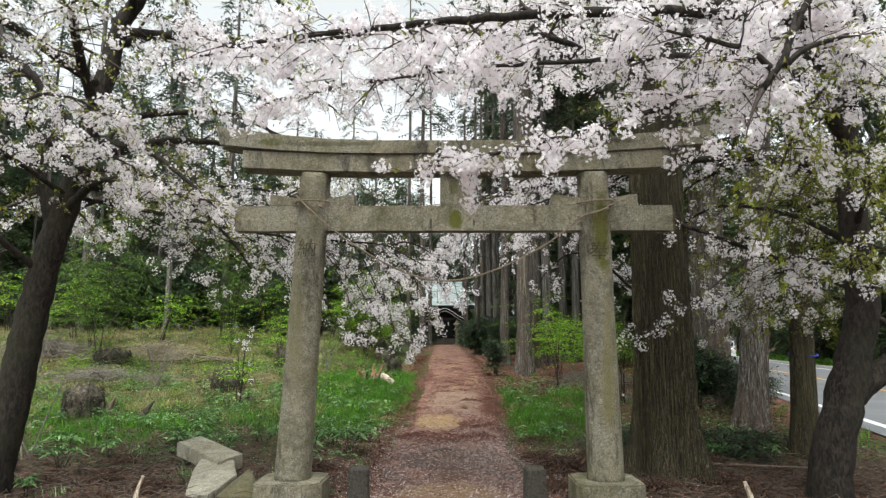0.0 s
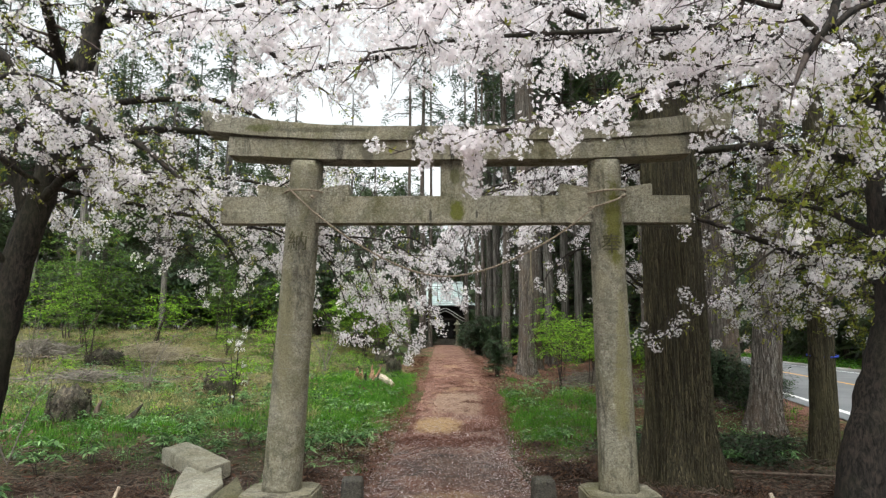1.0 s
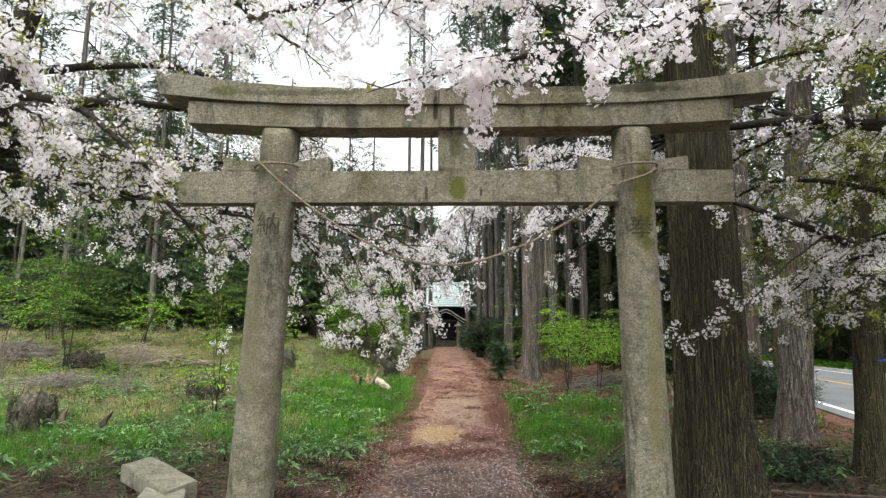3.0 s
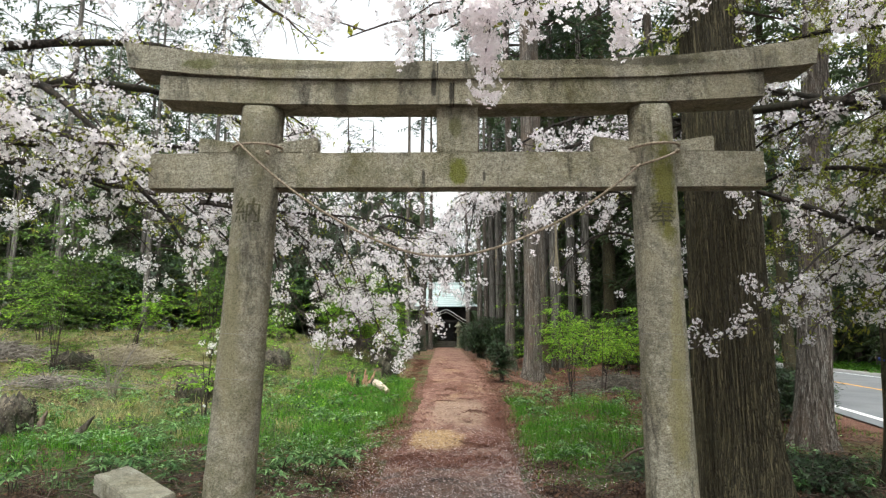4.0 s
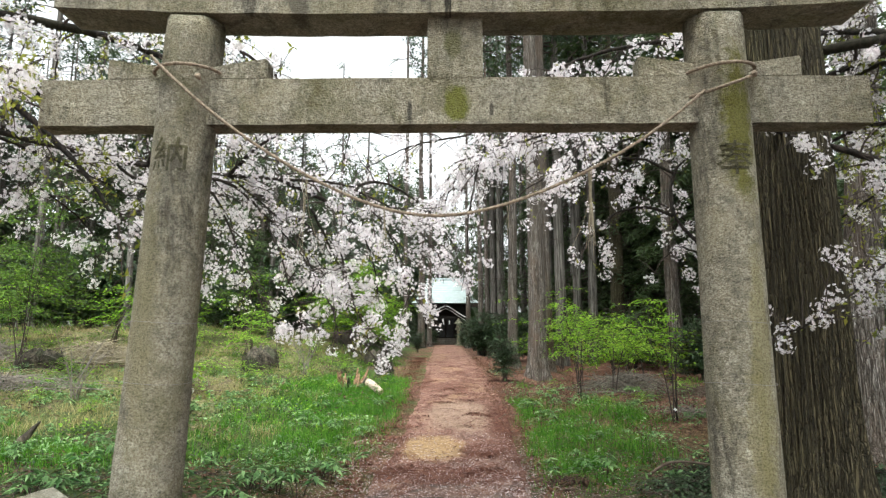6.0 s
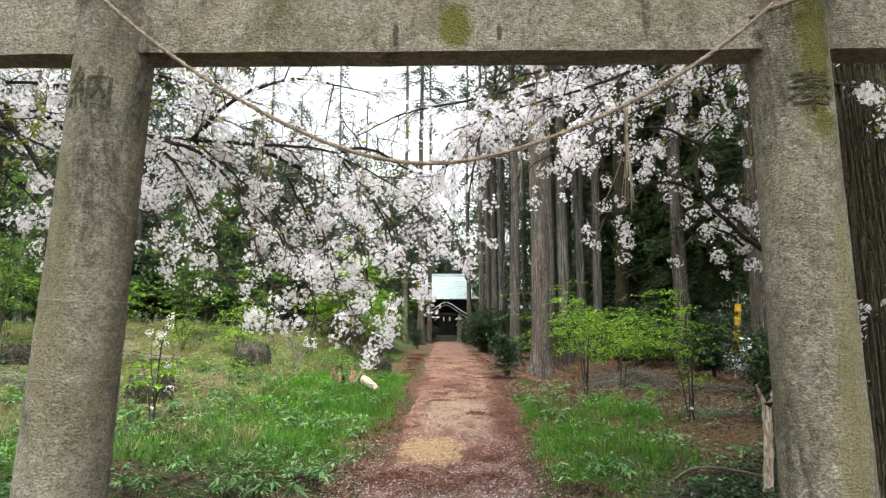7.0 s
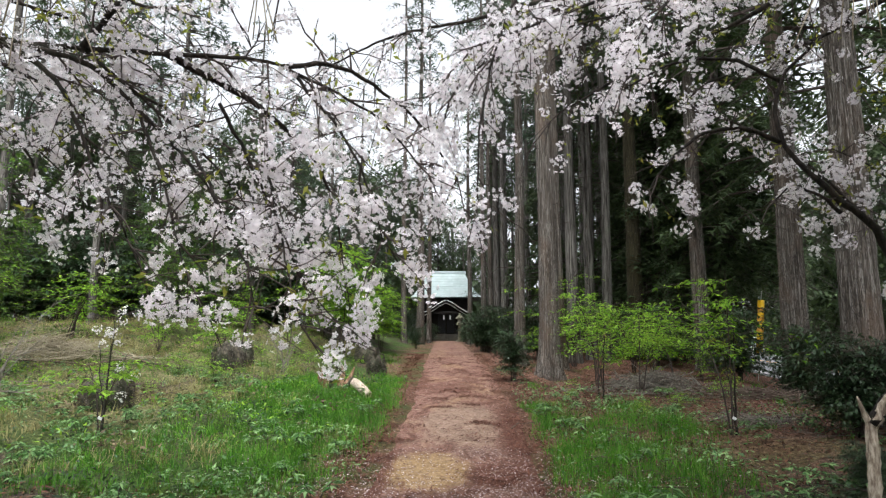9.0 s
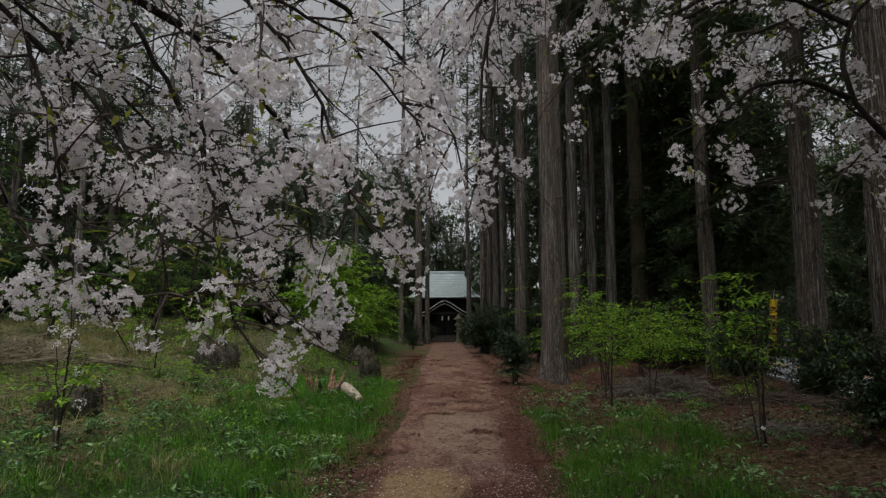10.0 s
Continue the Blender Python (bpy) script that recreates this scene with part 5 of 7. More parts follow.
    c.limb([(-2.9, 1.35, 2.9), (-2.7, 2.0, 3.0), (-2.4, 2.7, 2.9), (-2.2, 3.2, 2.6)], 0.02, 0.005, bare=0.1, **b)
    c.limb([(-1.7, 1.7, 2.76), (-1.4, 1.6, 3.0), (-1.0, 1.6, 3.15), (-.6, 1.65, 3.1)], 0.016, 0.005, bare=0.05, **b)
    c.limb([(-2.3, 1.6, 2.82), (-2.1, 1.4, 3.1), (-1.8, 1.3, 3.3), (-1.4, 1.3, 3.4)], 0.016, 0.005, bare=0.05, **b)
    c.limb([(-1.05, 1.75, 2.5), (-.92, 1.9, 2.22), (-.80, 2.0, 1.95), (-.72, 2.05, 1.72)], 0.010, 0.004, bare=0.05, **b)
    for pts in ([(-3.3, 1.1, 2.95), (-2.9, 1.9, 2.8), (-2.5, 2.3, 2.6), (-2.25, 2.4, 2.4)], [(-2.6, 1.5, 2.85), (-2.2, 1.7, 2.55), (-2.0, 1.8, 2.3), (-1.95, 1.85, 2.1)],
                [(-3.6, .8, 3.0), (-3.4, 1.6, 2.8), (-3.2, 2.2, 2.55), (-3.1, 2.5, 2.3)], [(-3.3, 1.1, 2.95), (-2.6, 2.0, 3.25), (-1.9, 2.8, 3.3), (-1.2, 3.2, 3.1)]):
        c.limb(pts, 0.013, 0.004, bare=0.15, **b)
    for pts in ([(-3.9, .4, 3.3), (-4.0, -.3, 3.5), (-3.7, -.8, 3.6), (-3.2, -1.1, 3.5), (-2.8, -1.2, 3.3)], [(-4.0, .3, 3.0), (-4.3, -.4, 3.3), (-4.5, -.9, 3.4), (-4.4, -1.4, 3.3)],
                [(-3.95, .35, 3.2), (-3.6, -.2, 3.3), (-3.2, -.5, 3.2), (-2.8, -.6, 3.0)]):
        c.limb(pts, 0.03, 0.008, branch=0.12, length=0.5, droop=0.2, bloom=1.2, leaf=0.4)
    h = dict(branch=0.12, length=0.24, droop=0.12, bloom=0.8, leaf=0.10, low=0.05)
    for pts in ([(-1.45, 1.75, 2.48), (-1.25, 1.65, 2.1), (-1.14, 1.58, 1.8), (-1.06, 1.55, 1.62)], [(-1.18, 1.8, 2.27), (-.98, 1.68, 1.95), (-.84, 1.6, 1.7), (-.78, 1.55, 1.52)],
                [(-.95, 2.1, 2.6), (-.8, 1.8, 2.1), (-.66, 1.6, 1.68), (-.58, 1.55, 1.44)], [(-.7, 1.7, 2.64), (-.43, 1.7, 2.3), (-.3, 1.68, 2.0), (-.25, 1.65, 1.82)], [(-1.7, 1.7, 2.76), (-1.35, 2.1, 2.45), (-1.1, 2.3, 2.15), (-.95, 2.4, 1.92)]):
        c.limb(pts, 0.009, 0.003, bare=0.12, **h)
    return c.finish()


def build_right_cherry():
    c = Cherry("cherry_tree", "leaning dark-barked cherry tree arching blossom over the gate", (3.60, 0.1, gz(3.6, 0.1) - 0.05))
    c.stem([(3.57, 0.1, -0.15), (3.62, .1, 0.25), (3.79, 0.1, 0.86), (4.0, 0.1, 1.5), (4.1, 0.1, 1.95), (4.08, 0.1, 2.51), (4.07, 0.1, 3.21), (4.15, 0.1, 4.12), (4.3, 0.1, 5.06), (4.2, -.1, 6.0)], 0.195, 0.05, 20, 0.05)
    c.stem([(3.82, 0.1, 0.92), (4.05, 0.05, 1.12), (4.4, 0.0, 1.4), (4.9, -.1, 2.1), (5.2, -.2, 3.0)], 0.13, 0.05, 14)
    k = dict(branch=0.10, length=0.62, droop=0.22, bloom=1.6, leaf=0.10)
    # over the front of the gate
    c.limb([(4.1, .1, 3.5), (3.3, -.5, 3.9), (2.3, -.9, 3.95), (1.2, -1.1, 3.85), (.2, -1.1, 3.75), (-.7, -1.05, 3.65), (-1.5, -1.0, 3.5)], 0.075, 0.012, **k)
    c.limb([(3.2, -1.4, 3.8), (2.4, -2.0, 3.4), (1.7, -2.3, 3.05), (1.05, -2.4, 2.82), (.5, -2.4, 2.66), (.08, -2.4, 2.56)], 0.035, 0.008, **k)
    c.limb([(2.4, -.9, 3.95), (1.7, -.4, 4.2), (.8, -.3, 4.2), (-.2, -.4, 4.0)], 0.035, 0.010, **k)
    c.limb([(4.12, .1, 3.8), (3.4, -1.2, 3.8), (2.5, -2.1, 3.6), (1.5, -2.55, 3.45), (.5, -2.7, 3.35), (-.6, -2.6, 3.3), (-1.4, -2.4, 3.3)], 0.07, 0.012, **k)
    c.limb([(3.4, -1.2, 3.8), (2.7, -2.2, 3.75), (2.15, -2.6, 3.5), (1.86, -2.8, 3.05), (1.72, -2.8, 2.85)], 0.05, 0.018, branch=0.16, length=0.42, droop=0.15, bloom=0.85, leaf=0.15, bare=0.3)
    c.limb([(1.80, -2.8, 2.95), (1.66, -2.8, 3.08), (1.49, -2.8, 3.13), (1.2, -2.8, 3.2)], 0.02, 0.008, branch=0.14, length=0.35, droop=0.1, bloom=0.8, leaf=0.1)
    c.limb([(1.85, -2.8, 2.98), (2.0, -2.8, 3.1), (2.3, -2.75, 3.2), (2.7, -2.6, 3.3)], 0.018, 0.008, branch=0.14, length=0.4, droop=0.2, bloom=0.7, leaf=0.3)
    c.limb([(3.0, -1.7, 3.75), (2.0, -1.7, 3.6), (1.1, -2.0, 3.4), (.2, -2.1, 3.3), (-.5, -2.1, 3.2)], 0.03, 0.008, branch=0.13, length=0.36, droop=0.05, bloom=1.0, leaf=0.06)
    c.limb([(1.3, -1.1, 3.85), (.6, -1.6, 3.8), (-.4, -1.8, 3.7), (-1.3, -1.8, 3.6), (-2.0, -1.6, 3.6)], 0.025, 0.008, **k)
    c.limb([(4.1, .1, 4.1), (3.2, -.2, 4.7), (2.0, -.2, 4.9), (.8, -.2, 4.8), (-.4, -.1, 4.6)], 0.06, 0.012, **k)
    c.limb([(4.0, -.2, 4.0), (3.1, -1.6, 4.3), (2.2, -2.0, 4.3), (1.0, -2.0, 4.1)], 0.04, 0.010, **k)
    # behind the gate
    c.limb([(4.1, .1, 3.2), (3.5, 1.0, 3.6), (2.6, 1.8, 3.75), (1.7, 2.3, 3.7), (.9, 2.5, 3.5), (.4, 2.6, 3.2)], 0.06, 0.010, branch=0.16, length=0.5, droop=0.4, bloom=0.9, leaf=0.08)
    w = dict(branch=0.17, length=0.48, droop=0.3, bloom=0.6, leaf=0.08)
    c.limb([(3.5, 1.0, 3.6), (3.2, 2.2, 3.7), (2.7, 3.0, 3.5), (2.0, 3.4, 3.3)], 0.03, 0.008, **w)
    c.limb([(2.6, 1.8, 3.75), (2.2, 2.8, 3.6), (1.5, 3.3, 3.4), (.9, 3.5, 3.1)], 0.025, 0.007, **w)
    c.limb([(2.6, 1.8, 3.75), (1.9, 1.7, 3.5), (1.3, 1.9, 3.3), (.7, 2.2, 3.2), (.2, 2.4, 3.1)], 0.02, 0.006, **w)
    c.limb([(2.4, 1.9, 3.75), (1.9, 1.3, 3.55), (1.52, .9, 3.48), (.95, .8, 3.32), (.57, .8, 3.12)], 0.028, 0.008, branch=0.2, length=0.35, droop=0.25, bloom=1.0, leaf=0.08)
    c.limb([(2.6, 1.8, 3.75), (1.9, 2.2, 3.5), (1.2, 2.4, 3.35), (.5, 2.5, 3.2)], 0.016, 0.005, **w)
    c.limb([(1.6, 2.3, 3.7), (1.4, 2.0, 3.4), (1.1, 1.9, 3.0), (.95, 1.85, 2.7)], 0.014, 0.004, branch=0.15, length=0.3, droop=0.4, bloom=0.9, leaf=0.05)
    c.limb([(1.2, 2.4, 3.6), (.55, 2.3, 3.45), (.32, 2.2, 3.0), (.22, 2.15, 2.5), (.2, 2.1, 2.1)], 0.012, 0.004, branch=0.2, length=0.22, droop=0.4, bloom=0.8, leaf=0.05)
    c.limb([(4.05, .15, 2.1), (4.02, .7, 2.3), (3.96, 1.2, 2.4), (3.38, 1.2, 2.63), (2.79, 1.2, 2.83), (2.3, 1.15, 2.95)], 0.06, 0.014, branch=0.15, length=0.55, droop=0.3, bloom=0.7, leaf=0.25, bare=0.25)
    # over the verge and the road side: looser bloom with more leaf
    s = dict(branch=0.12, length=0.62, droop=0.35, bloom=0.45, leaf=1.4)
    c.limb([(4.08, .1, 2.6), (3.8, -.6, 3.0), (3.3, -1.2, 3.0), (2.8, -1.6, 2.8)], 0.04, 0.010, **s)
    c.limb([(4.1, .1, 2.4), (3.9, .9, 2.9), (3.5, 1.8, 3.2), (3.1, 2.4, 3.0)], 0.04, 0.010, **s)
    c.limb([(4.1, .1, 1.9), (4.0, -.3, 2.1), (3.7, -.6, 2.2), (3.3, -.7, 2.05)], 0.03, 0.008, **s)
    c.limb([(4.4, .0, 1.5), (4.3, .6, 1.9), (4.1, 1.3, 2.0), (3.8, 1.8, 1.85)], 0.03, 0.008, **s)
    c.limb([(3.6, 1.1, 2.5), (3.1, .9, 2.2), (2.7, .7, 1.9), (2.42, .6, 1.71), (2.18, .6, 1.56), (1.95, .6, 1.46)], 0.012, 0.004, branch=0.07, length=0.06, droop=-0.2, bloom=0.8, leaf=0.15, bare=0.42)
    c.limb([(4.1, .1, 3.0), (4.6, .8, 3.5), (4.8, 1.8, 3.6), (4.6, 2.8, 3.3)], 0.045, 0.010, **s)
    c.limb([(4.9, -.1, 2.1), (4.6, 1.0, 2.6), (4.4, 2.2, 2.5), (4.1, 3.0, 2.2)], 0.035, 0.010, **s)
    c.limb([(5.1, -.2, 2.7), (5.1, -1.0, 3.1), (4.6, -1.8, 3.1), (4.0, -2.2, 2.9)], 0.035, 0.010, **s)
    g = dict(branch=0.12, length=0.6, droop=0.35, bloom=0.45, leaf=1.2)
    c.limb([(4.1, .1, 3.3), (4.6, 1.5, 3.8), (5.0, 3.0, 4.0), (5.2, 4.4, 3.7)], 0.045, 0.010, **g)
    c.limb([(4.15, .1, 4.1), (4.4, 1.2, 4.8), (4.5, 2.6, 5.1), (4.3, 3.8, 4.9)], 0.045, 0.010, **g)
    c.limb([(5.1, -.2, 2.8), (5.4, 1.2, 3.2), (5.5, 2.6, 3.2), (5.2, 3.8, 2.9)], 0.04, 0.010, **g)
    c.limb([(4.2, .1, 4.4), (3.7, .6, 5.1), (3.0, .9, 5.3), (2.2, 1.0, 5.1)], 0.04, 0.010, **k)
    c.limb([(3.4, -1.2, 3.8), (2.6, -1.9, 3.2), (2.2, -2.2, 2.75), (2.0, -2.3, 2.4)], 0.018, 0.006, **g)
    c.limb([(4.15, .1, 4.0), (4.2, -1.0, 4.3), (3.8, -2.0, 4.1), (3.2, -2.6, 3.7)], 0.045, 0.010, branch=0.14, length=0.6, droop=0.3, bloom=0.8, leaf=0.2)
    for pts in ([(4.1, .1, 3.6), (4.0, 1.0, 4.3), (3.6, 1.8, 4.6), (3.0, 2.4, 4.4), (2.5, 2.8, 4.0)], [(4.1, .1, 3.9), (3.5, .8, 4.6), (2.8, 1.2, 4.7), (2.2, 1.5, 4.4)],
                [(4.2, .1, 4.6), (4.6, 1.0, 5.2), (4.6, 2.0, 5.3), (4.2, 3.0, 4.9)], [(4.1, .1, 3.1), (3.6, .9, 3.5), (3.2, 1.6, 3.5), (2.9, 2.2, 3.2)], [(4.1, .1, 2.9), (4.4, 1.2, 3.1), (4.3, 2.4, 3.0), (3.9, 3.2, 2.6)]):
        c.limb(pts, 0.035, 0.008, branch=0.12, length=0.6, droop=0.3, bloom=0.42, leaf=1.1)
    for pts in ([(4.0, .15, 2.2), (3.85, .8, 2.4), (3.65, 1.3, 2.3), (3.45, 1.7, 2.05)], [(4.02, .7, 2.3), (3.85, 1.5, 2.25), (3.7, 2.1, 2.0), (3.6, 2.5, 1.8)], [(4.0, .15, 2.0), (3.8, .5, 2.15), (3.6, .8, 2.0)]):
        c.limb(pts, 0.018, 0.005, branch=0.11, length=0.34, droop=0.2, bloom=1.0, leaf=0.25)
    # fine hanging spray in front of the sky behind the gate
    v = dict(branch=0.12, length=0.42, droop=0.55, bloom=0.75, leaf=0.05, spread=1.1)
    c.limb([(1.7, 2.3, 3.7), (.9, 2.55, 3.55), (.25, 2.65, 3.42), (-.3, 2.7, 3.32), (-.75, 2.7, 3.1)], 0.02, 0.005, bare=0.1, **v)
    c.limb([(.9, 2.5, 3.5), (.5, 3.1, 3.45), (.1, 3.6, 3.2), (-.1, 3.8, 2.85)], 0.012, 0.004, bare=0.05, **v)
    c.limb([(.4, 2.6, 3.2), (.1, 2.8, 3.0), (0.0, 2.9, 2.7), (-.05, 2.9, 2.45)], 0.009, 0.003, bare=0.05, **v)
    c.limb([(3.5, 1.0, 3.6), (3.3, 2.4, 4.3), (2.6, 3.4, 4.5), (1.7, 4.0, 4.3), (1.0, 4.3, 3.9)], 0.03, 0.006, **v)
    return c.finish()


def build_small_cherry():
    x, y = 2.72, 3.1
    c = Cherry("cherry_tree", "small crooked cherry with a pale broken fork, in bloom", (x, y, gz(x, y) - 0.03))
    c.stem([(2.80, 3.1, .84), (2.90, 3.08, .98), (3.02, 3.06, 1.12), (3.03, 3.03, 1.5), (2.98, 3.0, 1.86), (2.85, 2.95, 2.1), (2.62, 2.9, 2.28), (2.42, 2.9, 2.46), (2.24, 2.9, 2.75), (2.28, 2.9, 3.1), (2.55, 2.85, 3.4)], 0.040, 0.008, 12, 0.10)
    b = dict(branch=0.17, length=0.38, droop=0.3, bloom=0.48, leaf=0.15)
    c.limb([(2.6, 2.9, 2.2), (2.45, 2.85, 2.3), (2.25, 2.8, 2.35), (2.1, 2.75, 2.25)], 0.014, 0.004, **b)
    c.limb([(2.24, 2.9, 2.68), (2.0, 2.85, 2.75), (1.7, 2.8, 2.7), (1.45, 2.75, 2.5), (1.3, 2.7, 2.3)], 0.018, 0.005, **b)
    c.limb([(2.28, 2.9, 3.1), (1.95, 2.9, 3.25), (1.55, 2.85, 3.2), (1.2, 2.8, 3.0)], 0.016, 0.005, **b)
    c.limb([(2.5, 2.87, 3.35), (2.6, 3.2, 3.5), (2.4, 3.6, 3.5), (2.1, 3.9, 3.3)], 0.016, 0.005, **b)
    v = dict(branch=0.13, length=0.36, droop=0.3, bloom=0.85, leaf=0.12)
    c.limb([(2.85, 2.95, 2.1), (2.62, 3.1, 2.5), (2.35, 3.2, 2.8), (2.0, 3.2, 2.95)], 0.012, 0.004, **v)
    c.limb([(3.02, 3.03, 1.6), (3.12, 3.0, 2.2), (2.95, 3.0, 2.5), (2.65, 3.0, 2.66)], 0.012, 0.004, **v)
    c.limb([(3.02, 3.03, 1.7), (3.3, 3.1, 2.1), (3.35, 3.2, 2.5), (3.2, 3.3, 2.8)], 0.012, 0.004, **v)
    c.limb([(3.03, 3.03, 1.5), (3.2, 2.9, 2.0), (3.4, 2.9, 2.4), (3.4, 2.9, 2.9)], 0.02, 0.006, **b)
    n = c.finish()
    h = Heap()
    f = np.array(c.foot)
    P = smooth_line([(2.74, 3.1, -0.05), (2.78, 3.1, 0.35), (2.79, 3.1, 0.6), (2.80, 3.1, 0.88)], 0.05)
    h.add(*tube(P - f, np.linspace(0.044, 0.034, len(P)), 10, 0.10))
    P = smooth_line([(2.80, 3.1, 0.82), (2.75, 3.09, 0.92), (2.71, 3.08, 1.02)], 0.03)
    h.add(*tube(P - f, np.linspace(0.028, 0.006, len(P)), 9, 0.14))
    P = smooth_line([(2.80, 3.1, 0.82), (2.87, 3.07, 0.95), (2.95, 3.05, 1.06)], 0.03)
    h.add(*tube(P - f, np.linspace(0.036, 0.038, len(P)), 9, 0.10))
    part("broken_fork", h.arrays(), M_PALEWOOD, c.root, "pale barkless broken fork", True)
    return n


build_left_cherry()
build_right_cherry()
build_small_cherry()


# ---- shrubs and undergrowth ----
def shrub_arrays(height, width, stems, tiers, leaf_size, per, flat=0.25, start=0.35):
    """Thin stems with flat tiers of leaves."""
    wood, pos, dirs = Heap(), [], []
    for s in range(stems):
        a = rng.uniform(0, 6.28)
        L = height * rng.uniform(0.6, 1.05)
        top = np.array([math.cos(a) * width * 0.3, math.sin(a) * width * 0.3, L])
        P = smooth_line([(rng.normal(0, .04), rng.normal(0, .04), -0.08), top * np.array([.3, .3, .5]), top], 0.15)
        wood.add(*bare_tube(P, np.linspace(0.014, 0.004, len(P)), 4))
        for k in range(tiers):
            q = P[int(rng.uniform(start, 1.0) * (len(P) - 1))]
            b = rng.uniform(0, 6.28)
            l = width * rng.uniform(0.25, 0.6)
            n = max(3, int(l / 0.22))
            t = np.linspace(0, 1, n)
            B = q + np.stack([np.cos(b) * l * t, np.sin(b) * l * t, 0.12 * l * t - 0.25 * l * t ** 2], 1)
            wood.add(*bare_tube(B, np.linspace(0.005, 0.002, n), 3))
            m = per
            q = rng.uniform(0, 1, m)
            pos.append(np.stack([np.interp(q, t, B[:, i]) for i in range(3)], 1) + rng.normal(0, 1, (m, 3)) * np.array([0.06, 0.06, 0.02]))
            c = b + rng.normal(0, 0.9, m)
            dirs.append(np.stack([np.cos(c), np.sin(c), rng.normal(-0.1, flat, m)], 1))
    pos, dirs = np.concatenate(pos), np.concatenate(dirs)
    return wood.arrays(), scatter(*LEAF, pos, aim(dirs, 0.25), leaf_size * rng.uniform(0.6, 1.25, len(pos)))


def shrub(name, label, x, y, height, width, stems, tiers, leaf_size, per, mat, group, flat=0.25, start=0.35):
    t = thing(name, label, "shrub", at_ground(x, y, 0, 1, 0.02), group)
    w, l = shrub_arrays(height, width, stems, tiers, leaf_size, per, flat, start)
    tagged(part("stem_wood", w, M_TWIG, t, "thin dark stems"), kind="stuff")
    tagged(part("foliage", l, mat, t), kind="stuff")
    return t


def undergrowth():
    R3 = random.Random(11)
    fresh = [shrub("shrub", "light green shrub with flat tiers of fresh leaves", x, y, h, w, st, ti, ls, per, M_BRIGHT, "fresh green shrubs")
             for x, y, h, w, st, ti, ls, per in ((4.9, 14.0, 1.5, 1.9, 4, 8, 0.095, 20), (3.5, 13.4, 2.2, 1.6, 4, 8, 0.095, 22), (-4.9, 13.2, 1.4, 2.0, 4, 9, 0.095, 24), (-2.7, 16.0, 3.1, 2.4, 6, 24, 0.12, 38))]
    for x, y, s in ((5.9, 13.6, .6), (3.0, 16.2, 1.3), (5.0, 15.6, 1.25), (6.6, 14.8, .8), (3.9, 18.3, 1.5), (5.9, 17.4, 1.2),
                    (-6.6, 13.6, .8), (-9.0, 14.2, 1.2), (-12.4, 15.2, 1.6), (-5.3, 16.2, 1.1), (-4.3, 18.4, 1.5), (-10, 18, 1.2), (-15.8, 17, 1.6), (-2.7, 19.4, 1.2), (-3.6, 14.4, .55), (-7.6, 15.6, .9), (-6.9, 18.6, 1.7), (-4.0, 10.2, .35), (-6.2, 10.6, .35), (-8.4, 8.6, .4), (-2.5, 13.2, .45), (-5.2, 6.4, .22), (-3.4, 8.6, .25), (-6.6, 7.4, .28), (-7.6, 10.0, .3), (-5.4, 12.0, .4), (-3.0, 11.6, .3), (-9.6, 11.4, .45), (-2.2, 9.4, .22), (-4.7, 9.2, .24), (-7.0, 5.4, .2), (2.9, 8.4, .22), (3.9, 9.6, .3), (5.1, 10.6, .4), (2.3, 10.6, .22)):
        copy_thing(R3.choice(fresh[:3]), at_ground(x, y, R3.uniform(0, 360), s, 0.03))
    for x, y, s in ((-3.7, 18.6, 0.8), (-2.2, 21.0, 0.8)):
        copy_thing(fresh[3], at_ground(x, y, R3.uniform(0, 360), s, 0.03))
    for x, y, h, w in ((-8.6, 9.8, 4.6, 3.2), (-10.6, 13.0, 4.8, 3.2), (-6.9, 14.5, 4.4, 3.0)):
        shrub("young_tree", "slender young tree in mid-green leaf at the clearing's edge", x, y, h, w, 3, 30, 0.10, 40, M_MIDGREEN, "young green trees", 0.4)
    for x, y, h, w, tiers in ((3.57, 6.85, 1.95, 2.0, 12), (3.2, 12.0, 2.7, 1.6, 18), (3.9, 11.6, 2.0, 2.3, 18), (5.0, 12.6, 1.9, 2.1, 16), (-4.05, 6.55, 1.3, 1.0, 7)):
        shrub("young_maple", "slender young maple with flat tiers of fresh green leaves", x, y, h, w, 2, tiers, 0.085, 30, M_BRIGHT, "young maples", 0.4, 0.6)
    dark = [shrub("evergreen_bush", "dense dark evergreen bush with small glossy leaves", x, y, h, w, st, ti, ls, per, M_EVERGREEN, "dark evergreen bushes", 0.6)
            for x, y, h, w, st, ti, ls, per in ((5.0, 6.7, 1.4, 1.3, 18, 17, 0.072, 34), (1.75, 24.0, 1.9, 1.7, 14, 16, 0.12, 26), (1.52, 12.6, 1.2, 0.75, 9, 15, 0.065, 30))]
    for k, x, y, s in ((1, 2.6, 22.4, 1.0), (1, 3.4, 22.0, 1.05), (1, 2.2, 27, 1.0), (1, 1.6, 30, 0.9), (0, 3.75, 4.6, 0.35), (1, 4.4, 24, 1.0), (1, 6.0, 19.5, .9),
                       (1, 7.4, 18.5, .9), (1, -3.0, 26, .8), (1, -6, 21, .9), (1, -9.5, 20.5, 1.0), (1, -2.4, 34, .9), (2, -1.25, 27, .9), (2, 1.2, 34, 1.0), (1, -13, 20, 1.1), (1, -16, 19, 1.1),
                       (0, 6.2, 7.2, 0.8), (0, -1.0, 38.6, .9)):
        copy_thing(dark[k], at_ground(x, y, R3.uniform(0, 360), s, 0.03))
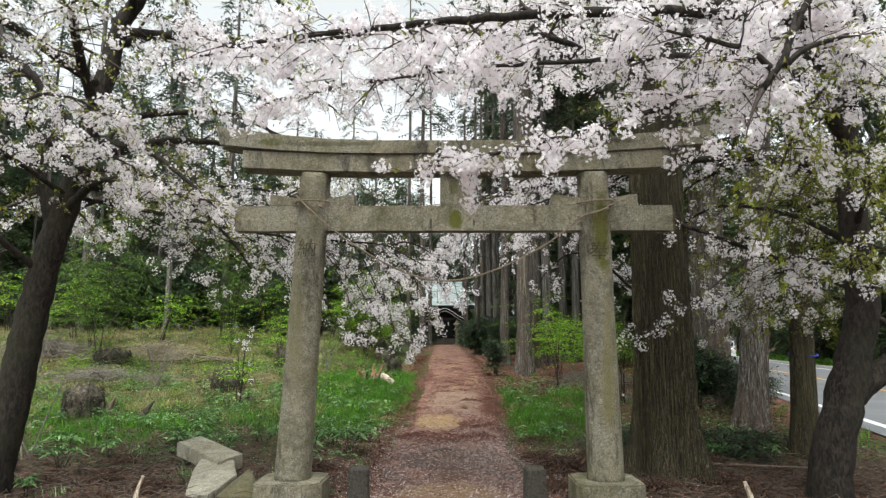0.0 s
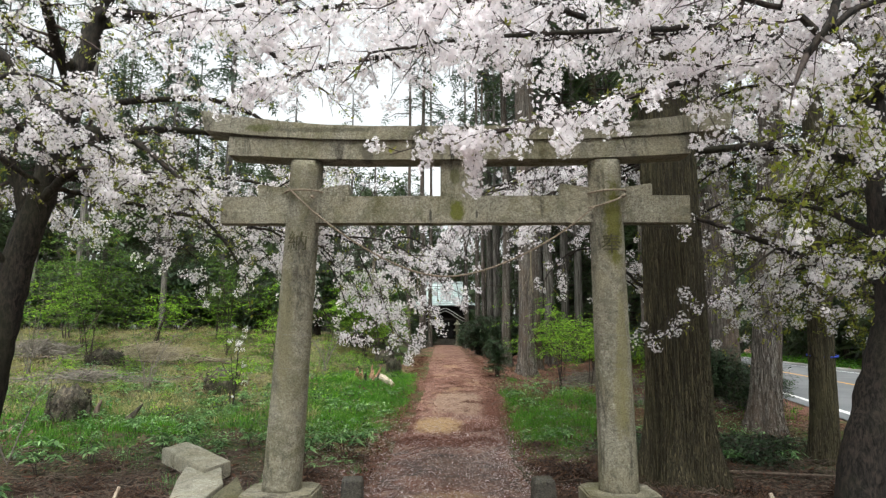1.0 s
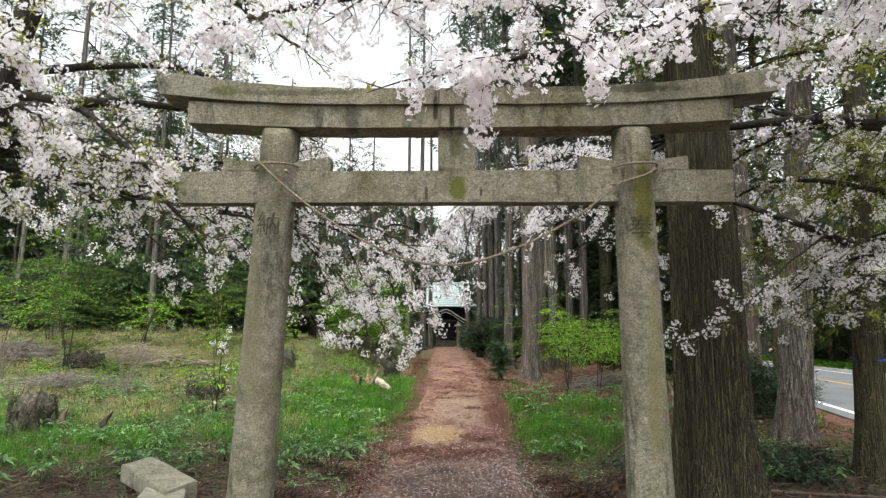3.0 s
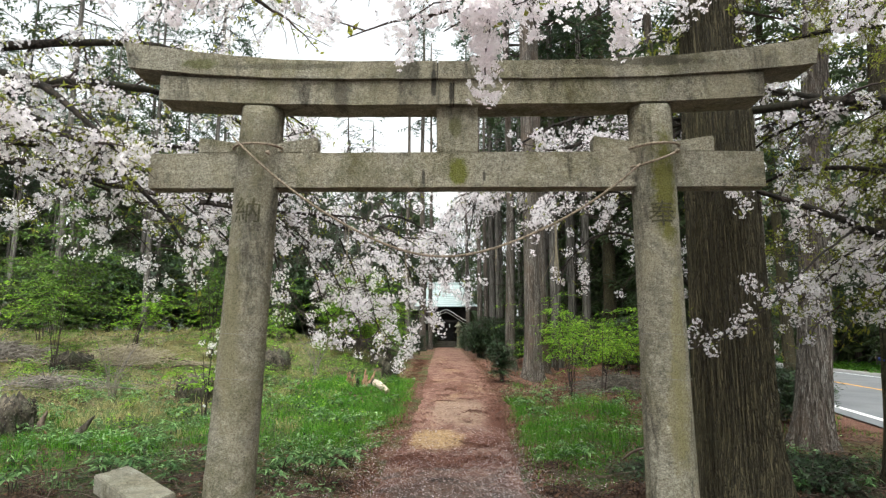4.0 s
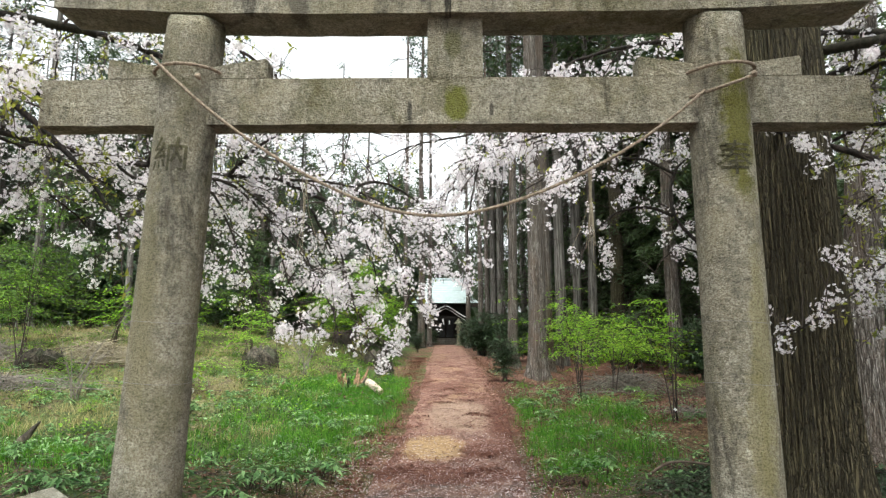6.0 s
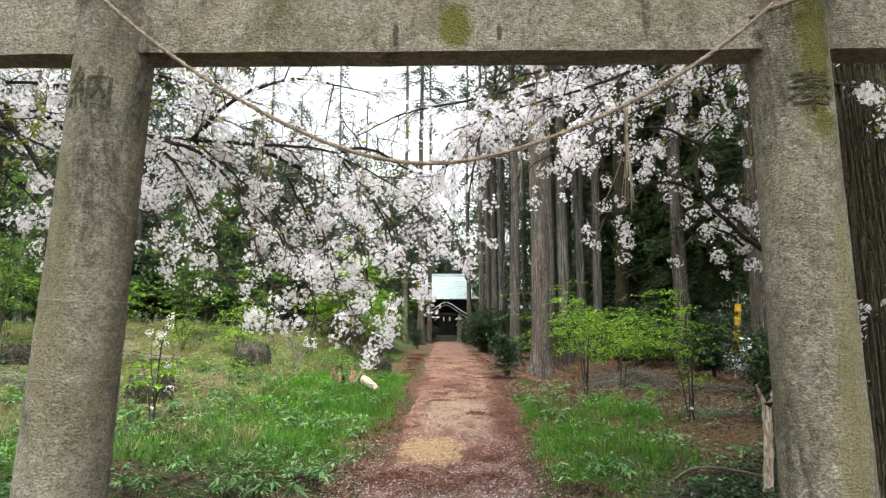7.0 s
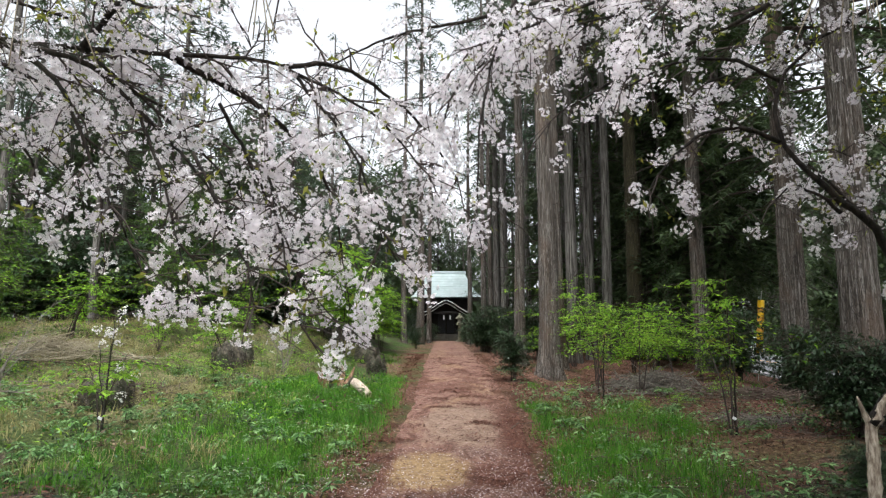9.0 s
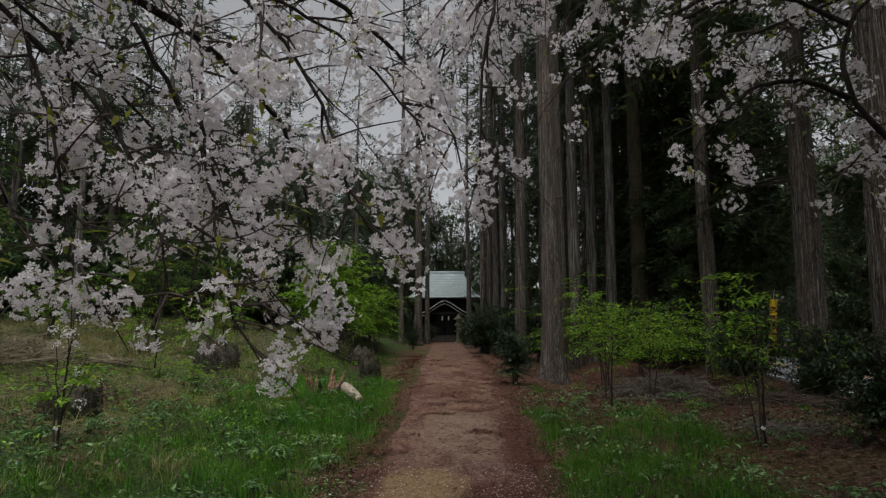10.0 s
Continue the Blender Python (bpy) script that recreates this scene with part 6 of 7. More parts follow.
    for k in range(15):
        x = -3.6 - 1.25 * k
        copy_thing(dark[1], at_ground(x, R3.uniform(18.5, 23), R3.uniform(0, 360), R3.uniform(1.1, 1.9), 0.03))
    for x, y, q in ((6.6, 13.2, .9), (7.3, 12.0, .8), (5.9, 16.6, .9)):
        copy_thing(dark[1], at_ground(x, y, R3.uniform(0, 360), q, 0.03))
    low = shrub("leafy_bush", "low spreading green bush at the roots", 3.8, 2.6, 0.32, 1.2, 10, 9, 0.07, 26, M_EVERGREEN, "low bushes", 0.5)
    copy_thing(low, at_ground(4.4, 3.4, 90, 1.0))
    for x, y, q in ((2.35, 3.2, .8), (2.55, 2.7, .9), (3.1, 3.5, .9), (2.75, 3.75, .8)):
        copy_thing(low, at_ground(x, y, 70 * x, q))
    copy_thing(low, at_ground(3.3, 3.9, 200, 1.1))


undergrowth()


def dead_ferns():
    R6 = random.Random(21)
    first = shrub("dead_fern", "clump of rust-brown dead fern fronds in the litter", 1.35, 1.5, 0.26, 0.75, 10, 8, 0.042, 36, M_DEADFERN, "dead fern clumps", 0.5)
    for x, y, q in ((-3.7, 1.0, .6), (-4.4, .9, .6), (-4.0, 2.1, .6), (-5.2, 1.4, .7), (2.5, -.2, .6), (3.3, -.4, .7), (3.2, 2.2, .8), (4.0, .8, .7), (1.1, .6, .6), (1.75, 1.15, .8), (1.2, 2.3, .7), (1.9, 2.2, .9), (-3.05, 0.7, .7), (-3.4, 0.2, .5), (-2.9, 1.9, .6), (-1.6, 1.5, .8), (-1.25, 2.6, .7), (3.0, 1.0, .8), (2.9, .3, .7), (-1.4, 4.2, .6), (1.35, 3.6, .7), (-3.9, 1.5, .5), (2.1, .5, .7)):
        copy_thing(first, at_ground(x, y, R6.uniform(0, 360), q))


dead_ferns()


def build_saplings():
    for x, y, h, flowers in ((-4.0, 6.5, 1.35, True), (3.57, 6.8, 1.35, False), (3.0, 11.0, 1.2, False)):
        c = Cherry("sapling", "thin young tree with a small white tag on its stem", (x, y, gz(x, y) - 0.02))
        z = gz(x, y)
        c.stem([(x, y, z - .05), (x + .02, y, z + h * .4), (x + .06, y, z + h)], 0.016, 0.006, 6)
        c.stem([(x + .03, y, z - .04), (x - .03, y, z + h * .35), (x - .1, y, z + h * .8)], 0.010, 0.004, 6)
        for q in (0.45, 0.6, 0.75, 0.9):
            c.branch(np.array([x + .04 * q, y, z + h * q]), np.array([0, 0, 1.0]), 0.35, 0.005, 0.2, 0.6 if flowers else 0.0, 0.5, 1.0, 0, 0.1)
        c.finish()
        if x < 3.2 and x > 0:
            continue
        bm = bmesh.new()
        box(bm, (0.05, 0.004, 0.035), pose(-0.02, -0.02, 0.24, 20, 30, 10))
        part("tag", bm, M_WHITEPAINT, c.root, "small white plastic tag")


build_saplings()


def bare_bush(x, y, h, n):
    t = thing("bare_bush", "leafless bush of thin pale grey stems", "bush", at_ground(x, y, 0, 1, .03), "leafless bushes")
    hp = Heap()
    for k in range(n):
        a, l = rng.uniform(0, 6.28), h * rng.uniform(.5, 1.1)
        o = l * rng.uniform(.2, .7)
        P = smooth_line([(rng.normal(0, .08), rng.normal(0, .08), -.05), (math.cos(a) * o * .35, math.sin(a) * o * .35, l * .5), (math.cos(a) * o, math.sin(a) * o, l)], .12)
        hp.add(*bare_tube(P, np.linspace(.011, .003, len(P)), 4))
        for q in rng.uniform(.3, .95, 5):
            p, b = P[int(q * (len(P) - 1))], rng.uniform(0, 6.28)
            m = rng.uniform(.2, .5)
            hp.add(*bare_tube(smooth_line([p, p + [math.cos(b) * m * .5, math.sin(b) * m * .5, m * .3], p + [math.cos(b) * m, math.sin(b) * m, m * .45]], .12), .003, 3))
    tagged(part("stem_wood", hp.arrays(), M_BRUSH, t), kind="stuff")


for bush in ((-5.2, 2.0, 1.9, 4), (-6.2, 7.6, 1.6, 8), (-9.5, 9.0, 2.0, 9), (-3.4, 12.6, 1.2, 8)):
    bare_bush(*bush)


# ---- grass, herbs, litter, petals ----
def blades(n, xs, ys, h, mat, name, label, keep=None, width=0.0045, lean=0.6):
    m = max(20, n // 45)
    tx, ty = rng.uniform(*xs, m), rng.uniform(*ys, m)
    th = rng.uniform(0.45, 1.35, m)
    pick = rng.integers(0, m, n)
    loose = rng.random(n) < 0.25
    x = np.where(loose, rng.uniform(*xs, n), tx[pick] + rng.normal(0, 0.065, n))
    y = np.where(loose, rng.uniform(*ys, n), ty[pick] + rng.normal(0, 0.065, n))
    tall = np.where(loose, 0.6, th[pick])
    ok = np.abs(x - path_mid(y)) > path_half(y) + rng.uniform(-0.06, 0.12, n)
    off = (x - ROAD_A[0]) * ROAD_N[0] + (y - ROAD_A[1]) * ROAD_N[1]
    ok &= off < -0.7
    if keep is not None:
        ok &= rng.random(n) < keep(x, y)
    x, y, tall = x[ok], y[ok], tall[ok]
    n = len(x)
    z = ground_z(x, y) - 0.01
    tv = np.array([(-1, 0, 0), (1, 0, 0), (0.55, 0.12, 0.55), (-0.45, 0.12, 0.55), (0.1, 0.5, 1.0)], float)
    a = rng.uniform(0, 6.28, n)
    hh = h * rng.uniform(0.45, 1.2, n) * tall
    ln = rng.normal(0, lean, n)
    w = width * rng.uniform(0.6, 1.4, n)
    V = np.zeros((n, 5, 3))
    lx = tv[None, :, 0] * w[:, None]
    ly = tv[None, :, 1] * (ln * hh)[:, None] * 2
    V[..., 0] = x[:, None] + lx * np.cos(a)[:, None] - ly * np.sin(a)[:, None]
    V[..., 1] = y[:, None] + lx * np.sin(a)[:, None] + ly * np.cos(a)[:, None]
    V[..., 2] = z[:, None] + tv[None, :, 2] * hh[:, None]
    base = (np.arange(n) * 5)[:, None]
    T = np.concatenate([base + np.array([[0, 1, 2]]), base + np.array([[0, 2, 3]]), base + np.array([[3, 2, 4]])])
    ob = new(name, fast_mesh(name, V.reshape(-1, 3), T, mat))
    return tagged(ob, label, "grass", kind="stuff")


def blob(cx, cy, rx, ry):
    return lambda x, y: np.exp(-(((x - cx) / rx) ** 2 + ((y - cy) / ry) ** 2) ** 1.5)


def many(*fs):
    return lambda x, y: np.clip(sum(f(x, y) for f in fs), 0, 1)


def turf(x, y):
    """How green the clearing is, from 0 (dead straw) to 1 (fresh turf)."""
    v = np.sin(1.05 * x + 1.4 * np.sin(.7 * y)) * np.cos(.95 * y + 1.1 * np.sin(.8 * x)) + .5 * np.sin(2.6 * x + 1.9 * y) * np.sin(2.2 * y - 1.2 * x)
    return sstep(-.22, .12, v + .35 * sstep(6.5, 3.5, y) + .25 * sstep(-3.5, -1.5, x) - .12)


def straw(x, y):
    return 1 - turf(x, y)


def patchy(scale, seed, cut):
    def f(x, y):
        v = np.sin(x * scale + seed) * np.cos(y * scale * 1.3 + seed * 2) + np.sin(x * scale * 2.3 - seed) * np.sin(y * scale * 1.9 + seed) * 0.6
        return np.clip((v - cut) * 1.5, 0, 1)
    return f


blades(62000, (0.8, 4.8), (2.2, 9.5), 0.16, M_GRASS, "long_grass", "long bright green grass beside the path", many(blob(1.75, 6.6, .6, 1.6), blob(2.6, 6.9, .6, 1.0), blob(1.45, 4.6, .5, 1.3), blob(1.4, 8.6, .35, 1.2), blob(3.0, 9.2, .5, .5), blob(2.3, 5.0, .5, .5)), width=0.0034, lean=0.9)
blades(56000, (-3.2, -0.7), (3.5, 13), 0.15, M_GRASS, "long_grass", "bright green grass on the path's other bank", many(blob(-1.7, 8.5, .9, 2.6), blob(-1.7, 5.4, .5, 1.0), blob(-2.6, 10.5, .8, 2.0), blob(-1.15, 11.5, .3, 3)), width=0.0034, lean=0.9)
blades(48000, (-9, -2.2), (2.0, 7.5), 0.14, M_GRASS, "long_grass", "bright green grass in the clearing", many(blob(-4.6, 4.2, 1.0, .9), blob(-6.8, 3.6, 1.4, 1.1), blob(-3.2, 5.2, .7, .7), blob(-7, 5.6, 1.0, .6), blob(-5.6, 3.2, .7, .5), blob(-2.6, 6.6, .6, .6)), width=0.0045, lean=0.9)
blades(52000, (-16, -1.2), (4, 20), 0.13, M_MIDGREEN, "short_grass", "thin green weeds over the clearing", turf, width=0.0045)
blades(95000, (-18, -2.2), (4.6, 20), 0.20, M_DRY, "dry_grass", "flattened straw-coloured dry grass", straw, width=0.004, lean=1.5)
blades(16000, (1.0, 7.0), (2.0, 16), 0.10, M_GRASS, "short_grass", "thin green grass on the bank", patchy(1.5, 2.3, 0.35))
blades(8000, (-6, -1.0), (0.3, 3.0), 0.10, M_HERB, "short_grass", "thin weeds among litter", patchy(2.0, 3.3, 0.4))
blades(9000, (5.2, 9.0), (-1.0, 13), 0.14, M_GRASS, "short_grass", "verge grass along the road", patchy(1.2, 0.3, -0.2))


def far_verge():
    n = 5000
    s, o = rng.uniform(-10, 90, n), rng.uniform(7.5, 16, n)
    p = ROAD_A + ROAD_T * s[:, None] + ROAD_N * o[:, None]
    z = ground_z(p[:, 0], p[:, 1])
    V, F = scatter(*SPRAY, np.column_stack([p, z]), aim(np.column_stack([rng.normal(size=(n, 2)), np.full(n, 1.2)]), 0.3), rng.uniform(0.3, 0.6, n))
    tagged(new("verge_grass", fast_mesh("verge_grass", V, F, M_GRASS)), "green grass verge beyond the road", "grass", kind="stuff")


far_verge()


def herbs():
    """Whorled leafy plants, one countable clump a thing near the path, the rest as ground cover."""
    def whorl(height, leaves, size):
        h, pos, dirs = Heap(), [], []
        for k in range(3):
            b = rng.normal(0, 0.05, 2)
            top = np.array([b[0] * 2, b[1] * 2, height * rng.uniform(.7, 1.1)])
            h.add(*tube([(b[0] * .3, b[1] * .3, -.03), tuple(top * .5), tuple(top)], [.006, .005, .003], 4))
            for j in range(leaves):
                a = 6.28 * j / leaves + rng.normal(0, .2)
                pos.append(top - [0, 0, rng.uniform(0, height * .25)])
                dirs.append((math.cos(a), math.sin(a), rng.uniform(-.35, .25)))
        tv = np.array([(0, 0, 0), (0.4, 0.15, 0.06), (1, 0, -0.22), (0.4, -0.15, 0.06)])
        return h.arrays(), scatter(tv, LEAF[1], np.array(pos), aim(np.array(dirs), .12), size * rng.uniform(.7, 1.15, len(pos)))
    kinds = []
    for i, (hh, n, sz) in enumerate(((.24, 11, .115), (.16, 10, .09), (.32, 12, .13))):
        x, y = ((-1.9, 3.2), (-2.6, 4.2), (-3.6, 3.4))[i]
        t = thing("herb_plant", "leafy green woodland herb with whorled drooping leaves", "plant", at_ground(x, y, 0, 1, 0.01), "woodland herbs")
        w, l = whorl(hh, n, sz)
        tagged(part("stem_wood", w, M_TWIG, t), kind="stuff")
        tagged(part("leafage", l, M_HERB, t), kind="stuff")
        kinds.append(t)
    R4 = random.Random(3)
    n = 0
    while n < 230:
        if R4.random() < 0.72:
            x, y = R4.uniform(-7.5, -1.05), R4.uniform(1.6, 11)
        else:
            x, y = R4.uniform(1.1, 4.6), R4.uniform(2.0, 11)
        if abs(x - path_mid(y)) < 1.15 or (x < -2 and y < 2.2):
            continue
        copy_thing(R4.choice(kinds), at_ground(x, y, R4.uniform(0, 360), R4.uniform(0.4, 0.95), 0.01))
        n += 1
    for x, y, q in ((-3.3, 2.3, 1.1), (-4.6, 1.7, 1.0), (-5.0, 2.4, 1.1), (-2.5, 2.9, .9), (-5.6, .9, .9), (-4.1, .3, .8), (-1.8, 2.4, .9), (-1.6, 3.2, 1.0), (-1.35, 3.0, 1.1), (-1.2, 3.7, 1.0), (1.75, 3.9, 1.0), (-3.6, 2.6, 1.0), (-4.3, 2.2, 1.0)):
        copy_thing(kinds[2], at_ground(x, y, R4.uniform(0, 360), q, 0.01))


herbs()


def ground_cover():
    n = 66000
    x = np.concatenate([rng.uniform(-9, -0.8, n * 3 // 4), rng.uniform(1.0, 6.0, n - n * 3 // 4)])
    y = rng.uniform(1.8, 14, n)
    keep = patchy(2.0, 2.1, 0.12)(x, y) * np.where(x < 0, sstep(1.6, 3.0, y) * (.15 + .85 * turf(x, y)), sstep(2.0, 3.2, y) * 0.3) * np.where(y > 9, 0.6, 1)
    off = (x - ROAD_A[0]) * ROAD_N[0] + (y - ROAD_A[1]) * ROAD_N[1]
    k = (rng.random(n) < keep) & (np.abs(x - path_mid(y)) > path_half(y) + 0.05) & (off < -1)
    x, y = x[k], y[k]
    n = len(x)
    z = ground_z(x, y) + rng.uniform(0.01, 0.11, n)
    d = np.column_stack([rng.normal(size=(n, 2)), rng.normal(0.25, 0.35, n)])
    V, F = scatter(*LEAF, np.column_stack([x, y, z]), aim(d, 0.35), rng.uniform(0.03, 0.085, n))
    tagged(new("ground_cover", fast_mesh("ground_cover", V, F, M_HERB)), "low broad-leaved green weeds over the ground", "plant", kind="stuff")


ground_cover()


def weed_tufts():
    """Low uneven tufts of weeds, brambles and dead stalks that break up the clearing."""
    for name, label, mat, n, size, seed, box4 in (("weed_tufts", "yellow-green weeds in low uneven tufts", M_BRIGHT, 420, .055, 1.9, (-13, -1.3, 5.5, 17)),
                                                  ("weed_tufts", "mid-green weeds in low uneven tufts", M_MIDGREEN, 520, .06, 5.2, (-12, -1.2, 4.0, 17)),
                                                  ("dead_stalks", "tufts of dead brown stalks and leaves", M_DRYLEAF, 420, .07, 3.1, (-12, -1.5, 3.0, 16)),
                                                  ("weed_tufts", "dark green weeds in low uneven tufts", M_EVERGREEN, 300, .05, 7.7, (-9, -1.2, 2.2, 12)),
                                                  ("weed_tufts", "green weeds in low tufts on the bank", M_HERB, 160, .055, 2.7, (1.2, 5.2, 3.0, 13)),
                                                  ("dead_stalks", "tufts of dead brown stalks on the bank", M_DEADFERN, 150, .05, 4.4, (1.1, 5.5, 3.5, 13))):
        x, y = rng.uniform(box4[0], box4[1], n), rng.uniform(box4[2], box4[3], n)
        field = 1.0 if box4[0] > 0 else straw(x, y) if name == "dead_stalks" else turf(x, y)
        k = (patchy(1.3, seed, -.55)(x, y) * field > rng.random(n)) & (np.abs(x - path_mid(y)) > path_half(y) + .15)
        x, y = x[k], y[k]
        m = 26
        r = np.repeat(rng.uniform(.08, .24, len(x)), m)
        X, Y = np.repeat(x, m) + rng.normal(0, 1, len(r)) * r, np.repeat(y, m) + rng.normal(0, 1, len(r)) * r
        ok = np.abs(X - path_mid(Y)) > path_half(Y) + .04
        X, Y, r = X[ok], Y[ok], r[ok]
        Z = ground_z(X, Y) + np.abs(rng.normal(.4, .5, len(r))) * r
        d = np.column_stack([rng.normal(size=(len(r), 2)), rng.normal(.3, .5, len(r))])
        tagged(new(name, fast_mesh(name, *scatter(*LEAF, np.column_stack([X, Y, Z]), aim(d, .4), size * rng.uniform(.6, 1.5, len(r))), mat)), label, "weeds", kind="stuff")


weed_tufts()


def litter():
    # twigs and dead fronds
    h = Heap()
    R5 = random.Random(8)
    for k in range(5600):
        q = R5.random()
        if q < 0.38:
            x, y = R5.uniform(1.1, 6), R5.uniform(-1.2, 4)
        elif q < 0.58:
            x, y = R5.uniform(1.3, 7), R5.uniform(4.5, 16)
        elif q < 0.85:
            x, y = R5.uniform(-6, -1), R5.uniform(-1.2, 2.8)
        else:
            x, y = R5.uniform(-15, -3.5), R5.uniform(8, 17)
        if abs(x - path_mid(y)) < 1.0:
            continue
        a, L = R5.uniform(0, 6.28), R5.uniform(0.08, 0.5)
        z = gz(x, y) + R5.uniform(0.0, 0.05)
        P = [(x, y, z), (x + math.cos(a) * L * .5, y + math.sin(a) * L * .5, z + R5.uniform(0, .07)), (x + math.cos(a + .3) * L, y + math.sin(a + .3) * L, gz(x + math.cos(a) * L, y + math.sin(a) * L) + R5.uniform(0, .04))]
        r = R5.choice((.002, .003, .003, .006))
        h.add(*tube(P, [r, r, r * .5], 4))
    V, F = h.arrays()
    tagged(new("fallen_brush", fast_mesh("fallen_brush", V, F, M_DEADTWIG)), "scattered dead twigs and small branches", "twigs", kind="stuff")
    # brown needles and leaf scraps
    n = 66000
    k = n // 3
    x = np.concatenate([rng.uniform(-7, 8, k), np.where(rng.random(k) < .5, rng.normal(0, 1.0, k), rng.choice([-.98, 1.02], k) + rng.normal(.08, .14, k)), rng.uniform(0.9, 7.5, k)])
    y = np.concatenate([rng.uniform(-2.5, 4.5, k), rng.uniform(-2, 22, k), rng.uniform(4, 17, k)])
    off = (x - ROAD_A[0]) * ROAD_N[0] + (y - ROAD_A[1]) * ROAD_N[1]
    k = off < -0.3
    x, y = x[k], y[k]
    onp = np.abs(x - path_mid(y)) < path_half(y)
    z = np.where(onp, path_z(y) + 0.016, ground_z(x, y) + 0.012)
    V, F = scatter(*LEAF, np.column_stack([x, y, z + rng.uniform(0, .012, len(x))]), aim(np.column_stack([rng.normal(size=(len(x), 2)), rng.normal(0, .15, len(x))]), .3), np.where(onp, rng.uniform(.014, .04, len(x)), rng.uniform(.025, .08, len(x))))
    tagged(new("leaf_litter", fast_mesh("leaf_litter", V, F, M_NEEDLE)), "red-brown cedar needles and dead leaves", "litter", kind="stuff")
    # drifts of rust-red needles
    drifts = ((.50, 5.05, .26, .30, 2200), (.05, 4.15, .55, .28, 3600), (-.55, 4.5, .25, .35, 1600), (.98, 6.6, .13, 1.9, 3200), (-.70, 6.2, .13, 1.6, 2200), (-.62, 9.6, .14, 2.4, 2400), (.25, 10.2, .40, .45, 1500),
              (.45, 12.8, .40, 1.6, 2600), (1.12, 10.0, .14, 2.0, 2200), (1.9, 10.6, .45, 1.1, 4200), (2.7, 9.3, .65, .5, 3400), (3.6, 10.6, .9, .9, 3400), (2.3, 7.9, .35, .3, 1200), (3.4, 7.4, .45, .6, 1800), (4.6, 8.8, .7, .7, 2200), (-1.75, 4.3, .3, .25, 1000), (-1.25, 10.4, .25, 1.2, 2000))
    R8 = random.Random(12)
    drifts += tuple((R8.uniform(-.55, 1.05), R8.uniform(6.6, 19), R8.uniform(.08, .3), R8.uniform(.05, .18), R8.randint(120, 420)) for i in range(44))
    x = np.concatenate([rng.normal(cx, sx, c) for cx, cy, sx, sy, c in drifts])
    y = np.concatenate([rng.normal(cy, sy, c) for cx, cy, sx, sy, c in drifts])
    k = rng.random(len(x)) < .15 + .75 * patchy(5.5, 1.9, -.1)(x, y)
    x, y = x[k], y[k]
    onp = np.abs(x - path_mid(y)) < path_half(y)
    z = np.where(onp, path_z(y) + 0.018, ground_z(x, y) + 0.016) + rng.uniform(0, .014, len(x))
    nv = np.array([(-.5, -.10, 0), (.5, -.07, .06), (.5, .07, .06), (-.5, .10, 0)])
    V, F = scatter(nv, LEAF[1], np.column_stack([x, y, z]), turns(len(x), .3), rng.uniform(.02, .065, len(x)))
    tagged(new("needle_drift", fast_mesh("needle_drift", V, F, M_RUSTNEEDLE)), "drifts of rust-red cedar needles on path and bank", "litter", kind="stuff")
    # fallen petals
    n = 50000
    x = rng.normal(0.1, 1.0, n)
    y = np.concatenate([rng.uniform(-2.5, 6.5, n * 3 // 4), rng.uniform(4, 12, n - n * 3 // 4)])
    k = rng.random(n) < (0.35 + 0.65 * np.clip(np.abs(x) / 0.8, 0, 1)) * np.clip(1.5 - np.abs(y - 2.2) / 3.2, .10, 1)
    x, y = x[k], y[k]
    onp = np.abs(x - path_mid(y)) < path_half(y)
    z = np.where(onp, path_z(y) + 0.02, ground_z(x, y) + 0.02)
    pv = np.array([(-.5, -.4, 0), (.5, -.4, .1), (.6, .4, 0), (-.4, .5, .1)])
    V, F = scatter(pv, LEAF[1], np.column_stack([x, y, z]), turns(len(x), .35), rng.uniform(.007, .0145, len(x)))
    tagged(new("fallen_petals", fast_mesh("fallen_petals", V, F, M_PETALS)), "pale pink cherry petals fallen on the ground", "petals", kind="stuff")


litter()


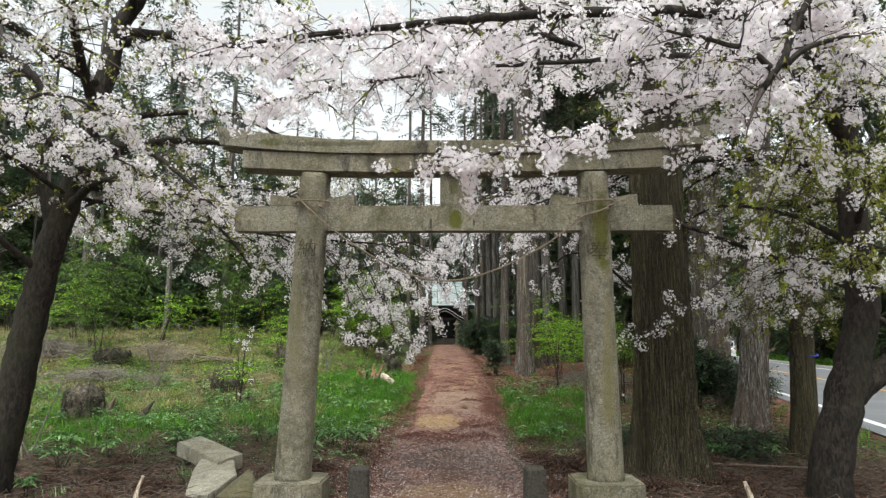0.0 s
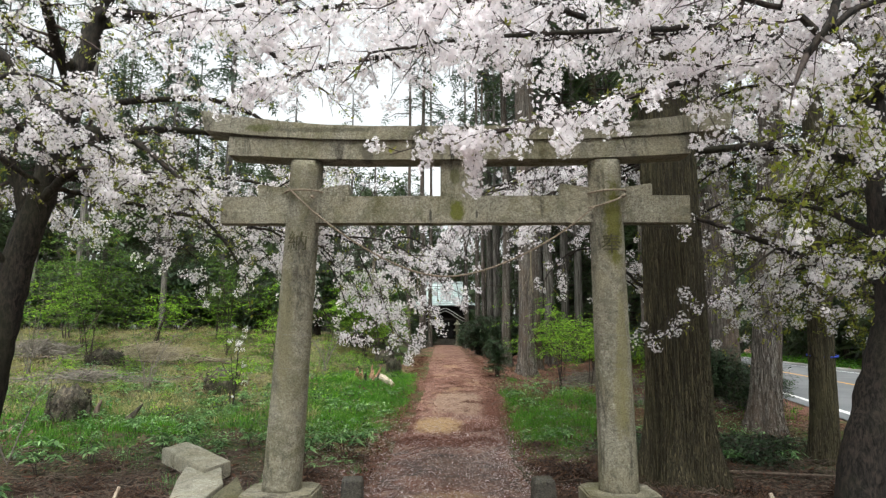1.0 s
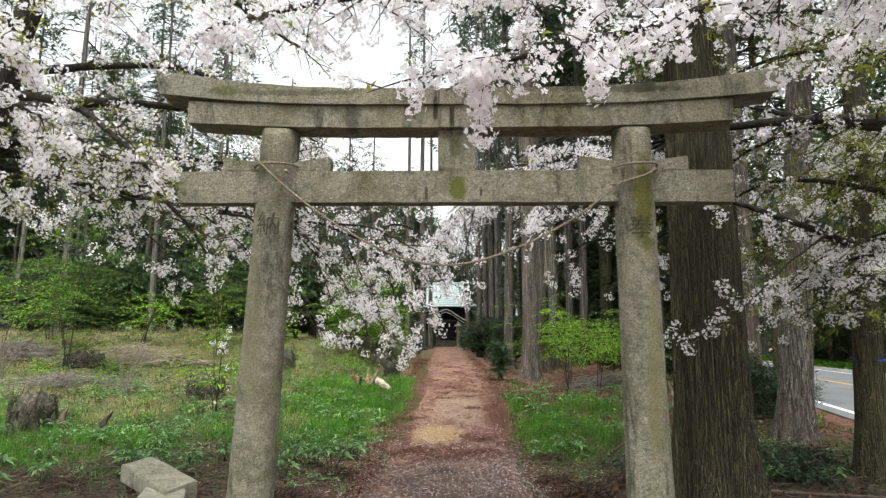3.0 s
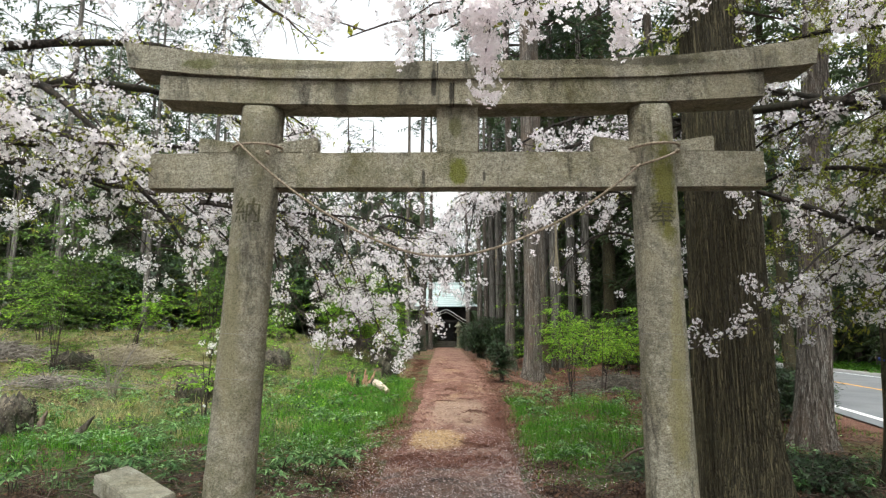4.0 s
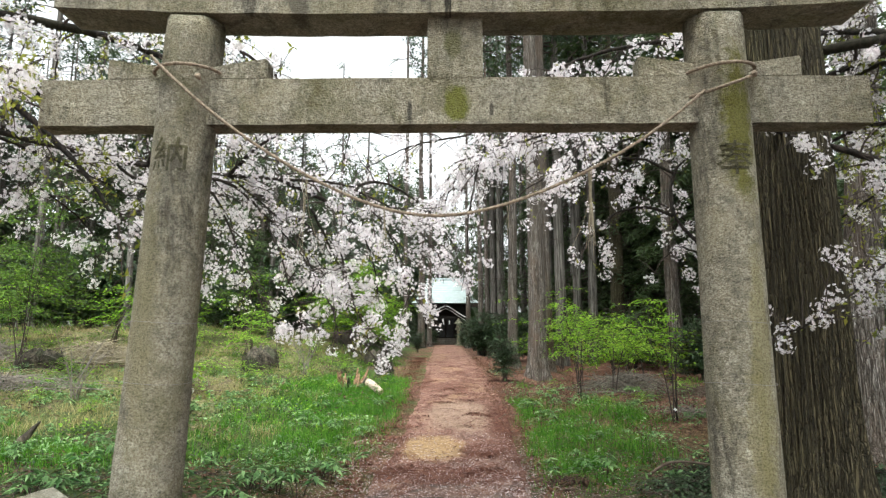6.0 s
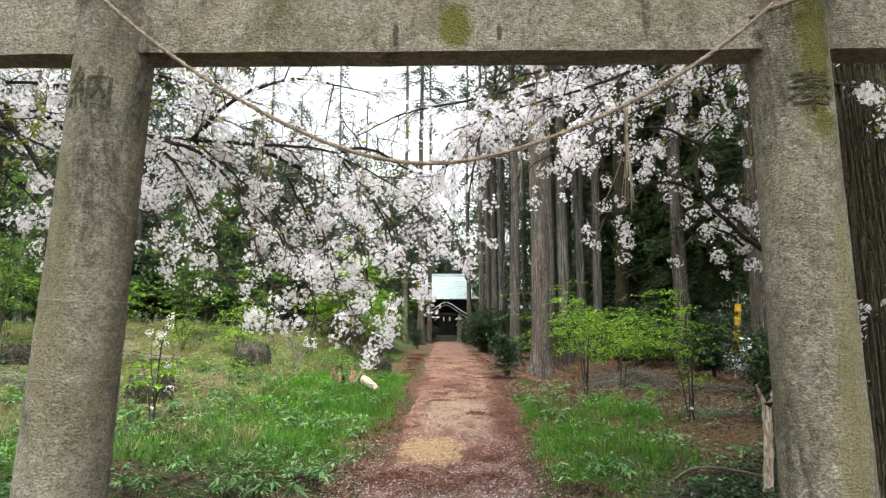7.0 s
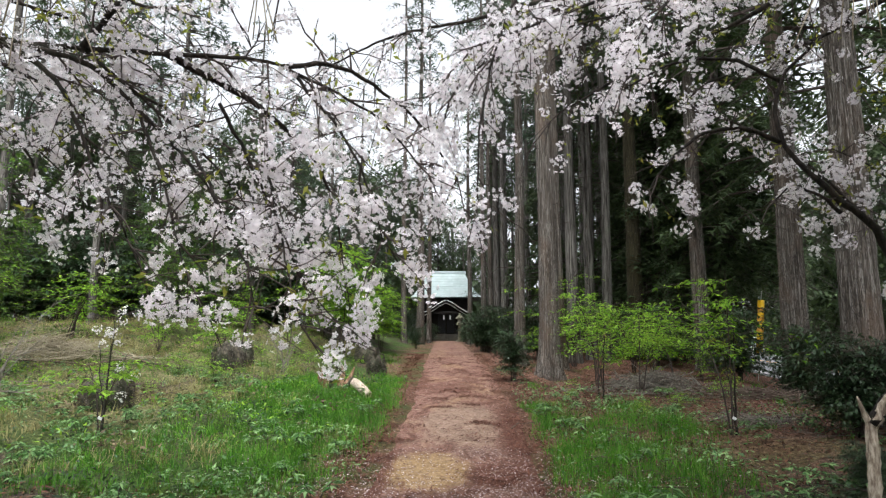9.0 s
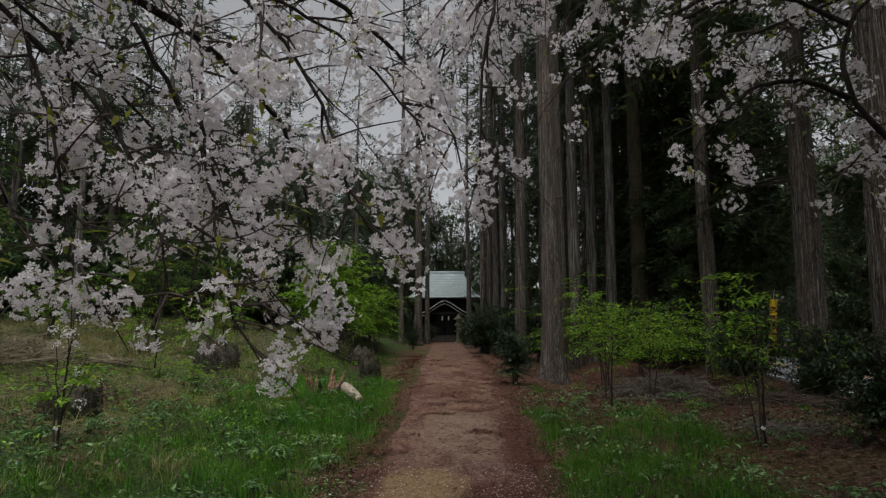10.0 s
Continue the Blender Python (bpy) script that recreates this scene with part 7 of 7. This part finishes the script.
# ---- stumps, logs, brush ----
def stump(label, x, y, r, h, mat=None, ragged=0.25):
    t = thing("tree_stump", label, "stump", at_ground(x, y, rng.uniform(0, 360), 1, 0.05))
    zs, seg = np.linspace(0, 1, 12), 26
    A, U = np.meshgrid(np.linspace(0, 2 * np.pi, seg, endpoint=False), zs, indexing="xy")
    rag = 1 + ragged * (np.sin(3 * A + x) * .5 + np.sin(7 * A + y) * .35)
    R = r * (1.22 - 0.18 * U - 0.62 * np.clip((U - .55) / .45, 0, 1) ** 2.2 + 0.10 * np.sin(5 * A + 3 * U)) * (1 + rng.normal(0, .03, A.shape))
    V = np.stack([R * np.cos(A), R * np.sin(A), h * U * np.where(U > .6, rag, 1)], -1).reshape(-1, 3)
    i, j = np.meshgrid(np.arange(len(zs) - 1), np.arange(seg), indexing="ij")
    a, b = i * seg + j, i * seg + (j + 1) % seg
    F = np.stack([a, b, b + seg, a + seg], -1).reshape(-1, 4)
    top = len(V)
    V = np.vstack([V, [[0, 0, h * .85]]])
    last = (len(zs) - 1) * seg
    jj = np.arange(0, seg, 2)
    F = np.vstack([F, np.stack([last + jj, last + (jj + 1) % seg, last + (jj + 2) % seg, np.full(len(jj), top)], -1)])
    part("body", (V, F), mat or M_STUMP, t, smooth=False)
    n = 1000
    aa, zz = rng.uniform(0, 6.28, n), rng.uniform(.02, h, n)
    rr = r * (1.24 - .7 * np.clip(zz / h - .55, 0, 1) ** 1.5)
    P = np.column_stack([rr * np.cos(aa), rr * np.sin(aa), zz])
    V, F = scatter(*LEAF, P, aim(np.column_stack([np.cos(aa), np.sin(aa), rng.normal(-.2, .6, n)]), .8), rng.uniform(.025, .06, n))
    tagged(part("dead_ivy", (V, F), M_IVY, t, "dead brown ivy leaves over the stump"), kind="stuff")
    hp = Heap()
    for k in range(60):
        a0, l = rng.uniform(0, 6.28), rng.uniform(.15, .5)
        z0 = rng.uniform(.1, h)
        rr = r * (1.2 - .7 * max(0, z0 / h - .55) ** 1.5)
        P = [(rr * math.cos(a0 + l * q) * (1.02 + .1 * rng.random()), rr * math.sin(a0 + l * q) * (1.02 + .1 * rng.random()), max(0, z0 + rng.normal(0, .09) - .1 * q)) for q in (0, .5, 1)]
        hp.add(*tube(P, .005, 4))
    tagged(part("dead_vine_tangle", hp.arrays(), M_STUMP, t, "tangle of dead vines over the stump"), kind="stuff")
    return t


stump("dark mouldering stump wrapped in dead vines", -6.05, 4.7, 0.24, 0.52)
stump("dark mouldering stump wrapped in dead vines", -4.75, 8.0, 0.27, 0.5)
stump("dark rounded stump overgrown with dead vines", -4.45, 12.4, 0.33, 0.56)
stump("small dark stump on the bank", -1.95, 15.2, 0.24, 0.5)
stump("low dark stump in the clearing", -3.2, 18.5, 0.34, 0.6)
stump("dark stump in dry grass", -8.6, 10.5, 0.35, 0.4)
stump("weathered dark stump by the path", -1.5, 13.2, 0.16, 0.42)


def shards(label, x, y, n, rad, h, mat, name="splintered_stump", lean=.5):
    t = thing(name, label, "stump", at_ground(x, y, 0, 1, 0.04))
    for k in range(n):
        a = 6.28 * k / n + rng.normal(0, .3)
        l = h * rng.uniform(.5, 1.15)
        d = rng.uniform(.2, lean)
        p0 = np.array([math.cos(a) * rad * .7, math.sin(a) * rad * .7, -.05])
        p1 = p0 + np.array([math.cos(a) * d * l, math.sin(a) * d * l, l])
        P = smooth_line([p0, (p0 + p1) / 2 + rng.normal(0, .02, 3), p1], .06)
        V, F = tube(P, np.linspace(.075, .012, len(P)), 7, .12)
        part("splinter", (V, F), mat if rng.random() < .75 else M_STUMP, t)
    return t


shards("splintered stump of raw orange-brown wood in the grass", -1.95, 10.4, 16, 0.27, 0.44, M_SPLINTER, lean=.5)
shards("broken brown post stub beside a stump", -5.6, 4.65, 2, 0.05, 0.36, M_DEADTWIG, "broken_stub", .3)
shards("dark broken stub leaning in the grass", -5.15, 4.5, 1, 0.04, 0.4, M_STUMP, "broken_stub", .9)


def log(name, label, pts, r0, r1, mat):
    P = smooth_line(pts, .06)
    f = Vector(P.mean(0))
    t = thing(name, label, "log", Matrix.Translation(f))
    part("wood", tube(P - np.array(f), np.linspace(r0, r1, len(P)), 10, .07), mat, t, smooth=True)


def on(x, y, dz=0.0):
    return (x, y, gz(x, y) + dz)


log("broken_log", "pale barkless broken log in the grass", [on(-1.62, 10.5, .16), on(-1.45, 10.15, .14), on(-1.27, 9.75, .11)], .09, .07, M_PALEWOOD)
log("dead_branch", "pale peeled dead branch standing in litter", [on(-2.68, -.45, .0), on(-2.7, -.42, .14), on(-2.66, -.4, .3)], .03, .012, M_PALEWOOD)
log("dead_branch", "pale peeled stick in the litter", [on(2.55, -.5, -.02), on(2.6, -.45, .14), on(2.56, -.42, .3)], .035, .015, M_PALEWOOD)
log("dead_branch", "dark fallen branch curving over the litter", [on(2.1, 3.6, .1), on(2.3, 3.5, .26), on(2.6, 3.4, .28), on(3.0, 3.3, .2)], .016, .010, M_DEADTWIG)
log("dead_branch", "grey fallen branch in the litter", [on(3.2, 1.9, .03), on(3.8, 1.6, .06), on(4.6, 1.5, .03)], .02, .012, M_DEADTWIG)
log("dead_branch", "grey fallen branch on the path's edge", [on(0.75, 7.3, .02), on(1.05, 7.9, .05)], .012, .008, M_DEADTWIG)
for x0, y0, a, L in ((-8.5, 11.5, 10, 2.6), (-7.2, 12.4, -8, 2.2), (-10.2, 12.0, 5, 3.0), (-6.4, 11.8, 20, 1.6), (-9.0, 13.2, -15, 2.4)):
    dx, dy = math.cos(radians(a)), math.sin(radians(a))
    log("felled_branch", "grey felled branch lying in dry grass", [on(x0 - dx * L / 2, y0 - dy * L / 2, .05), on(x0, y0, .12), on(x0 + dx * L / 2, y0 + dy * L / 2, .08)], .03, .015, M_DEADTWIG)


def brush_pile(x, y, rx, h, n, label, mat=M_BRUSH, thick=1.0):
    t = thing("brush_pile", label, "brushwood", at_ground(x, y, 0, 1, .02))
    hp = Heap()
    for k in range(n):
        a, rr = rng.uniform(0, 6.28), rx * min(1.5, abs(rng.normal(0, .62)))
        px, py = math.cos(a) * rr, math.sin(a) * rr * .7
        z = h * max(0, 1 - (rr / rx) ** 2) * rng.uniform(.2, 1) + .02
        b, L = rng.uniform(0, 6.28), rng.uniform(.3, 1.1)
        dz = rng.normal(0, .12)
        P = [(px - math.cos(b) * L / 2, py - math.sin(b) * L / 2, max(0, z - dz - .06)), (px, py, z + .03), (px + math.cos(b) * L / 2, py + math.sin(b) * L / 2, max(0, z + dz - .06))]
        hp.add(*tube(P, [rng.uniform(.004, .012) * thick] * 2 + [.003], 4))
    tagged(part("brushwood", hp.arrays(), mat, t), kind="stuff")


brush_pile(4.4, 12.4, 1.3, .38, 420, "heap of grey cut branches and twigs", thick=.9)
brush_pile(5.6, 10.6, 1.3, .16, 260, "scattered brown cut twigs", M_DEADTWIG, .8)
brush_pile(4.5, 8.0, 1.2, .08, 260, "flattened pale dead stalks and twigs on the bank", M_BRUSH, .6)
brush_pile(-5.6, 9.8, 1.5, .14, 260, "flattened brown dead stalks and twigs", M_DEADTWIG, .8)
brush_pile(-7.8, 8.2, 1.5, .16, 260, "flattened grey dead stalks and twigs", M_BRUSH, .7)
brush_pile(-8.0, 12.0, 1.6, .45, 380, "flattened heap of pale dead straw and branches", M_STRAW, .8)
brush_pile(-11.5, 12.5, 1.8, .5, 380, "flattened heap of pale dead branches")


# ---- shrine hall at the end of the path ----
def build_shrine():
    y0, z0 = 41.0, path_z(40.5)
    g = thing("shrine_hall", "small dark wooden shrine hall with a pale green copper roof", "shrine", pose(0.12, y0, z0))
    bm = bmesh.new()
    box(bm, (4.2, 4.0, 0.35), pose(0, 1.2, 0.1), .03)
    part("stone_base", bm, M_STONE_DARK, g, "low dark stone base")
    bm = bmesh.new()
    box(bm, (3.2, 2.8, 2.7), pose(0, 1.6, 1.6), .02)
    part("body_wall", bm, M_DARKWOOD, g, "blackened timber walls")
    # main roof: hipped skirt with a ridge, slightly curved
    secs = []
    bm = bmesh.new()
    n = 10
    for k in range(n + 1):
        u = k / n
        z = 2.85 + 1.75 * (0.75 * u + 0.25 * u ** 2)
        hx = 2.35 - 1.05 * u ** 0.8
        hy = 2.3 * (1 - u) + 0.12
        secs.append([bm.verts.new(c) for c in ((-hx, 1.6 - hy, z), (hx, 1.6 - hy, z), (hx, 1.6 + hy, z), (-hx, 1.6 + hy, z))])
    for a, b in zip(secs, secs[1:]):
        for i in range(4):
            bm.faces.new((a[i], a[(i + 1) % 4], b[(i + 1) % 4], b[i]))
    bm.faces.new(secs[0][::-1])
    bm.faces.new(secs[-1])
    roof = part("roof", bm, M_COPPER, g, "pale green patinated copper roof")
    bm = bmesh.new()
    box(bm, (2.75, 0.3, 0.22), pose(0, 1.6, 4.68), .04)
    part("ridge", bm, M_COPPER, roof, "copper ridge capping")
    roof_u = lambda u: (2.35 - 1.05 * u ** 0.8, 1.6 - (2.3 * (1 - u) + 0.12), 2.85 + 1.75 * (0.75 * u + 0.25 * u ** 2))
    for k in range(1, 10):
        hx, yy, z = roof_u(k / 10)
        bm = bmesh.new()
        box(bm, (hx * 2 - .05, 0.03, 0.02), pose(0, yy - .005, z + .012))
        part("roof_seam", bm, M_COPPER, roof)
    # porch with a curved gable
    for s in (-1, 1):
        P = smooth_line([(0, -1.25, 2.62), (s * .35, -1.25, 2.47), (s * .8, -1.25, 2.17), (s * 1.3, -1.25, 1.88), (s * 1.55, -1.25, 1.86)], .08)
        for dz, r, m, nm in ((0, .03, M_WHITEEDGE, "gable_edge"), (-.2, .02, M_WHITEEDGE, "gable_edge"), (-.08, .07, M_DARKWOOD, "bargeboard")):
            Q = P.copy()
            Q[:, 2] += dz
            part(nm, tube(Q, r, 6), m, g)
        V = np.concatenate([P, P + np.array([0, 1.3, 0])])
        m = len(P)
        k = np.arange(m - 1)
        F = np.stack([k, k + 1, k + m + 1, k + m], 1)
        Vt = np.concatenate([V, V - np.array([0, 0, .06])])
        Ft = np.concatenate([F, F[:, ::-1] + 2 * m])
        part("porch_roof", (Vt, Ft), M_DARKWOOD, g, "dark curved porch roof")
        bm = bmesh.new()
        box(bm, (.14, .14, 1.9), pose(s * 1.05, -1.0, .95), .015)
        part("post", bm, M_DARKWOOD, g)
        bm = bmesh.new()
        box(bm, (.1, 1.3, .12), pose(s * 1.05, -.4, 1.8), .01)
        part("tie", bm, M_DARKWOOD, g)
    bm = bmesh.new()
    box(bm, (2.3, .12, .16), pose(0, -1.0, 1.82), .012)
    part("lintel", bm, M_DARKWOOD, g)
    bm = bmesh.new()
    box(bm, (.14, .1, .2), pose(0, -1.25, 2.7), .03)
    part("gable_finial", bm, M_DARKWOOD, g)
    for k in range(3):
        bm = bmesh.new()
        box(bm, (2.0, .3, .15), pose(0, -1.0 + .3 * k, .08 + .15 * k), .01)
        part("step", bm, M_STONE_DARK, g, "worn stone step")
    for k in range(2):
        bm = bmesh.new()
        box(bm, (.07, .01, .26), pose(-.15 + .4 * k, -1.08, 1.5, 0, 0, 10), 0)
        part("paper_streamer", bm, M_WHITEEDGE, g, "white paper streamer")
    for s in (-1, 1):
        bm = bmesh.new()
        box(bm, (.5, .06, 1.35), pose(s * .3, .17, 1.2), .01)
        part("door_panel", bm, M_BLACK, g)
    # lantern before the hall
    for x in (0.95,):
        t = thing("stone_lantern", "pale grey stone lantern before the shrine", "lantern", pose(x, 38.2, gz(x, 38.2) - .03))
        bm = bmesh.new()
        for r, z, h, sg in ((.26, .08, .2, 8), (.12, .62, .95, 12), (.22, 1.16, .14, 8), (.16, 1.36, .28, 6)):
            bmesh.ops.create_cone(bm, cap_ends=True, segments=sg, radius1=r, radius2=r * .88, depth=h, matrix=pose(0, 0, z))
        part("shaft", bm, M_STONE, t)
        bm = bmesh.new()
        bmesh.ops.create_cone(bm, cap_ends=True, segments=6, radius1=.34, radius2=.08, depth=.22, matrix=pose(0, 0, 1.6))
        bmesh.ops.create_icosphere(bm, subdivisions=2, radius=.08, matrix=pose(0, 0, 1.76))
        part("cap", bm, M_STONE, t)


build_shrine()


# ---- by the road ----
def build_roadside():
    x, y = 8.3, 15.9
    t = thing("pole_guard", "yellow plastic guard on a stay wire at the road's edge", "guard", pose(x, y, gz(x, y), 0, 6, 0))
    bm = bmesh.new()
    bmesh.ops.create_cone(bm, cap_ends=True, segments=16, radius1=.085, radius2=.085, depth=1.4, matrix=pose(0, 0, 1.45))
    part("sleeve", bm, M_YELLOW, t, smooth=True)
    bm = bmesh.new()
    bmesh.ops.create_cone(bm, cap_ends=True, segments=8, radius1=.008, radius2=.008, depth=2.4, matrix=pose(0, 0, 1.2))
    part("stay_wire", bm, M_CONCRETE, t)
    for z in (1.05, 1.35, 1.65, 1.9):
        bm = bmesh.new()
        bmesh.ops.create_cone(bm, cap_ends=True, segments=16, radius1=.088, radius2=.088, depth=.09, matrix=pose(0, 0, z))
        part("dark_band", bm, M_BLACK if z < 1.2 else M_ORANGELINE, t)
    # small white van far down the road
    s, o = 53.5, 4.4
    p = ROAD_A + ROAD_T * s + ROAD_N * o
    v = thing("van", "small white boxy van on the road", "van", pose(p[0], p[1], 0.0, 0, 0, -math.degrees(math.atan2(ROAD_T[0], ROAD_T[1]))))
    bm = bmesh.new()
    box(bm, (1.48, 3.3, .75), pose(0, 0, .68), .08, 3)
    box(bm, (1.42, 2.8, .75), pose(0, .15, 1.4), .14, 3)
    part("body", bm, M_WHITEPAINT, v, smooth=True)
    bm = bmesh.new()
    box(bm, (1.2, .03, .5), pose(0, -1.26, 1.42, 8), .03)
    part("windscreen", bm, M_GLASSDARK, v)
    for a in (-.62, .62):
        bm = bmesh.new()
        box(bm, (.25, .03, .16), pose(a * .85, -1.66, .75), .02)
        part("headlight", bm, M_WHITEEDGE, v)
        bm = bmesh.new()
        box(bm, (.02, 1.9, .42), pose(a * 1.145, .2, 1.45), 0)
        part("side_window", bm, M_GLASSDARK, v)
        for b in (-1.05, 1.05):
            bm = bmesh.new()
            bmesh.ops.create_cone(bm, cap_ends=True, segments=20, radius1=.27, radius2=.27, depth=.16, matrix=pose(a * 1.06, b, .27, 0, 90, 0))
            wheel = part("wheel", bm, M_BLACK, v, "black tyre on a grey rim")
            bm = bmesh.new()
            bmesh.ops.create_cone(bm, cap_ends=True, segments=16, radius1=.15, radius2=.15, depth=.18, matrix=pose(a * 1.06, b, .27, 0, 90, 0))
            part("rim", bm, M_CONCRETE, wheel)


build_roadside()
